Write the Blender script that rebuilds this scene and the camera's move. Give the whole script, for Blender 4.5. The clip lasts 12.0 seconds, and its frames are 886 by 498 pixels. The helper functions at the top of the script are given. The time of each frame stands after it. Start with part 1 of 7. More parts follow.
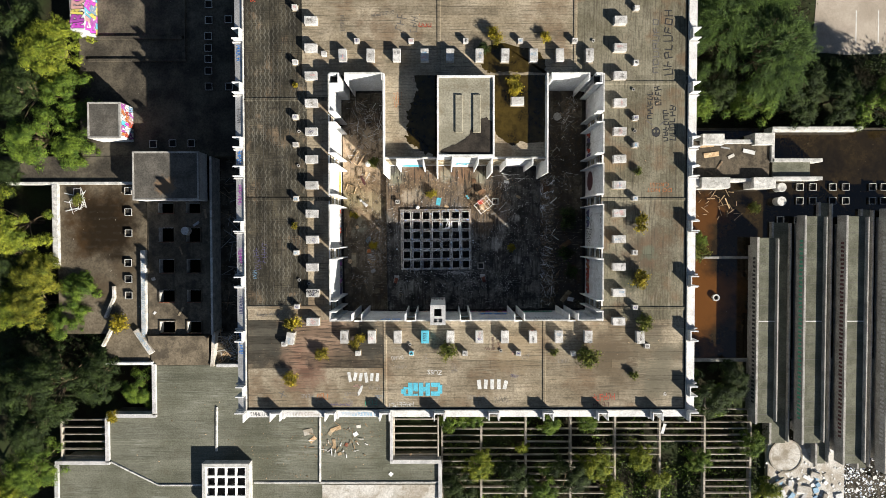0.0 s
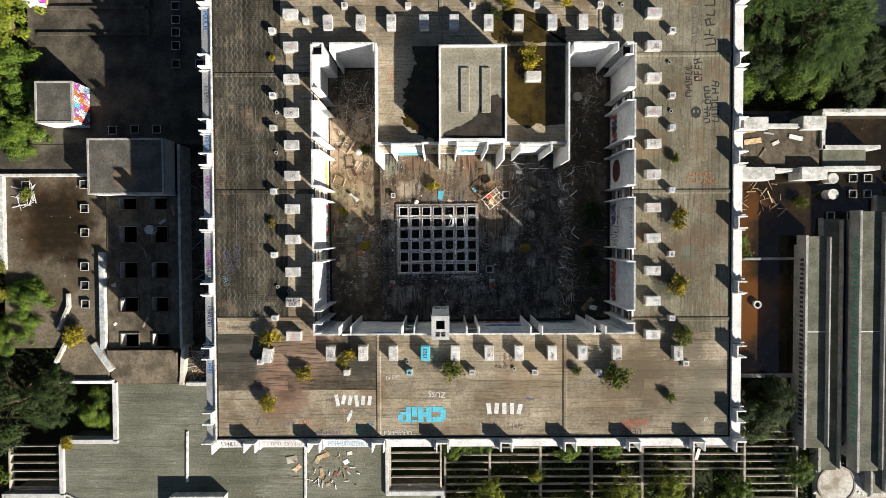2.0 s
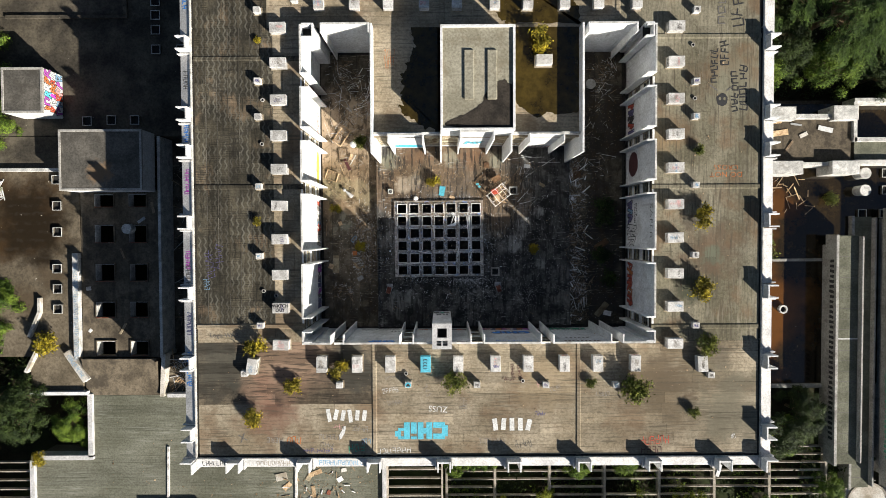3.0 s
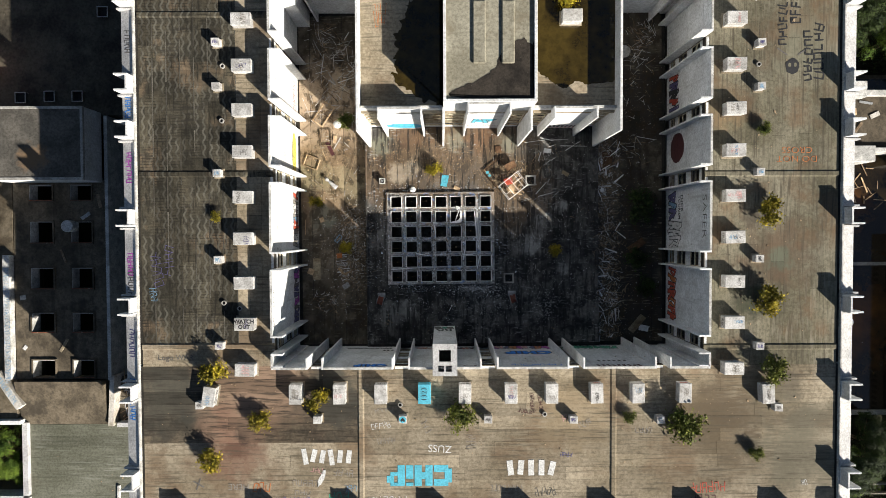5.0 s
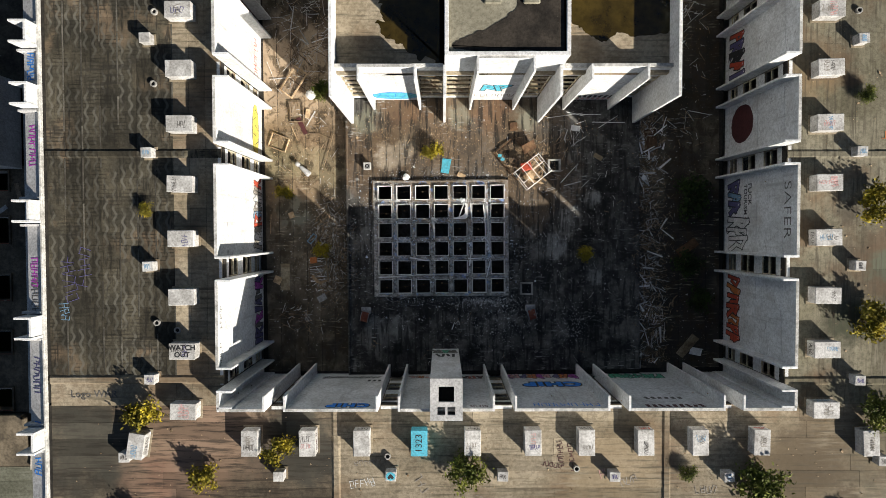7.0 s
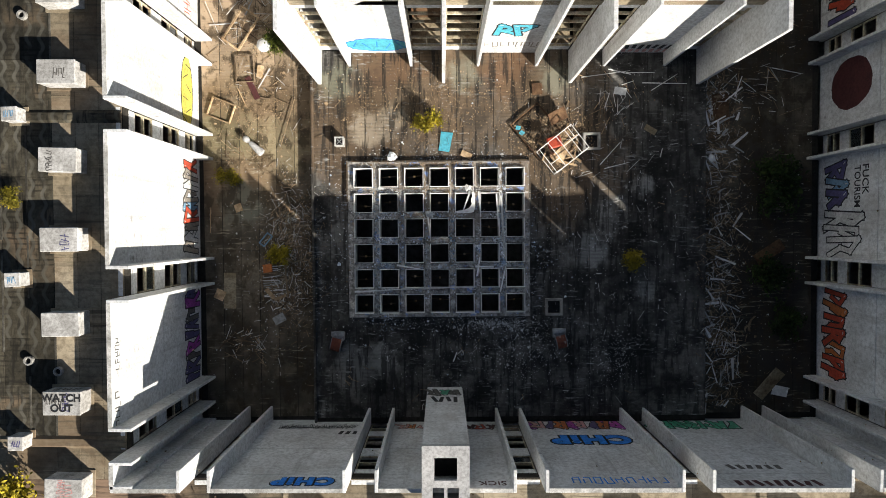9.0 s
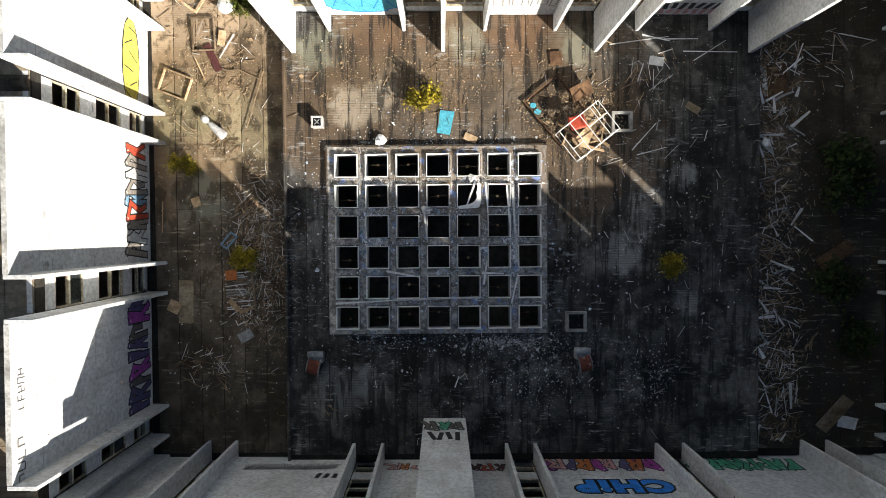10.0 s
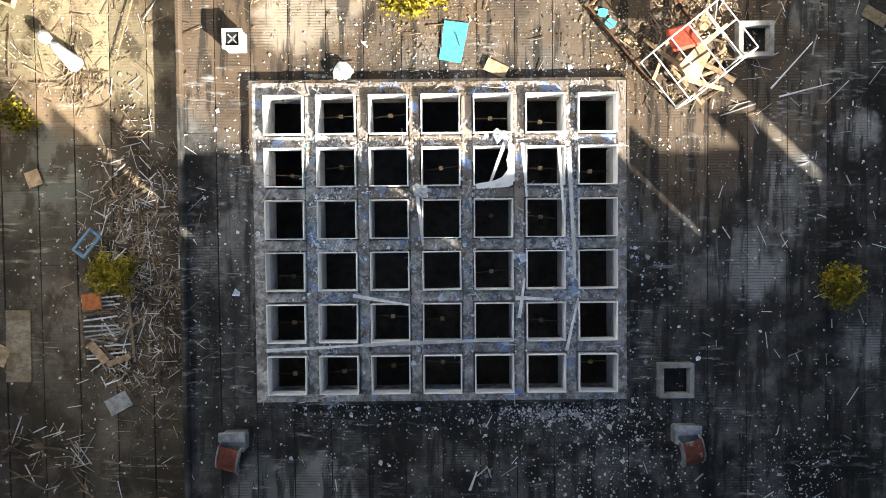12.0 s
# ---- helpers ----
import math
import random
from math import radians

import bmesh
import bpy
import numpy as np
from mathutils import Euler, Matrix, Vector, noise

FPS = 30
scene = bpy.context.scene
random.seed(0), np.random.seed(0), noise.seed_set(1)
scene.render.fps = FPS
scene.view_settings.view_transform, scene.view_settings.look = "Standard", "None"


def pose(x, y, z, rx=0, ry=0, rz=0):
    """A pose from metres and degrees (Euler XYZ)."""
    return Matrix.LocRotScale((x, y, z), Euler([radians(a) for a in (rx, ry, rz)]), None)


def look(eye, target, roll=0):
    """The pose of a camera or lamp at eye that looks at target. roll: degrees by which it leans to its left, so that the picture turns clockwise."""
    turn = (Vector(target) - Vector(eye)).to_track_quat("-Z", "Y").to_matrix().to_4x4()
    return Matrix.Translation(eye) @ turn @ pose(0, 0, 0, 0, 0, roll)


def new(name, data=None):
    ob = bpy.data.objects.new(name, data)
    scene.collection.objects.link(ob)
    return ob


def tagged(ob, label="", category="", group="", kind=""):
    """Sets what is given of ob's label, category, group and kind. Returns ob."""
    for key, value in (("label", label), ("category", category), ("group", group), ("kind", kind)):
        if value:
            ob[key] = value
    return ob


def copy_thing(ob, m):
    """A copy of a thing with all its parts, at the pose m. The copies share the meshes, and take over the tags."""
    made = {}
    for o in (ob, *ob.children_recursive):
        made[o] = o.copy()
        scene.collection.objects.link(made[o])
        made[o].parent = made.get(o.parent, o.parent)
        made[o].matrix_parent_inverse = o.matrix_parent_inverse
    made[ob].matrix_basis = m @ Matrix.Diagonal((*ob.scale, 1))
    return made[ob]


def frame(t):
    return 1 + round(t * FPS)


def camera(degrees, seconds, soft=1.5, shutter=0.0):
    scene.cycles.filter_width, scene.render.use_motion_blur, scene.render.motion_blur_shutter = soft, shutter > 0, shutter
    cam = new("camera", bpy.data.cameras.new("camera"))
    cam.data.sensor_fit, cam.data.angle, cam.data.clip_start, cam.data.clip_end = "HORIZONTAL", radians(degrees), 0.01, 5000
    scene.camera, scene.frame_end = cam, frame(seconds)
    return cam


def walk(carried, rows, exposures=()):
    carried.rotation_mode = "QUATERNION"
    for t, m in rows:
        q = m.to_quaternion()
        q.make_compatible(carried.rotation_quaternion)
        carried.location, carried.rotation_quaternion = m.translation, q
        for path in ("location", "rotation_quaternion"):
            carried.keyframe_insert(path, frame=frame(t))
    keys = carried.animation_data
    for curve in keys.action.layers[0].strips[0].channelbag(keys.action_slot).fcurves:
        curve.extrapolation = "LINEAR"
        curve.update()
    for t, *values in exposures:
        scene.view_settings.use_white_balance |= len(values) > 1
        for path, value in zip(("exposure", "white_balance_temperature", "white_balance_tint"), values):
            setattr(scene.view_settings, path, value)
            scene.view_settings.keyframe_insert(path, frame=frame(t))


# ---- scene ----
cam = camera(75.0, 12.0, soft=0.5)
ROWS = [
    (0.0, 0.383, 0.486, 72.132, -1.443, -0.065, -0.085),
    (1.0, 0.245, 0.422, 67.395, -1.448, -0.069, -0.173),
    (2.0, 0.087, 0.357, 62.592, -1.452, -0.069, -0.222),
    (3.0, -0.062, 0.295, 57.752, -1.457, -0.066, -0.238),
    (4.0, -0.183, 0.241, 52.897, -1.461, -0.060, -0.229),
    (5.0, -0.263, 0.198, 48.045, -1.466, -0.054, -0.202),
    (6.0, -0.299, 0.167, 43.209, -1.472, -0.047, -0.165),
    (7.0, -0.295, 0.147, 38.399, -1.479, -0.041, -0.125),
    (8.0, -0.261, 0.135, 33.618, -1.489, -0.037, -0.088),
    (9.0, -0.218, 0.128, 28.866, -1.501, -0.035, -0.063),
    (10.0, -0.192, 0.121, 24.139, -1.515, -0.037, -0.057),
    (11.0, -0.219, 0.106, 19.427, -1.533, -0.044, -0.076),
    (12.0, -0.341, 0.074, 14.715, -1.555, -0.056, -0.129),
]
EXPOSURES = [(0.0, 1.24), (5.0, 1.15), (7.0, 0.99), (9.0, 1.04), (10.0, 1.27), (11.0, 1.94), (12.0, 2.25)]
walk(cam, [(t, pose(*row)) for t, *row in ROWS], EXPOSURES)

# ---------- light ----------
SUN = Vector((1.57, -1.49, 1.0)).normalized()
world = bpy.data.worlds.new("sky")
scene.world = world
world.use_nodes = True
sky = world.node_tree.nodes.new("ShaderNodeTexSky")
sky.sky_type, sky.sun_disc, sky.ozone_density = "NISHITA", False, 2.0
sky.sun_elevation, sky.sun_rotation = math.asin(SUN.z), math.atan2(SUN.x, SUN.y)
background = world.node_tree.nodes["Background"]
background.inputs["Strength"].default_value = 0.032
world.node_tree.links.new(sky.outputs["Color"], background.inputs["Color"])
lamp = bpy.data.lights.new("sun", "SUN")
lamp.energy, lamp.angle, lamp.color = 4.85, radians(0.5), (1.0, 0.935, 0.835)
new("sun", lamp).matrix_world = look(SUN * 200, (0, 0, 0))

# ---------- materials ----------
def surface(name, tones, rough=0.9, big=0.25, fine=5.0, bump=0.25, jitter=0.0, stain=None, streak=None,
            metal=0.0, island=False, spots=None, scuff=None, wave=None, patch=(), flecks=0.75, ribs=None):
    """A weathered surface: two tones mixed at two scales, stains, streaks and a fine relief, in metres."""
    m = bpy.data.materials.new(name)
    m.use_nodes = True
    nodes, links = m.node_tree.nodes, m.node_tree.links
    shader = nodes["Principled BSDF"]
    shader.inputs["Metallic"].default_value = metal
    if rough >= 0.8:
        shader.inputs["Specular IOR Level"].default_value = 0.15
    place = nodes.new("ShaderNodeNewGeometry")

    def clouds(scale, detail, stretch=(1, 1, 1), rougher=0.6, shift=0.0):
        mapping = nodes.new("ShaderNodeMapping")
        mapping.inputs["Scale"].default_value = stretch
        mapping.inputs["Location"].default_value = (shift, shift * 1.7, shift * 0.6)
        links.new(place.outputs["Position"], mapping.inputs["Vector"])
        n = nodes.new("ShaderNodeTexNoise")
        n.inputs["Scale"].default_value = scale
        n.inputs["Detail"].default_value = detail
        n.inputs["Roughness"].default_value = rougher
        links.new(mapping.outputs["Vector"], n.inputs["Vector"])
        return n.outputs["Fac"]

    def band(value, low, high):
        r = nodes.new("ShaderNodeMapRange")
        r.inputs["From Min"].default_value, r.inputs["From Max"].default_value = low, high
        r.interpolation_type = "SMOOTHSTEP"
        links.new(value, r.inputs["Value"])
        return r.outputs["Result"]

    def mix(fac, a, b, how="MIX", amount=None):
        x = nodes.new("ShaderNodeMix")
        x.data_type, x.blend_type = "RGBA", how
        if amount is None:
            links.new(fac, x.inputs["Factor"])
        elif fac is None:
            x.inputs["Factor"].default_value = amount
        else:
            k = nodes.new("ShaderNodeMath")
            k.operation = "MULTIPLY"
            links.new(fac, k.inputs[0])
            k.inputs[1].default_value = amount
            links.new(k.outputs[0], x.inputs["Factor"])
        for value, socket in ((a, x.inputs["A"]), (b, x.inputs["B"])):
            if isinstance(value, tuple):
                socket.default_value = (*value, 1)
            else:
                links.new(value, socket)
        return x.outputs["Result"]

    grain = clouds(fine, 8, rougher=0.7)
    colour = mix(band(clouds(big, 5), 0.36, 0.64), tones[0], tones[1])
    colour = mix(band(grain, 0.37, 0.68), colour, mix(None, colour, (0.25, 0.24, 0.22), "MULTIPLY", 0.75), "MIX", flecks)
    if stain:
        tint, scale, low, high, amount = stain
        colour = mix(band(clouds(scale, 7, shift=13.7), low, high), colour, tint, "MIX", amount)
    # ragged round patches of tint: stains, and in places painted sun or shade
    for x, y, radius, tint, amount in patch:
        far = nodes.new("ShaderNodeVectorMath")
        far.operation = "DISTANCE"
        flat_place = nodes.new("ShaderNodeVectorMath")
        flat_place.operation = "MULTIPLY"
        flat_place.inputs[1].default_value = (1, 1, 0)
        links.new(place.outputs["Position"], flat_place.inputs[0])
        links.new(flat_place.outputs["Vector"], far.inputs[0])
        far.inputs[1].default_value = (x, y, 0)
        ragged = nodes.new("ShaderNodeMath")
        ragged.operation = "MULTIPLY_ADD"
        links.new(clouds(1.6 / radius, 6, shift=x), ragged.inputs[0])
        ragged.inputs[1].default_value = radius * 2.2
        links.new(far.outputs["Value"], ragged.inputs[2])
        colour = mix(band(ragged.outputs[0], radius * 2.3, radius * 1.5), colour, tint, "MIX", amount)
    if streak:
        tint, stretch, low, high, amount = streak
        colour = mix(band(clouds(1.0, 6, stretch=stretch, shift=5.1), low, high), colour, tint, "MIX", amount)
    def sum_of(kind, a, b, c=None):
        k = nodes.new("ShaderNodeMath")
        k.operation = kind
        for i, value in enumerate((a, b, c)):
            if value is None:
                continue
            if isinstance(value, (int, float)):
                k.inputs[i].default_value = value
            else:
                links.new(value, k.inputs[i])
        return k.outputs[0]

    axes = nodes.new("ShaderNodeSeparateXYZ")
    links.new(place.outputs["Position"], axes.inputs[0])
    if ribs:
        tint, axis, period, amount = ribs
        phase = sum_of("MULTIPLY", clouds(0.9, 5, shift=19.0), 5.0)
        ripple = sum_of("SINE", sum_of("MULTIPLY_ADD", axes.outputs[axis], 6.283 / period, phase), None)
        there = band(clouds(1.3, 6, shift=23.0), 0.44, 0.62)
        colour = mix(sum_of("MULTIPLY", band(ripple, 0.0, 0.9), there), colour, tint, "MIX", amount)
    if wave:
        tint, scale, amount = wave
        sway = sum_of("SINE", sum_of("MULTIPLY_ADD", axes.outputs["Y"], 8.6, clouds(0.8, 2)), None)
        line = sum_of("MULTIPLY_ADD", sway, 0.075, axes.outputs["X"])
        ripple = sum_of("SINE", sum_of("MULTIPLY", line, 6.283 / scale), None)
        there = band(clouds(0.55, 5, shift=7.7), 0.40, 0.57)
        colour = mix(sum_of("MULTIPLY", band(ripple, 0.25, 0.95), there), colour, tint, "MIX", amount)
    if scuff:
        tint, stretch, low, high, amount, spread = scuff
        lines = band(clouds(1.0, 5, stretch=stretch, shift=2.3), low, high)
        where = band(clouds(spread, 4, shift=41.0), 0.45, 0.68)
        k = nodes.new("ShaderNodeMath")
        k.operation = "MULTIPLY"
        links.new(lines, k.inputs[0])
        links.new(where, k.inputs[1])
        colour = mix(k.outputs[0], colour, tint, "MIX", amount)
    if spots:
        tint, scale, low, high = spots
        colour = mix(band(clouds(scale, 3, shift=31.0), low, high), colour, tint)
    if jitter:
        source = place.outputs["Random Per Island"]
        if not island:
            info = nodes.new("ShaderNodeObjectInfo")
            source = info.outputs["Random"]
        r = nodes.new("ShaderNodeMapRange")
        r.inputs["To Min"].default_value, r.inputs["To Max"].default_value = 1 - jitter, 1 + jitter
        links.new(source, r.inputs["Value"])
        hsv = nodes.new("ShaderNodeHueSaturation")
        links.new(r.outputs["Result"], hsv.inputs["Value"])
        links.new(colour, hsv.inputs["Color"])
        colour = hsv.outputs["Color"]
    links.new(colour, shader.inputs["Base Color"])
    gloss = nodes.new("ShaderNodeMapRange")
    gloss.inputs["To Min"].default_value = max(0.02, rough - 0.12)
    gloss.inputs["To Max"].default_value = min(1.0, rough + 0.1)
    links.new(grain, gloss.inputs["Value"])
    links.new(gloss.outputs["Result"], shader.inputs["Roughness"])
    if bump:
        relief = nodes.new("ShaderNodeBump")
        relief.inputs["Strength"].default_value = bump
        relief.inputs["Distance"].default_value = 0.03
        links.new(grain, relief.inputs["Height"])
        links.new(relief.outputs["Normal"], shader.inputs["Normal"])
    return m


def leafy(name, dark, light):
    m = surface(name, (dark, light), rough=0.75, big=0.9, fine=3.0, bump=0, jitter=0.45, island=True)
    shader = m.node_tree.nodes["Principled BSDF"]
    shader.inputs["Specular IOR Level"].default_value = 0.25
    return m


M = {}
M["white"] = surface("white_painted_concrete", ((0.61, 0.615, 0.61), (0.745, 0.755, 0.755)), 0.85, 0.5, 7, 0.2, 0.05, flecks=0.6,
                     stain=((0.40, 0.385, 0.36), 0.6, 0.52, 0.72, 0.6), streak=((0.30, 0.295, 0.28), (3.0, 3.0, 0.22), 0.54, 0.76, 0.65),
                     scuff=((0.16, 0.15, 0.14), (2.0, 2.0, 5.0), 0.58, 0.70, 0.7, 0.5))
M["rim"] = surface("weathered_coping", ((0.42, 0.42, 0.40), (0.66, 0.65, 0.62)), 0.9, 1.2, 9, 0.3, 0.08,
                   stain=((0.2, 0.19, 0.17), 1.5, 0.5, 0.7, 0.7))
M["grey"] = surface("bare_concrete", ((0.30, 0.29, 0.27), (0.42, 0.41, 0.38)), 0.9, 0.7, 6, 0.35, 0.1,
                    stain=((0.14, 0.13, 0.12), 0.8, 0.52, 0.75, 0.7))
M["ledge"] = surface("white_ledge_concrete", ((0.44, 0.44, 0.44), (0.58, 0.575, 0.57)), 0.8, 0.8, 8, 0.2, 0.06,
                     stain=((0.40, 0.39, 0.38), 0.9, 0.55, 0.75, 0.6))
M["vent"] = surface("whitewashed_vent", ((0.40, 0.39, 0.37), (0.62, 0.61, 0.59)), 0.85, 1.4, 9, 0.25, 0.12,
                    stain=((0.22, 0.2, 0.18), 2.2, 0.56, 0.72, 0.7))
M["court"] = surface("old_roofing_felt", ((0.066, 0.065, 0.062), (0.160, 0.155, 0.144)), 0.92, 0.45, 4, 0.6, 0.26,
                     stain=((0.018, 0.017, 0.016), 1.1, 0.43, 0.63, 0.9), streak=((0.022, 0.021, 0.019), (4.5, 0.5, 1), 0.49, 0.61, 0.8),
                     scuff=((0.46, 0.47, 0.46), (2.0, 9.0, 1), 0.54, 0.72, 0.75, 0.5), ribs=((0.030, 0.027, 0.024), "Y", 0.066, 0.55), spots=((0.70, 0.69, 0.66), 8.0, 0.70, 0.72),
                     # large brown north patches: dirt, plus the warm sunlit tone painted in
                     patch=((-1.44, 7.61, 5.2, (0.150, 0.104, 0.064), 0.8), (4.37, 6.30, 3.4, (0.150, 0.106, 0.066), 0.8), (-5.00, 5.07, 3.0, (0.120, 0.082, 0.050), 0.8), (-3.3, 7.6, 0.55, (0.04, 0.034, 0.028), 0.8), (1.2, 5.6, 0.8, (0.06, 0.05, 0.04), 0.7), (-3.74, 5.08, 1.0, (0.36, 0.30, 0.225), 0.8), (-2.58, 5.67, 0.7, (0.33, 0.275, 0.205), 0.75), (-5.21, 7.39, 1.0, (0.22, 0.22, 0.165), 0.75), (0.79, 7.72, 0.9, (0.22, 0.21, 0.16), 0.75),
                            (5.24, 7.47, 0.9, (0.24, 0.235, 0.18), 0.75), (-3.17, -5.94, 0.8, (0.36, 0.36, 0.34), 0.8), (-4.33, -6.24, 1.1, (0.20, 0.20, 0.19), 0.7), (9.34, 2.47, 0.62, (0.42, 0.42, 0.40), 0.75), (7.41, 1.30, 0.5, (0.30, 0.30, 0.29), 0.6), (6.75, -0.74, 0.9, (0.28, 0.28, 0.27), 0.7),
                            (9.67, -2.65, 0.6, (0.32, 0.32, 0.30), 0.65), (-2.89, 8.18, 1.6, (0.20, 0.115, 0.066), 0.65), (2.91, 8.22, 1.6, (0.20, 0.115, 0.066), 0.65), (8.24, -5.95, 1.0, (0.016, 0.015, 0.014), 0.9), (6.09, -2.39, 1.2, (0.03, 0.03, 0.03), 0.8), (5.76, 2.93, 3.0, (0.14, 0.100, 0.064), 0.75)))
M["courtside"] = surface("littered_felt_with_sun_and_shade", ((0.060, 0.052, 0.041), (0.150, 0.128, 0.097)), 0.95, 0.5, 4, 0.6, 0.25,
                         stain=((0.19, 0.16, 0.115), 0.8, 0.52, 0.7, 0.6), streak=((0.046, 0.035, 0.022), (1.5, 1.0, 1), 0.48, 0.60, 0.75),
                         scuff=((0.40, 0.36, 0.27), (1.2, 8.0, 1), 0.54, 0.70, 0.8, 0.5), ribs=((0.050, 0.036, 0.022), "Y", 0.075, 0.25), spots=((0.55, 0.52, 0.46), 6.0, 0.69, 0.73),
                         # near-black patches paint the shade of the east strip into the felt
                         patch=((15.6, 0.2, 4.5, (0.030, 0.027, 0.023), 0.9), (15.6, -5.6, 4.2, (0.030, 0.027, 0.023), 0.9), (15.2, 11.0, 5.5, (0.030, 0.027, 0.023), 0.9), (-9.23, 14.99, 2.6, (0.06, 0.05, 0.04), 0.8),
                                # western patches: pale litter, brightened to carry the sunlight on that strip
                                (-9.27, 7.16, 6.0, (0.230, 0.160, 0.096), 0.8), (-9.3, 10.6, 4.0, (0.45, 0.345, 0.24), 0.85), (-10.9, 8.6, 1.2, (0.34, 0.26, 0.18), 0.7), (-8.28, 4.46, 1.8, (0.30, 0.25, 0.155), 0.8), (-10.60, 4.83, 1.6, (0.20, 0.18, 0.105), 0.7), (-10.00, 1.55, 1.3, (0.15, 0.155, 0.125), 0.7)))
M["tan"] = surface("sun_bleached_roofing_felt", ((0.250, 0.207, 0.142), (0.375, 0.320, 0.235)), 0.95, 0.22, 5, 0.4, 0.18,
                   stain=((0.145, 0.096, 0.058), 0.28, 0.50, 0.66, 0.65), streak=((0.080, 0.070, 0.050), (0.35, 6.0, 1), 0.52, 0.70, 0.8),
                   scuff=((0.26, 0.225, 0.165), (0.6, 7.0, 1), 0.48, 0.66, 0.7, 0.2),
                   ribs=((0.11, 0.092, 0.068), "Y", 0.32, 0.45),
                   patch=((-15.3, -14.9, 3.0, (0.19, 0.112, 0.078), 0.8), (-15.0, -14.7, 1.3, (0.115, 0.062, 0.044), 0.8), (-14.5, -13.9, 0.9, (0.045, 0.034, 0.030), 0.85), (-8.0, -11.4, 1.6, (0.055, 0.046, 0.038), 0.8), (-18.5, -11.6, 2.2, (0.060, 0.05, 0.04), 0.75),
                          (21.7, -14.6, 1.0, (0.035, 0.027, 0.024), 0.9), (19.5, -12.2, 2.2, (0.085, 0.065, 0.048), 0.7), (-9.5, -10.2, 0.9, (0.20, 0.12, 0.085), 0.7), (24.0, -10.5, 1.6, (0.09, 0.08, 0.062), 0.7), (20.6, -13.6, 5.0, (0.115, 0.088, 0.056), 0.8), (25.4, -15.2, 4.0, (0.125, 0.115, 0.083), 0.8), (9.0, -12.6, 3.0, (0.24, 0.185, 0.115), 0.6)))
M["tanny"] = surface("bleached_felt_along", ((0.140, 0.128, 0.086), (0.222, 0.204, 0.150)), 0.95, 0.22, 5, 0.4, 0.18,
                     stain=((0.135, 0.088, 0.052), 0.28, 0.50, 0.66, 0.75), streak=((0.066, 0.056, 0.042), (6.0, 0.35, 1), 0.50, 0.70, 0.8),
                     scuff=((0.24, 0.215, 0.165), (7.0, 0.6, 1), 0.48, 0.66, 0.7, 0.2),
                     ribs=((0.09, 0.076, 0.056), "X", 0.32, 0.4),
                     patch=((23.5, -1.2, 2.6, (0.115, 0.080, 0.055), 0.7), (22.2, -4.7, 1.1, (0.042, 0.038, 0.03), 0.85), (19.2, 8.5, 1.6, (0.21, 0.155, 0.09), 0.6), (21.6, 1.2, 0.8, (0.06, 0.05, 0.04), 0.7), (23.6, -1.6, 1.0, (0.105, 0.125, 0.090), 0.7), (21.4, -4.6, 1.4, (0.055, 0.062, 0.04), 0.8), (25.6, 13.5, 2.5, (0.17, 0.165, 0.12), 0.6)))
M["brown"] = surface("wavy_weathered_felt", ((0.040, 0.037, 0.028), (0.082, 0.072, 0.051)), 0.95, 0.5, 5, 0.5, 0.3,
                     stain=((0.185, 0.135, 0.088), 0.42, 0.53, 0.70, 0.8), streak=((0.022, 0.020, 0.016), (7.0, 0.9, 1), 0.50, 0.64, 0.8),
                     wave=((0.125, 0.119, 0.098), 0.475, 0.62), ribs=((0.022, 0.020, 0.015), "Y", 0.2, 0.8), scuff=((0.030, 0.027, 0.022), (0.8, 5.0, 1), 0.48, 0.62, 0.8, 0.35),
                     patch=((-13.6, 4.0, 1.3, (0.20, 0.175, 0.125), 0.8), (-13.5, 9.5, 1.3, (0.20, 0.175, 0.125), 0.8), (-13.6, -1.5, 1.2, (0.20, 0.17, 0.12), 0.8), (-13.6, 14.5, 1.2, (0.20, 0.175, 0.125), 0.8)))
M["dusk"] = surface("dark_old_felt_across", ((0.066, 0.056, 0.042), (0.165, 0.132, 0.092)), 0.95, 0.4, 5, 0.45, 0.3,
                    stain=((0.20, 0.165, 0.115), 0.4, 0.52, 0.70, 0.8), streak=((0.035, 0.030, 0.024), (0.6, 7.0, 1), 0.46, 0.66, 0.8),
                    patch=((-15.2, -13.9, 2.6, (0.20, 0.115, 0.080), 0.85), (-14.5, -13.7, 0.9, (0.050, 0.038, 0.033), 0.8), (-13.6, -11.4, 4.4, (0.235, 0.160, 0.112), 0.85), (-20.2, -11.4, 3.0, (0.050, 0.049, 0.040), 0.85), (-8.0, -11.6, 2.6, (0.045, 0.044, 0.037), 0.85)))
M["seal"] = surface("pale_bitumen_seal", ((0.070, 0.066, 0.054), (0.13, 0.122, 0.102)), 0.9, 1.5, 9, 0.3, 0.3, stain=((0.05, 0.045, 0.036), 1.2, 0.46, 0.62, 0.9))
M["bitumen"] = surface("bare_bitumen", ((0.022, 0.020, 0.018), (0.04, 0.036, 0.03)), 0.9, 0.8, 6, 0.4)
M["green"] = surface("mossy_green_felt", ((0.120, 0.122, 0.090), (0.175, 0.176, 0.138)), 0.95, 0.18, 5, 0.35, 0.12,
                     stain=((0.095, 0.085, 0.06), 0.35, 0.54, 0.74, 0.5), streak=((0.070, 0.072, 0.052), (0.3, 6.0, 1), 0.50, 0.70, 0.8),
                     scuff=((0.23, 0.235, 0.20), (0.5, 7.0, 1), 0.48, 0.66, 0.7, 0.15))
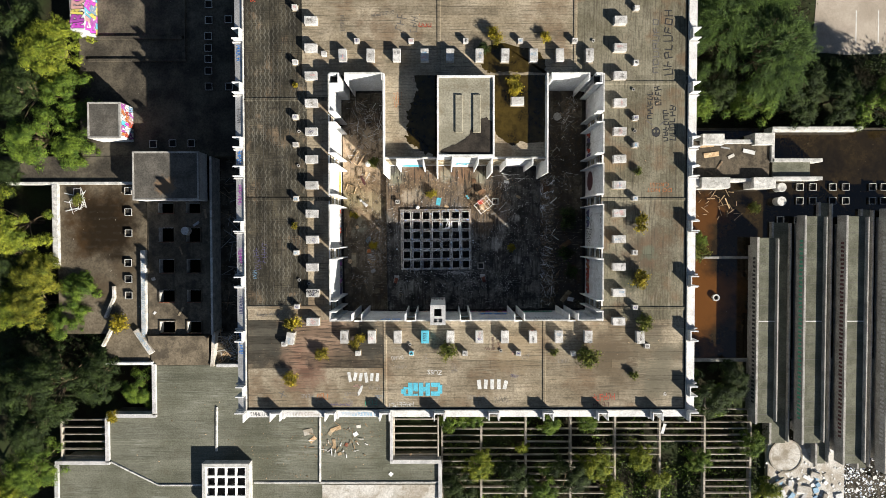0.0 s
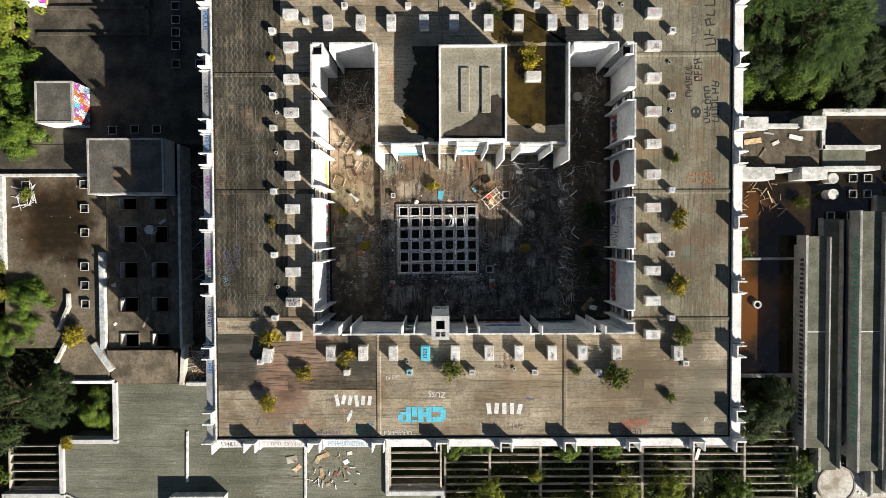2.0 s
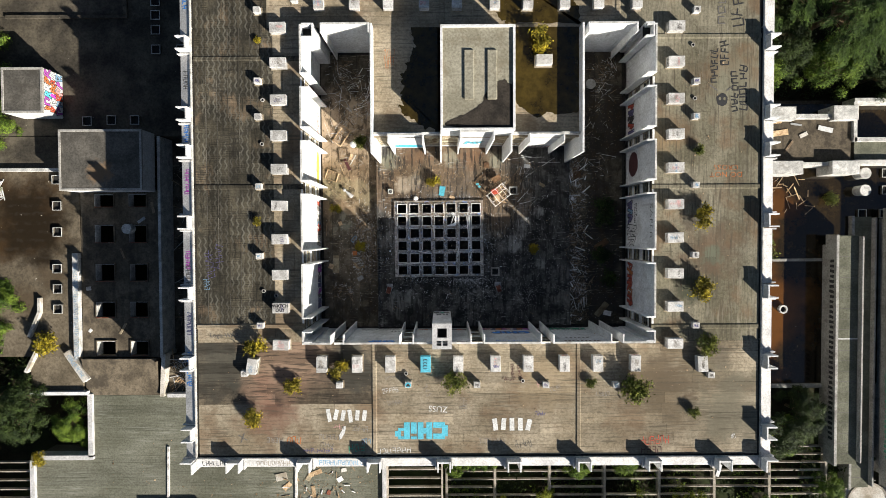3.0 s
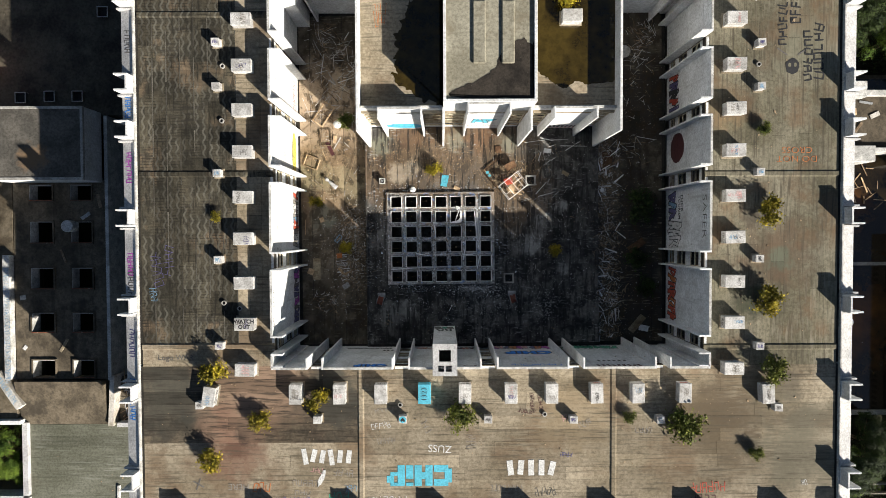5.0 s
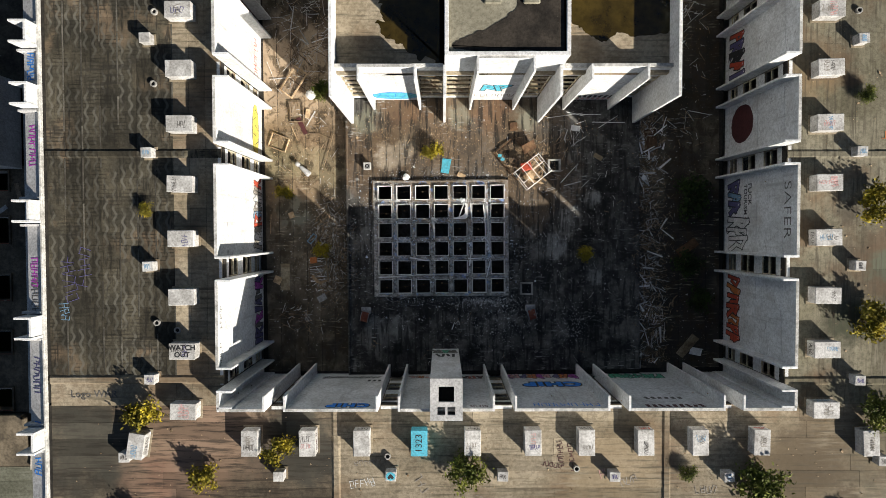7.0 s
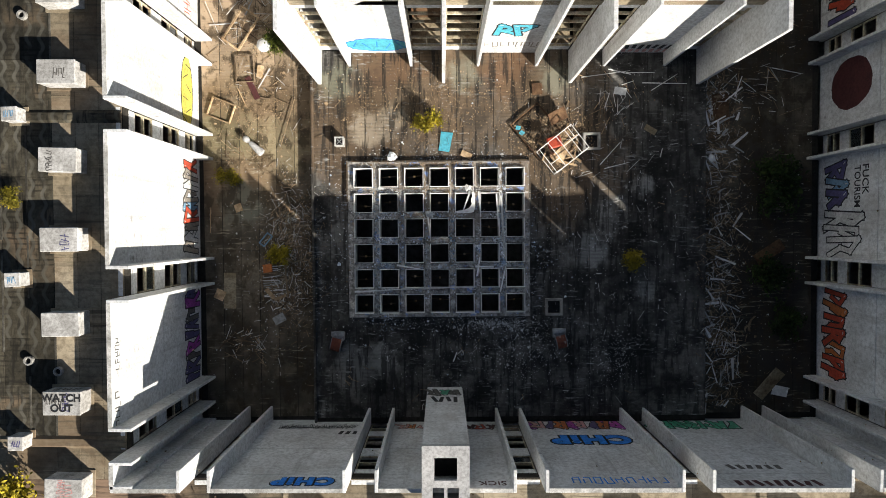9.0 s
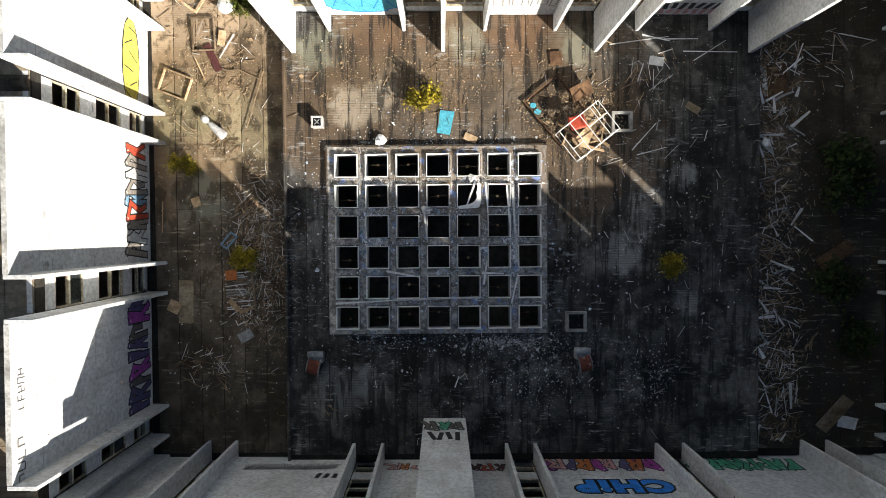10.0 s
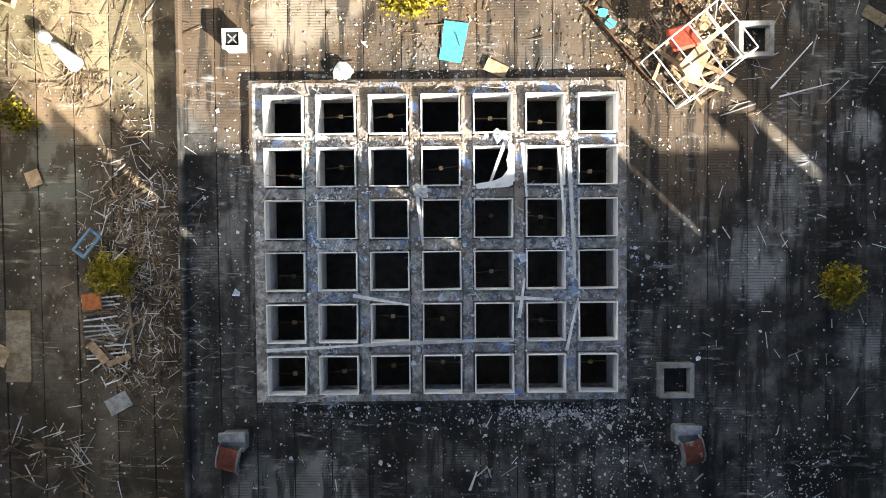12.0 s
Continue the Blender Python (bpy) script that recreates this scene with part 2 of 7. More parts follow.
M["black"] = surface("dark_low_roof_felt", ((0.046, 0.041, 0.033), (0.112, 0.097, 0.072)), 0.95, 0.3, 4, 0.4, 0.15, spots=((0.30, 0.28, 0.24), 2.2, 0.73, 0.76),
                     stain=((0.16, 0.14, 0.105), 0.4, 0.56, 0.74, 0.5))
M["shedroof"] = surface("grey_shed_felt", ((0.085, 0.080, 0.070), (0.135, 0.125, 0.108)), 0.9, 0.5, 5, 0.3, 0.1,
                        stain=((0.055, 0.050, 0.042), 0.7, 0.50, 0.66, 0.7), patch=((-34.0, 6.5, 1.3, (0.20, 0.13, 0.075), 0.8),))
M["silt"] = surface("wet_black_silt", ((0.022, 0.019, 0.016), (0.050, 0.042, 0.034)), 0.8, 0.8, 6, 0.6, spots=((0.10, 0.09, 0.07), 7.0, 0.70, 0.73))
M["water"] = surface("shallow_brown_water", ((0.014, 0.010, 0.005), (0.028, 0.019, 0.008)), 0.07, 0.25, 1.5, 0.0, patch=((33.0, -8.0, 7.0, (0.110, 0.044, 0.010), 0.9), (34.5, 3.0, 4.0, (0.085, 0.036, 0.010), 0.9)),
                     spots=((0.25, 0.2, 0.13), 3.0, 0.74, 0.76))
M["wetroof"] = surface("rain_soaked_low_felt", ((0.115, 0.095, 0.066), (0.190, 0.158, 0.112)), 0.9, 0.3, 4, 0.4, 0.15, stain=((0.21, 0.18, 0.135), 0.5, 0.54, 0.74, 0.6),
                       spots=((0.62, 0.58, 0.5), 2.4, 0.72, 0.75), patch=((-43.4, 2.2, 5.2, (0.046, 0.025, 0.009), 0.95), (-42.4, 1.6, 4.2, (0.014, 0.009, 0.004), 0.95), (-43.4, -6.6, 2.0, (0.070, 0.050, 0.030), 0.8), (-40.6, -4.0, 1.6, (0.07, 0.05, 0.03), 0.7)),
                       ribs=((0.05, 0.042, 0.032), "Y", 0.9, 0.25))
M["puddle"] = surface("thin_brown_puddle", ((0.026, 0.018, 0.004), (0.052, 0.036, 0.008)), 0.14, 0.5, 1.5, 0.0)
M["soil"] = surface("forest_floor", ((0.016, 0.015, 0.008), (0.034, 0.030, 0.015)), 1.0, 0.2, 2.5, 0.8,
                    stain=((0.03, 0.045, 0.014), 0.15, 0.45, 0.65, 0.8))
M["asphalt"] = surface("pale_asphalt", ((0.36, 0.31, 0.25), (0.48, 0.42, 0.35)), 0.95, 0.12, 8, 0.3,
                       stain=((0.24, 0.20, 0.165), 0.1, 0.50, 0.60, 0.8))
M["pale"] = surface("pale_broken_slab", ((0.42, 0.38, 0.32), (0.62, 0.60, 0.56)), 0.9, 0.35, 6, 0.4,
                    stain=((0.2, 0.17, 0.12), 0.5, 0.5, 0.66, 0.8))
M["tray"] = surface("grey_green_slab", ((0.100, 0.102, 0.074), (0.165, 0.166, 0.126)), 0.95, 0.4, 6, 0.35, 0.1,
                    stain=((0.07, 0.075, 0.055), 0.7, 0.52, 0.72, 0.6), streak=((0.075, 0.08, 0.06), (0.6, 1.6, 1), 0.54, 0.7, 0.6))
M["slat"] = surface("weathered_louvre_concrete", ((0.30, 0.27, 0.22), (0.45, 0.41, 0.35)), 0.9, 0.8, 7, 0.3, 0.15,
                    stain=((0.12, 0.11, 0.08), 1.0, 0.52, 0.72, 0.6))
# near-black colour that stands in for the shade inside openings and pits
M["dark"] = surface("painted_interior_shade", ((0.02, 0.02, 0.02), (0.035, 0.034, 0.032)), 0.95, 0.5, 3, 0)
M["cellar"] = surface("dusty_cellar_floor", ((0.07, 0.068, 0.065), (0.13, 0.125, 0.12)), 0.95, 0.5, 3, 0.3)
M["frame"] = surface("white_window_steel", ((0.80, 0.79, 0.77), (0.88, 0.87, 0.85)), 0.6, 2.0, 12, 0.15, 0.08,
                     stain=((0.30, 0.2, 0.12), 3.0, 0.60, 0.74, 0.5), flecks=0.12)
M["cream"] = surface("peeling_cream_window_wood", ((0.46, 0.40, 0.28), (0.66, 0.60, 0.46)), 0.8, 2.0, 10, 0.3, 0.2,
                     stain=((0.20, 0.115, 0.06), 2.0, 0.52, 0.66, 0.8))
M["housefelt"] = surface("pale_grey_roof_felt", ((0.215, 0.200, 0.150), (0.305, 0.288, 0.225)), 0.95, 0.35, 5, 0.4, 0.15,
                         stain=((0.15, 0.125, 0.085), 0.6, 0.52, 0.68, 0.7), ribs=((0.14, 0.128, 0.095), "Y", 0.5, 0.4))
M["lowfelt"] = surface("brown_pierced_roof_felt", ((0.082, 0.068, 0.049), (0.155, 0.128, 0.092)), 0.95, 0.4, 5, 0.4, 0.15,
                       stain=((0.040, 0.034, 0.026), 0.6, 0.50, 0.66, 0.8), ribs=((0.045, 0.038, 0.03), "X", 0.9, 0.5))
M["shaft"] = surface("skylight_shaft_plaster", ((0.46, 0.455, 0.44), (0.64, 0.63, 0.61)), 0.85, 1.5, 9, 0.2, 0.15,
                     stain=((0.16, 0.15, 0.13), 1.6, 0.54, 0.74, 0.6), flecks=0.25)
M["mortar"] = surface("gritty_skylight_bed", ((0.21, 0.198, 0.184), (0.60, 0.57, 0.53)), 0.95, 3.0, 11, 1.0, 0,
                      stain=((0.10, 0.095, 0.09), 4.5, 0.53, 0.64, 0.7), spots=((0.26, 0.36, 0.62), 1.7, 0.60, 0.67), patch=((-0.44, 3.2, 3.2, (0.22, 0.175, 0.128), 0.85), (3.2, 2.6, 1.6, (0.20, 0.155, 0.115), 0.8), (0.54, 2.11, 1.6, (0.36, 0.30, 0.24), 0.7)))
M["wood"] = surface("pale_broken_wood", ((0.36, 0.245, 0.140), (0.58, 0.430, 0.270)), 0.85, 2.0, 9, 0.3, 0.35)
M["bark"] = surface("dead_grey_wood", ((0.13, 0.09, 0.055), (0.25, 0.19, 0.13)), 0.9, 2.0, 9, 0.4, 0.35)
M["plywood"] = surface("stained_board", ((0.24, 0.19, 0.12), (0.36, 0.31, 0.22)), 0.85, 1.2, 9, 0.25, 0.25,
                       stain=((0.10, 0.07, 0.045), 1.4, 0.52, 0.66, 0.8))
M["paper"] = surface("white_litter", ((0.62, 0.62, 0.61), (0.80, 0.80, 0.79)), 0.8, 3.0, 9, 0.2, 0.25, flecks=0.3)
M["litter"] = surface("mixed_litter", ((0.13, 0.088, 0.050), (0.42, 0.31, 0.20)), 0.9, 2.5, 9, 0.2, 0.5, island=True)
M["shards"] = surface("blue_glass_shards", ((0.26, 0.34, 0.46), (0.74, 0.76, 0.78)), 0.5, 2.5, 9, 0.1, 0.5, island=True)
M["grit"] = surface("pale_crumbs", ((0.44, 0.43, 0.41), (0.66, 0.65, 0.63)), 0.8, 2.5, 9, 0.1, 0.4, island=True, flecks=0.3)
M["umber"] = surface("rotten_brown_board", ((0.085, 0.048, 0.028), (0.16, 0.095, 0.052)), 0.9, 1.4, 8, 0.4, 0.2)
M["rust"] = surface("rusty_sheet", ((0.16, 0.035, 0.016), (0.25, 0.07, 0.03)), 0.7, 2.0, 9, 0.3, 0.1,
                    stain=((0.5, 0.45, 0.38), 2.4, 0.58, 0.66, 0.7))
M["zinc"] = surface("dull_zinc", ((0.30, 0.31, 0.31), (0.46, 0.47, 0.47)), 0.5, 1.5, 8, 0.15, 0.1, metal=0.4)
M["leaf"] = leafy("green_leaves", (0.045, 0.088, 0.010), (0.135, 0.200, 0.020))
M["deep"] = leafy("dark_green_leaves", (0.013, 0.026, 0.005), (0.040, 0.064, 0.011))
M["lime"] = leafy("lime_green_leaves", (0.085, 0.122, 0.009), (0.235, 0.262, 0.022))
M["yellow"] = leafy("yellow_green_leaves", (0.140, 0.120, 0.010), (0.390, 0.310, 0.020))
M["olive"] = leafy("olive_shrub_leaves", (0.070, 0.090, 0.012), (0.185, 0.200, 0.030))
M["needle"] = leafy("conifer_sprays", (0.024, 0.050, 0.008), (0.066, 0.112, 0.017))
M["rot"] = leafy("autumn_leaves", (0.075, 0.096, 0.009), (0.225, 0.220, 0.020))
for paint, tone in dict(cyan=(0.10, 0.52, 0.68), blue=(0.02, 0.26, 0.86), ink=(0.018, 0.018, 0.020), chalk=(0.72, 0.72, 0.70),
                        red=(0.52, 0.07, 0.03), maroon=(0.085, 0.02, 0.02), purple=(0.42, 0.07, 0.42), gold=(0.72, 0.62, 0.12),
                        mint=(0.08, 0.42, 0.26), pink=(0.66, 0.36, 0.34), orange=(0.55, 0.17, 0.04), faded=(0.30, 0.27, 0.23),
                        grime=(0.13, 0.12, 0.11), sky=(0.20, 0.36, 0.52), violet=(0.10, 0.09, 0.22), magenta=(0.58, 0.06, 0.55)).items():
    M[paint] = surface(paint + "_spray_paint", (tuple(c * 0.8 for c in tone), tone), 0.75, 1.2, 9, 0.1)


# ---------- mesh tools ----------
class Form:
    """Vertices and faces of one mesh, in metres."""

    def __init__(self):
        self.v, self.f = [], []

    def add(self, verts, faces, m=None):
        k = len(self.v)
        self.v += [tuple(m @ Vector(p)) if m is not None else tuple(p) for p in verts]
        self.f += [tuple(i + k for i in face) for face in faces]
        return self

    def box(self, x0, y0, z0, x1, y1, z1, m=None):
        v = [(x, y, z) for z in (z0, z1) for y in (y0, y1) for x in (x0, x1)]
        return self.add(v, [(0, 2, 3, 1), (4, 5, 7, 6), (0, 1, 5, 4), (2, 6, 7, 3), (0, 4, 6, 2), (1, 3, 7, 5)], m)

    def block(self, x0, y0, z0, x1, y1, z1, c=0.02, m=None):
        """A box with chamfered edges."""
        lo, hi = (x0, y0, z0), (x1, y1, z1)
        c = min(c, *(0.4 * (b - a) for a, b in zip(lo, hi)))
        index, v, f = {}, [], []
        for s in [(a, b, d) for a in (0, 1) for b in (0, 1) for d in (0, 1)]:
            for axis in range(3):
                p = [(hi if s[k] else lo)[k] + (0 if k == axis else (-c if s[k] else c)) for k in range(3)]
                index[s, axis] = len(v)
                v.append(tuple(p))
        for axis in range(3):
            j, k = [a for a in range(3) if a != axis]
            for side in (0, 1):
                loop = []
                for a, b in ((0, 0), (1, 0), (1, 1), (0, 1)):
                    s = [0, 0, 0]
                    s[axis], s[j], s[k] = side, a, b
                    loop.append(index[tuple(s), axis])
                f.append(tuple(loop) if (side == 1) == (axis != 1) else tuple(reversed(loop)))
            for a in (0, 1):
                for b in (0, 1):
                    s, t = [0, 0, 0], [0, 0, 0]
                    s[j] = t[j] = a
                    s[k] = t[k] = b
                    t[axis] = 1
                    s, t = tuple(s), tuple(t)
                    loop = (index[s, j], index[t, j], index[t, k], index[s, k])
                    f.append(loop if ((a == b) == (axis != 1)) else tuple(reversed(loop)))
        for s in [(a, b, d) for a in (0, 1) for b in (0, 1) for d in (0, 1)]:
            loop = (index[s, 0], index[s, 1], index[s, 2])
            f.append(loop if sum(s) % 2 else tuple(reversed(loop)))
        return self.add(v, f, m)

    def prism(self, outline, z0, z1, m=None):
        """An upright prism over an outline that runs anticlockwise."""
        n = len(outline)
        v = [(x, y, z0) for x, y in outline] + [(x, y, z1) for x, y in outline]
        f = [tuple(range(n - 1, -1, -1)), tuple(range(n, 2 * n))]
        f += [(i, (i + 1) % n, n + (i + 1) % n, n + i) for i in range(n)]
        return self.add(v, f, m)

    def rod(self, a, b, r0, r1=None, n=6):
        a, b = Vector(a), Vector(b)
        r1 = r0 if r1 is None else r1
        m = (b - a).to_track_quat("Z", "Y").to_matrix()
        ring = [m @ Vector((math.cos(2 * math.pi * i / n), math.sin(2 * math.pi * i / n), 0)) for i in range(n)]
        v = [a + p * r0 for p in ring] + [b + p * r1 for p in ring]
        f = [(i, (i + 1) % n, n + (i + 1) % n, n + i) for i in range(n)] + [tuple(range(n - 1, -1, -1)), tuple(range(n, 2 * n))]
        return self.add(v, f)

    def ring(self, r0, r1, z0, z1, n=20, m=None):
        v = []
        for z in (z0, z1):
            for r in (r0, r1):
                v += [(r * math.cos(2 * math.pi * i / n), r * math.sin(2 * math.pi * i / n), z) for i in range(n)]
        f = []
        for i in range(n):
            j = (i + 1) % n
            f += [(2 * n + i, 3 * n + i, 3 * n + j, 2 * n + j), (n + i, n + j, 3 * n + j, 3 * n + i),
                  (j, i, 2 * n + i, 2 * n + j), (i, j, n + j, n + i)]
        return self.add(v, f, m)

    def mesh(self, name, material, smooth=False):
        data = bpy.data.meshes.new(name)
        data.from_pydata(self.v, [], self.f)
        if material:
            data.materials.append(M[material])
        if smooth:
            data.polygons.foreach_set("use_smooth", [True] * len(data.polygons))
        data.update()
        return data


NUL = pose(0, 0, 0)
SITE = [NUL]  # the plan in which top-level things are being set out


def part(name, form, material, parent=None, label="", m=None, smooth=False):
    data = form if isinstance(form, bpy.types.Mesh) else form.mesh(name, material, smooth)
    ob = new(name, data)
    if parent is not None:
        ob.parent = parent
        if m is not None:
            ob.matrix_basis = m
    else:
        ob.matrix_basis = SITE[-1] if m is None else SITE[-1] @ m
    return tagged(ob, label=label)


def root(name, m, label, category="", group="", kind=""):
    ob = new(name)
    ob.empty_display_size = 0.3
    ob.matrix_basis = SITE[-1] @ m
    return tagged(ob, label, category, group, kind)


def placed(m):
    """The pose m of the current plan in the world, at true size."""
    where, turn, _ = (SITE[-1] @ m).decompose()
    return Matrix.LocRotScale(where, turn, None)


rng = random.Random(7)


def letters(text, size, depth=0.004, bold=0.0, apart=1.0):
    """The mesh of a word in the built-in font, centred, lying in the plane z = 0."""
    curve = bpy.data.curves.new("word", "FONT")
    curve.body, curve.size, curve.extrude, curve.offset = text, size, depth, bold
    curve.align_x, curve.align_y = "CENTER", "CENTER"
    curve.resolution_u, curve.space_character = 3, apart
    ob = bpy.data.objects.new("word", curve)
    scene.collection.objects.link(ob)
    data = bpy.data.meshes.new_from_object(ob.evaluated_get(bpy.context.evaluated_depsgraph_get()))
    bpy.data.objects.remove(ob)
    return data


def word(parent, text, size, material, m, label="", bold=0.0, squash=1.0, apart=1.0):
    data = letters(text, size, bold=bold, apart=apart)
    data.materials.clear()
    data.materials.append(M[material])
    return part("graffiti", data, material, parent, label, m @ Matrix.Diagonal((squash, 1, 1, 1)))


def bars(parent, width, height, count, material, m, label="", seed=0, lean=0.12, thick=0.28):
    """Unreadable writing as plain strokes of its size: broad bars one by one, or one thin scrawled line."""
    r = random.Random(seed)
    step = width / count
    if thick >= 0.2:
        for i in range(count):
            h = height * r.uniform(0.75, 1.0)
            at = pose(-width / 2 + (i + 0.5) * step, r.uniform(-0.05, 0.05) * height, 0) @ Matrix.Rotation(r.uniform(-lean, lean), 4, "Z")
            part("graffiti", Form().box(-step * thick, -h / 2, 0, step * thick, h / 2, 0.004), material, parent, label, m @ at)
        return
    half = max(0.014, min(0.05, step * thick * 0.45))
    form = Form()
    for i in range(count):
        h, x = height * r.uniform(0.75, 1.0) / 2, -width / 2 + (i + 0.5) * step
        at = pose(x, r.uniform(-0.06, 0.06) * height, 0) @ Matrix.Rotation(r.uniform(-lean, lean) * 0.35, 4, "Z")
        w = step * 0.32
        form.box(-w - half, -h, 0, -w + half, h, 0.004, at)
        if r.random() < 0.75:
            form.box(w - half, -h * r.uniform(0.2, 1), 0, w + half, h, 0.004, at)
        for y in r.sample((-0.9, 0.0, 0.9), r.choice((1, 1, 2))):
            form.box(-w + half * 1.02, y * h - half, 0, w - half * 1.02, y * h + half, 0.004, at)
    return tagged(part("graffiti", form, material, parent, label, m), kind="stuff")


def blob(w, h, seed=0, n=18, rough=0.18):
    """The outline of a paint patch."""
    r = random.Random(seed)
    a = [r.uniform(1 - rough, 1 + rough) for _ in range(n)]
    return [(w / 2 * a[i] * math.cos(2 * math.pi * i / n), h / 2 * a[i] * math.sin(2 * math.pi * i / n)) for i in range(n)]


def wavy(outline, seed=0, amount=0.07):
    """The outline rounded off and made uneven, like a shore."""
    r = random.Random(seed)
    for k in range(4):
        out = []
        for i, (x0, y0) in enumerate(outline):
            x1, y1 = outline[(i + 1) % len(outline)]
            out += [(0.75 * x0 + 0.25 * x1, 0.75 * y0 + 0.25 * y1), (0.25 * x0 + 0.75 * x1, 0.25 * y0 + 0.75 * y1)]
        outline = [(x + r.gauss(0, amount), y + r.gauss(0, amount)) for x, y in out] if k < 3 else out
    return outline


# ---------- ground ----------
GROUND = -6.2
part("ground", Form().box(-900, -900, GROUND - 1, 900, 900, GROUND), "soil")
tagged(bpy.data.objects["ground"], "dark overgrown forest floor under the trees", "ground", kind="structure")

# ---------- main block: wings round an open court ----------
WEST, EAST, SOUTH, NORTH = -21.85, 27.95, -19.45, 29.0
CW, CE, CS, CN = -11.98, 18.06, -8.96, 18.08
ROOF, RIM, POST = 7.28, 8.5, 8.32
FLOOR = 1.15
# the court deck has its own plan, set in the block a little askew
COURT = pose(0.072, 0.078, FLOOR, 0, 0, 0.45) @ Matrix.Scale(0.967, 4)
FW, FE, FS, FN = -12.25, 18.2, -9.1, 18.45
KW, KE, KS = -6.2, 12.25, 8.75

strip_mesh = Form().add([(0, 0, 0), (1, 0, 0), (1, 1, 0), (0, 1, 0), (0, 0, 1.0), (1, 0, 1.0), (1, 1, 0.35), (0, 1, 0.35)],
                        [(0, 3, 2, 1), (4, 5, 6, 7), (0, 1, 5, 4), (1, 2, 6, 5), (2, 3, 7, 6), (3, 0, 4, 7)])
strip_data = {}


def felts(parent, x0, x1, y0, y1, z, along, material, width=0.94, length=(6, 11), seed=1, gap=0.012):
    """Lapped strips of roofing felt: each one lies with its edge on the next."""
    if material not in strip_data:
        strip_data[material] = strip_mesh.mesh("felt_strip", material)
    r = random.Random(seed)
    a0, a1, b0, b1 = (x0, x1, y0, y1) if along == "x" else (y0, y1, x0, x1)
    count = max(1, round((b1 - b0) / width))
    step = (b1 - b0) / count
    for i in range(count):
        a = a0
        while a < a1 - 0.01:
            b = a + r.uniform(*length)
            if b > a1 - 2:
                b = a1
            lift = 0.016 + r.uniform(0, 0.006)
            size = Matrix.Diagonal((b - a, step - gap, lift, 1))
            turn = pose(0, 0, 0, 0, 0, r.uniform(-0.06, 0.06))
            if along == "x":
                m = pose(a, b0 + i * step, z) @ turn @ size
            else:
                m = pose(b0 + (i + 1) * step, a, z, 0, 0, 90) @ turn @ size
            part("felt_strip", strip_data[material], material, parent, m=m)
            a = b + 0.012


def slab(name, label, form, material, category="roof"):
    ob = part(name, form, material)
    return tagged(ob, label, category, kind="structure")


roof_west = slab("roof_west", "dark weathered felt roof with wavy drying marks", Form().box(WEST, CS, ROOF - 0.4, CW - 0.12, CN, ROOF), "bitumen")
roof_east = slab("roof_east", "sun-bleached tan felt roof with chalk tags", Form().box(CE + 0.12, CS, ROOF - 0.4, EAST, CN, ROOF), "bitumen")
roof_south = slab("roof_south", "tan felt roof covered with painted words", Form().box(WEST, SOUTH, ROOF - 0.4, EAST, CS - 0.12, ROOF), "bitumen")
roof_north = slab("roof_north", "pale tan felt roof with scribbled tags", Form().box(WEST, CN + 0.175, ROOF - 0.4, EAST, NORTH, ROOF), "bitumen")

# floors inside the wings, and the outer walls
for name, box in dict(floor_west=(WEST, CS, CW, CN), floor_east=(CE, CS, EAST, CN), floor_south=(WEST, SOUTH, EAST, CS),
                      floor_north=(WEST, CN, EAST, NORTH)).items():
    x0, y0, x1, y1 = box
    slab(name, "bare concrete storey floor inside the wing", Form().box(x0 + 0.3, y0 + 0.3, -0.7, x1 - 0.3, y1 - 0.3, -0.4), "grey", "floor")
slab("floor_basement", "dark floor of the hall under the skylights", Form().box(WEST + 0.3, SOUTH + 0.3, GROUND, EAST - 0.3, NORTH - 0.3, GROUND + 0.3), "cellar", "floor")


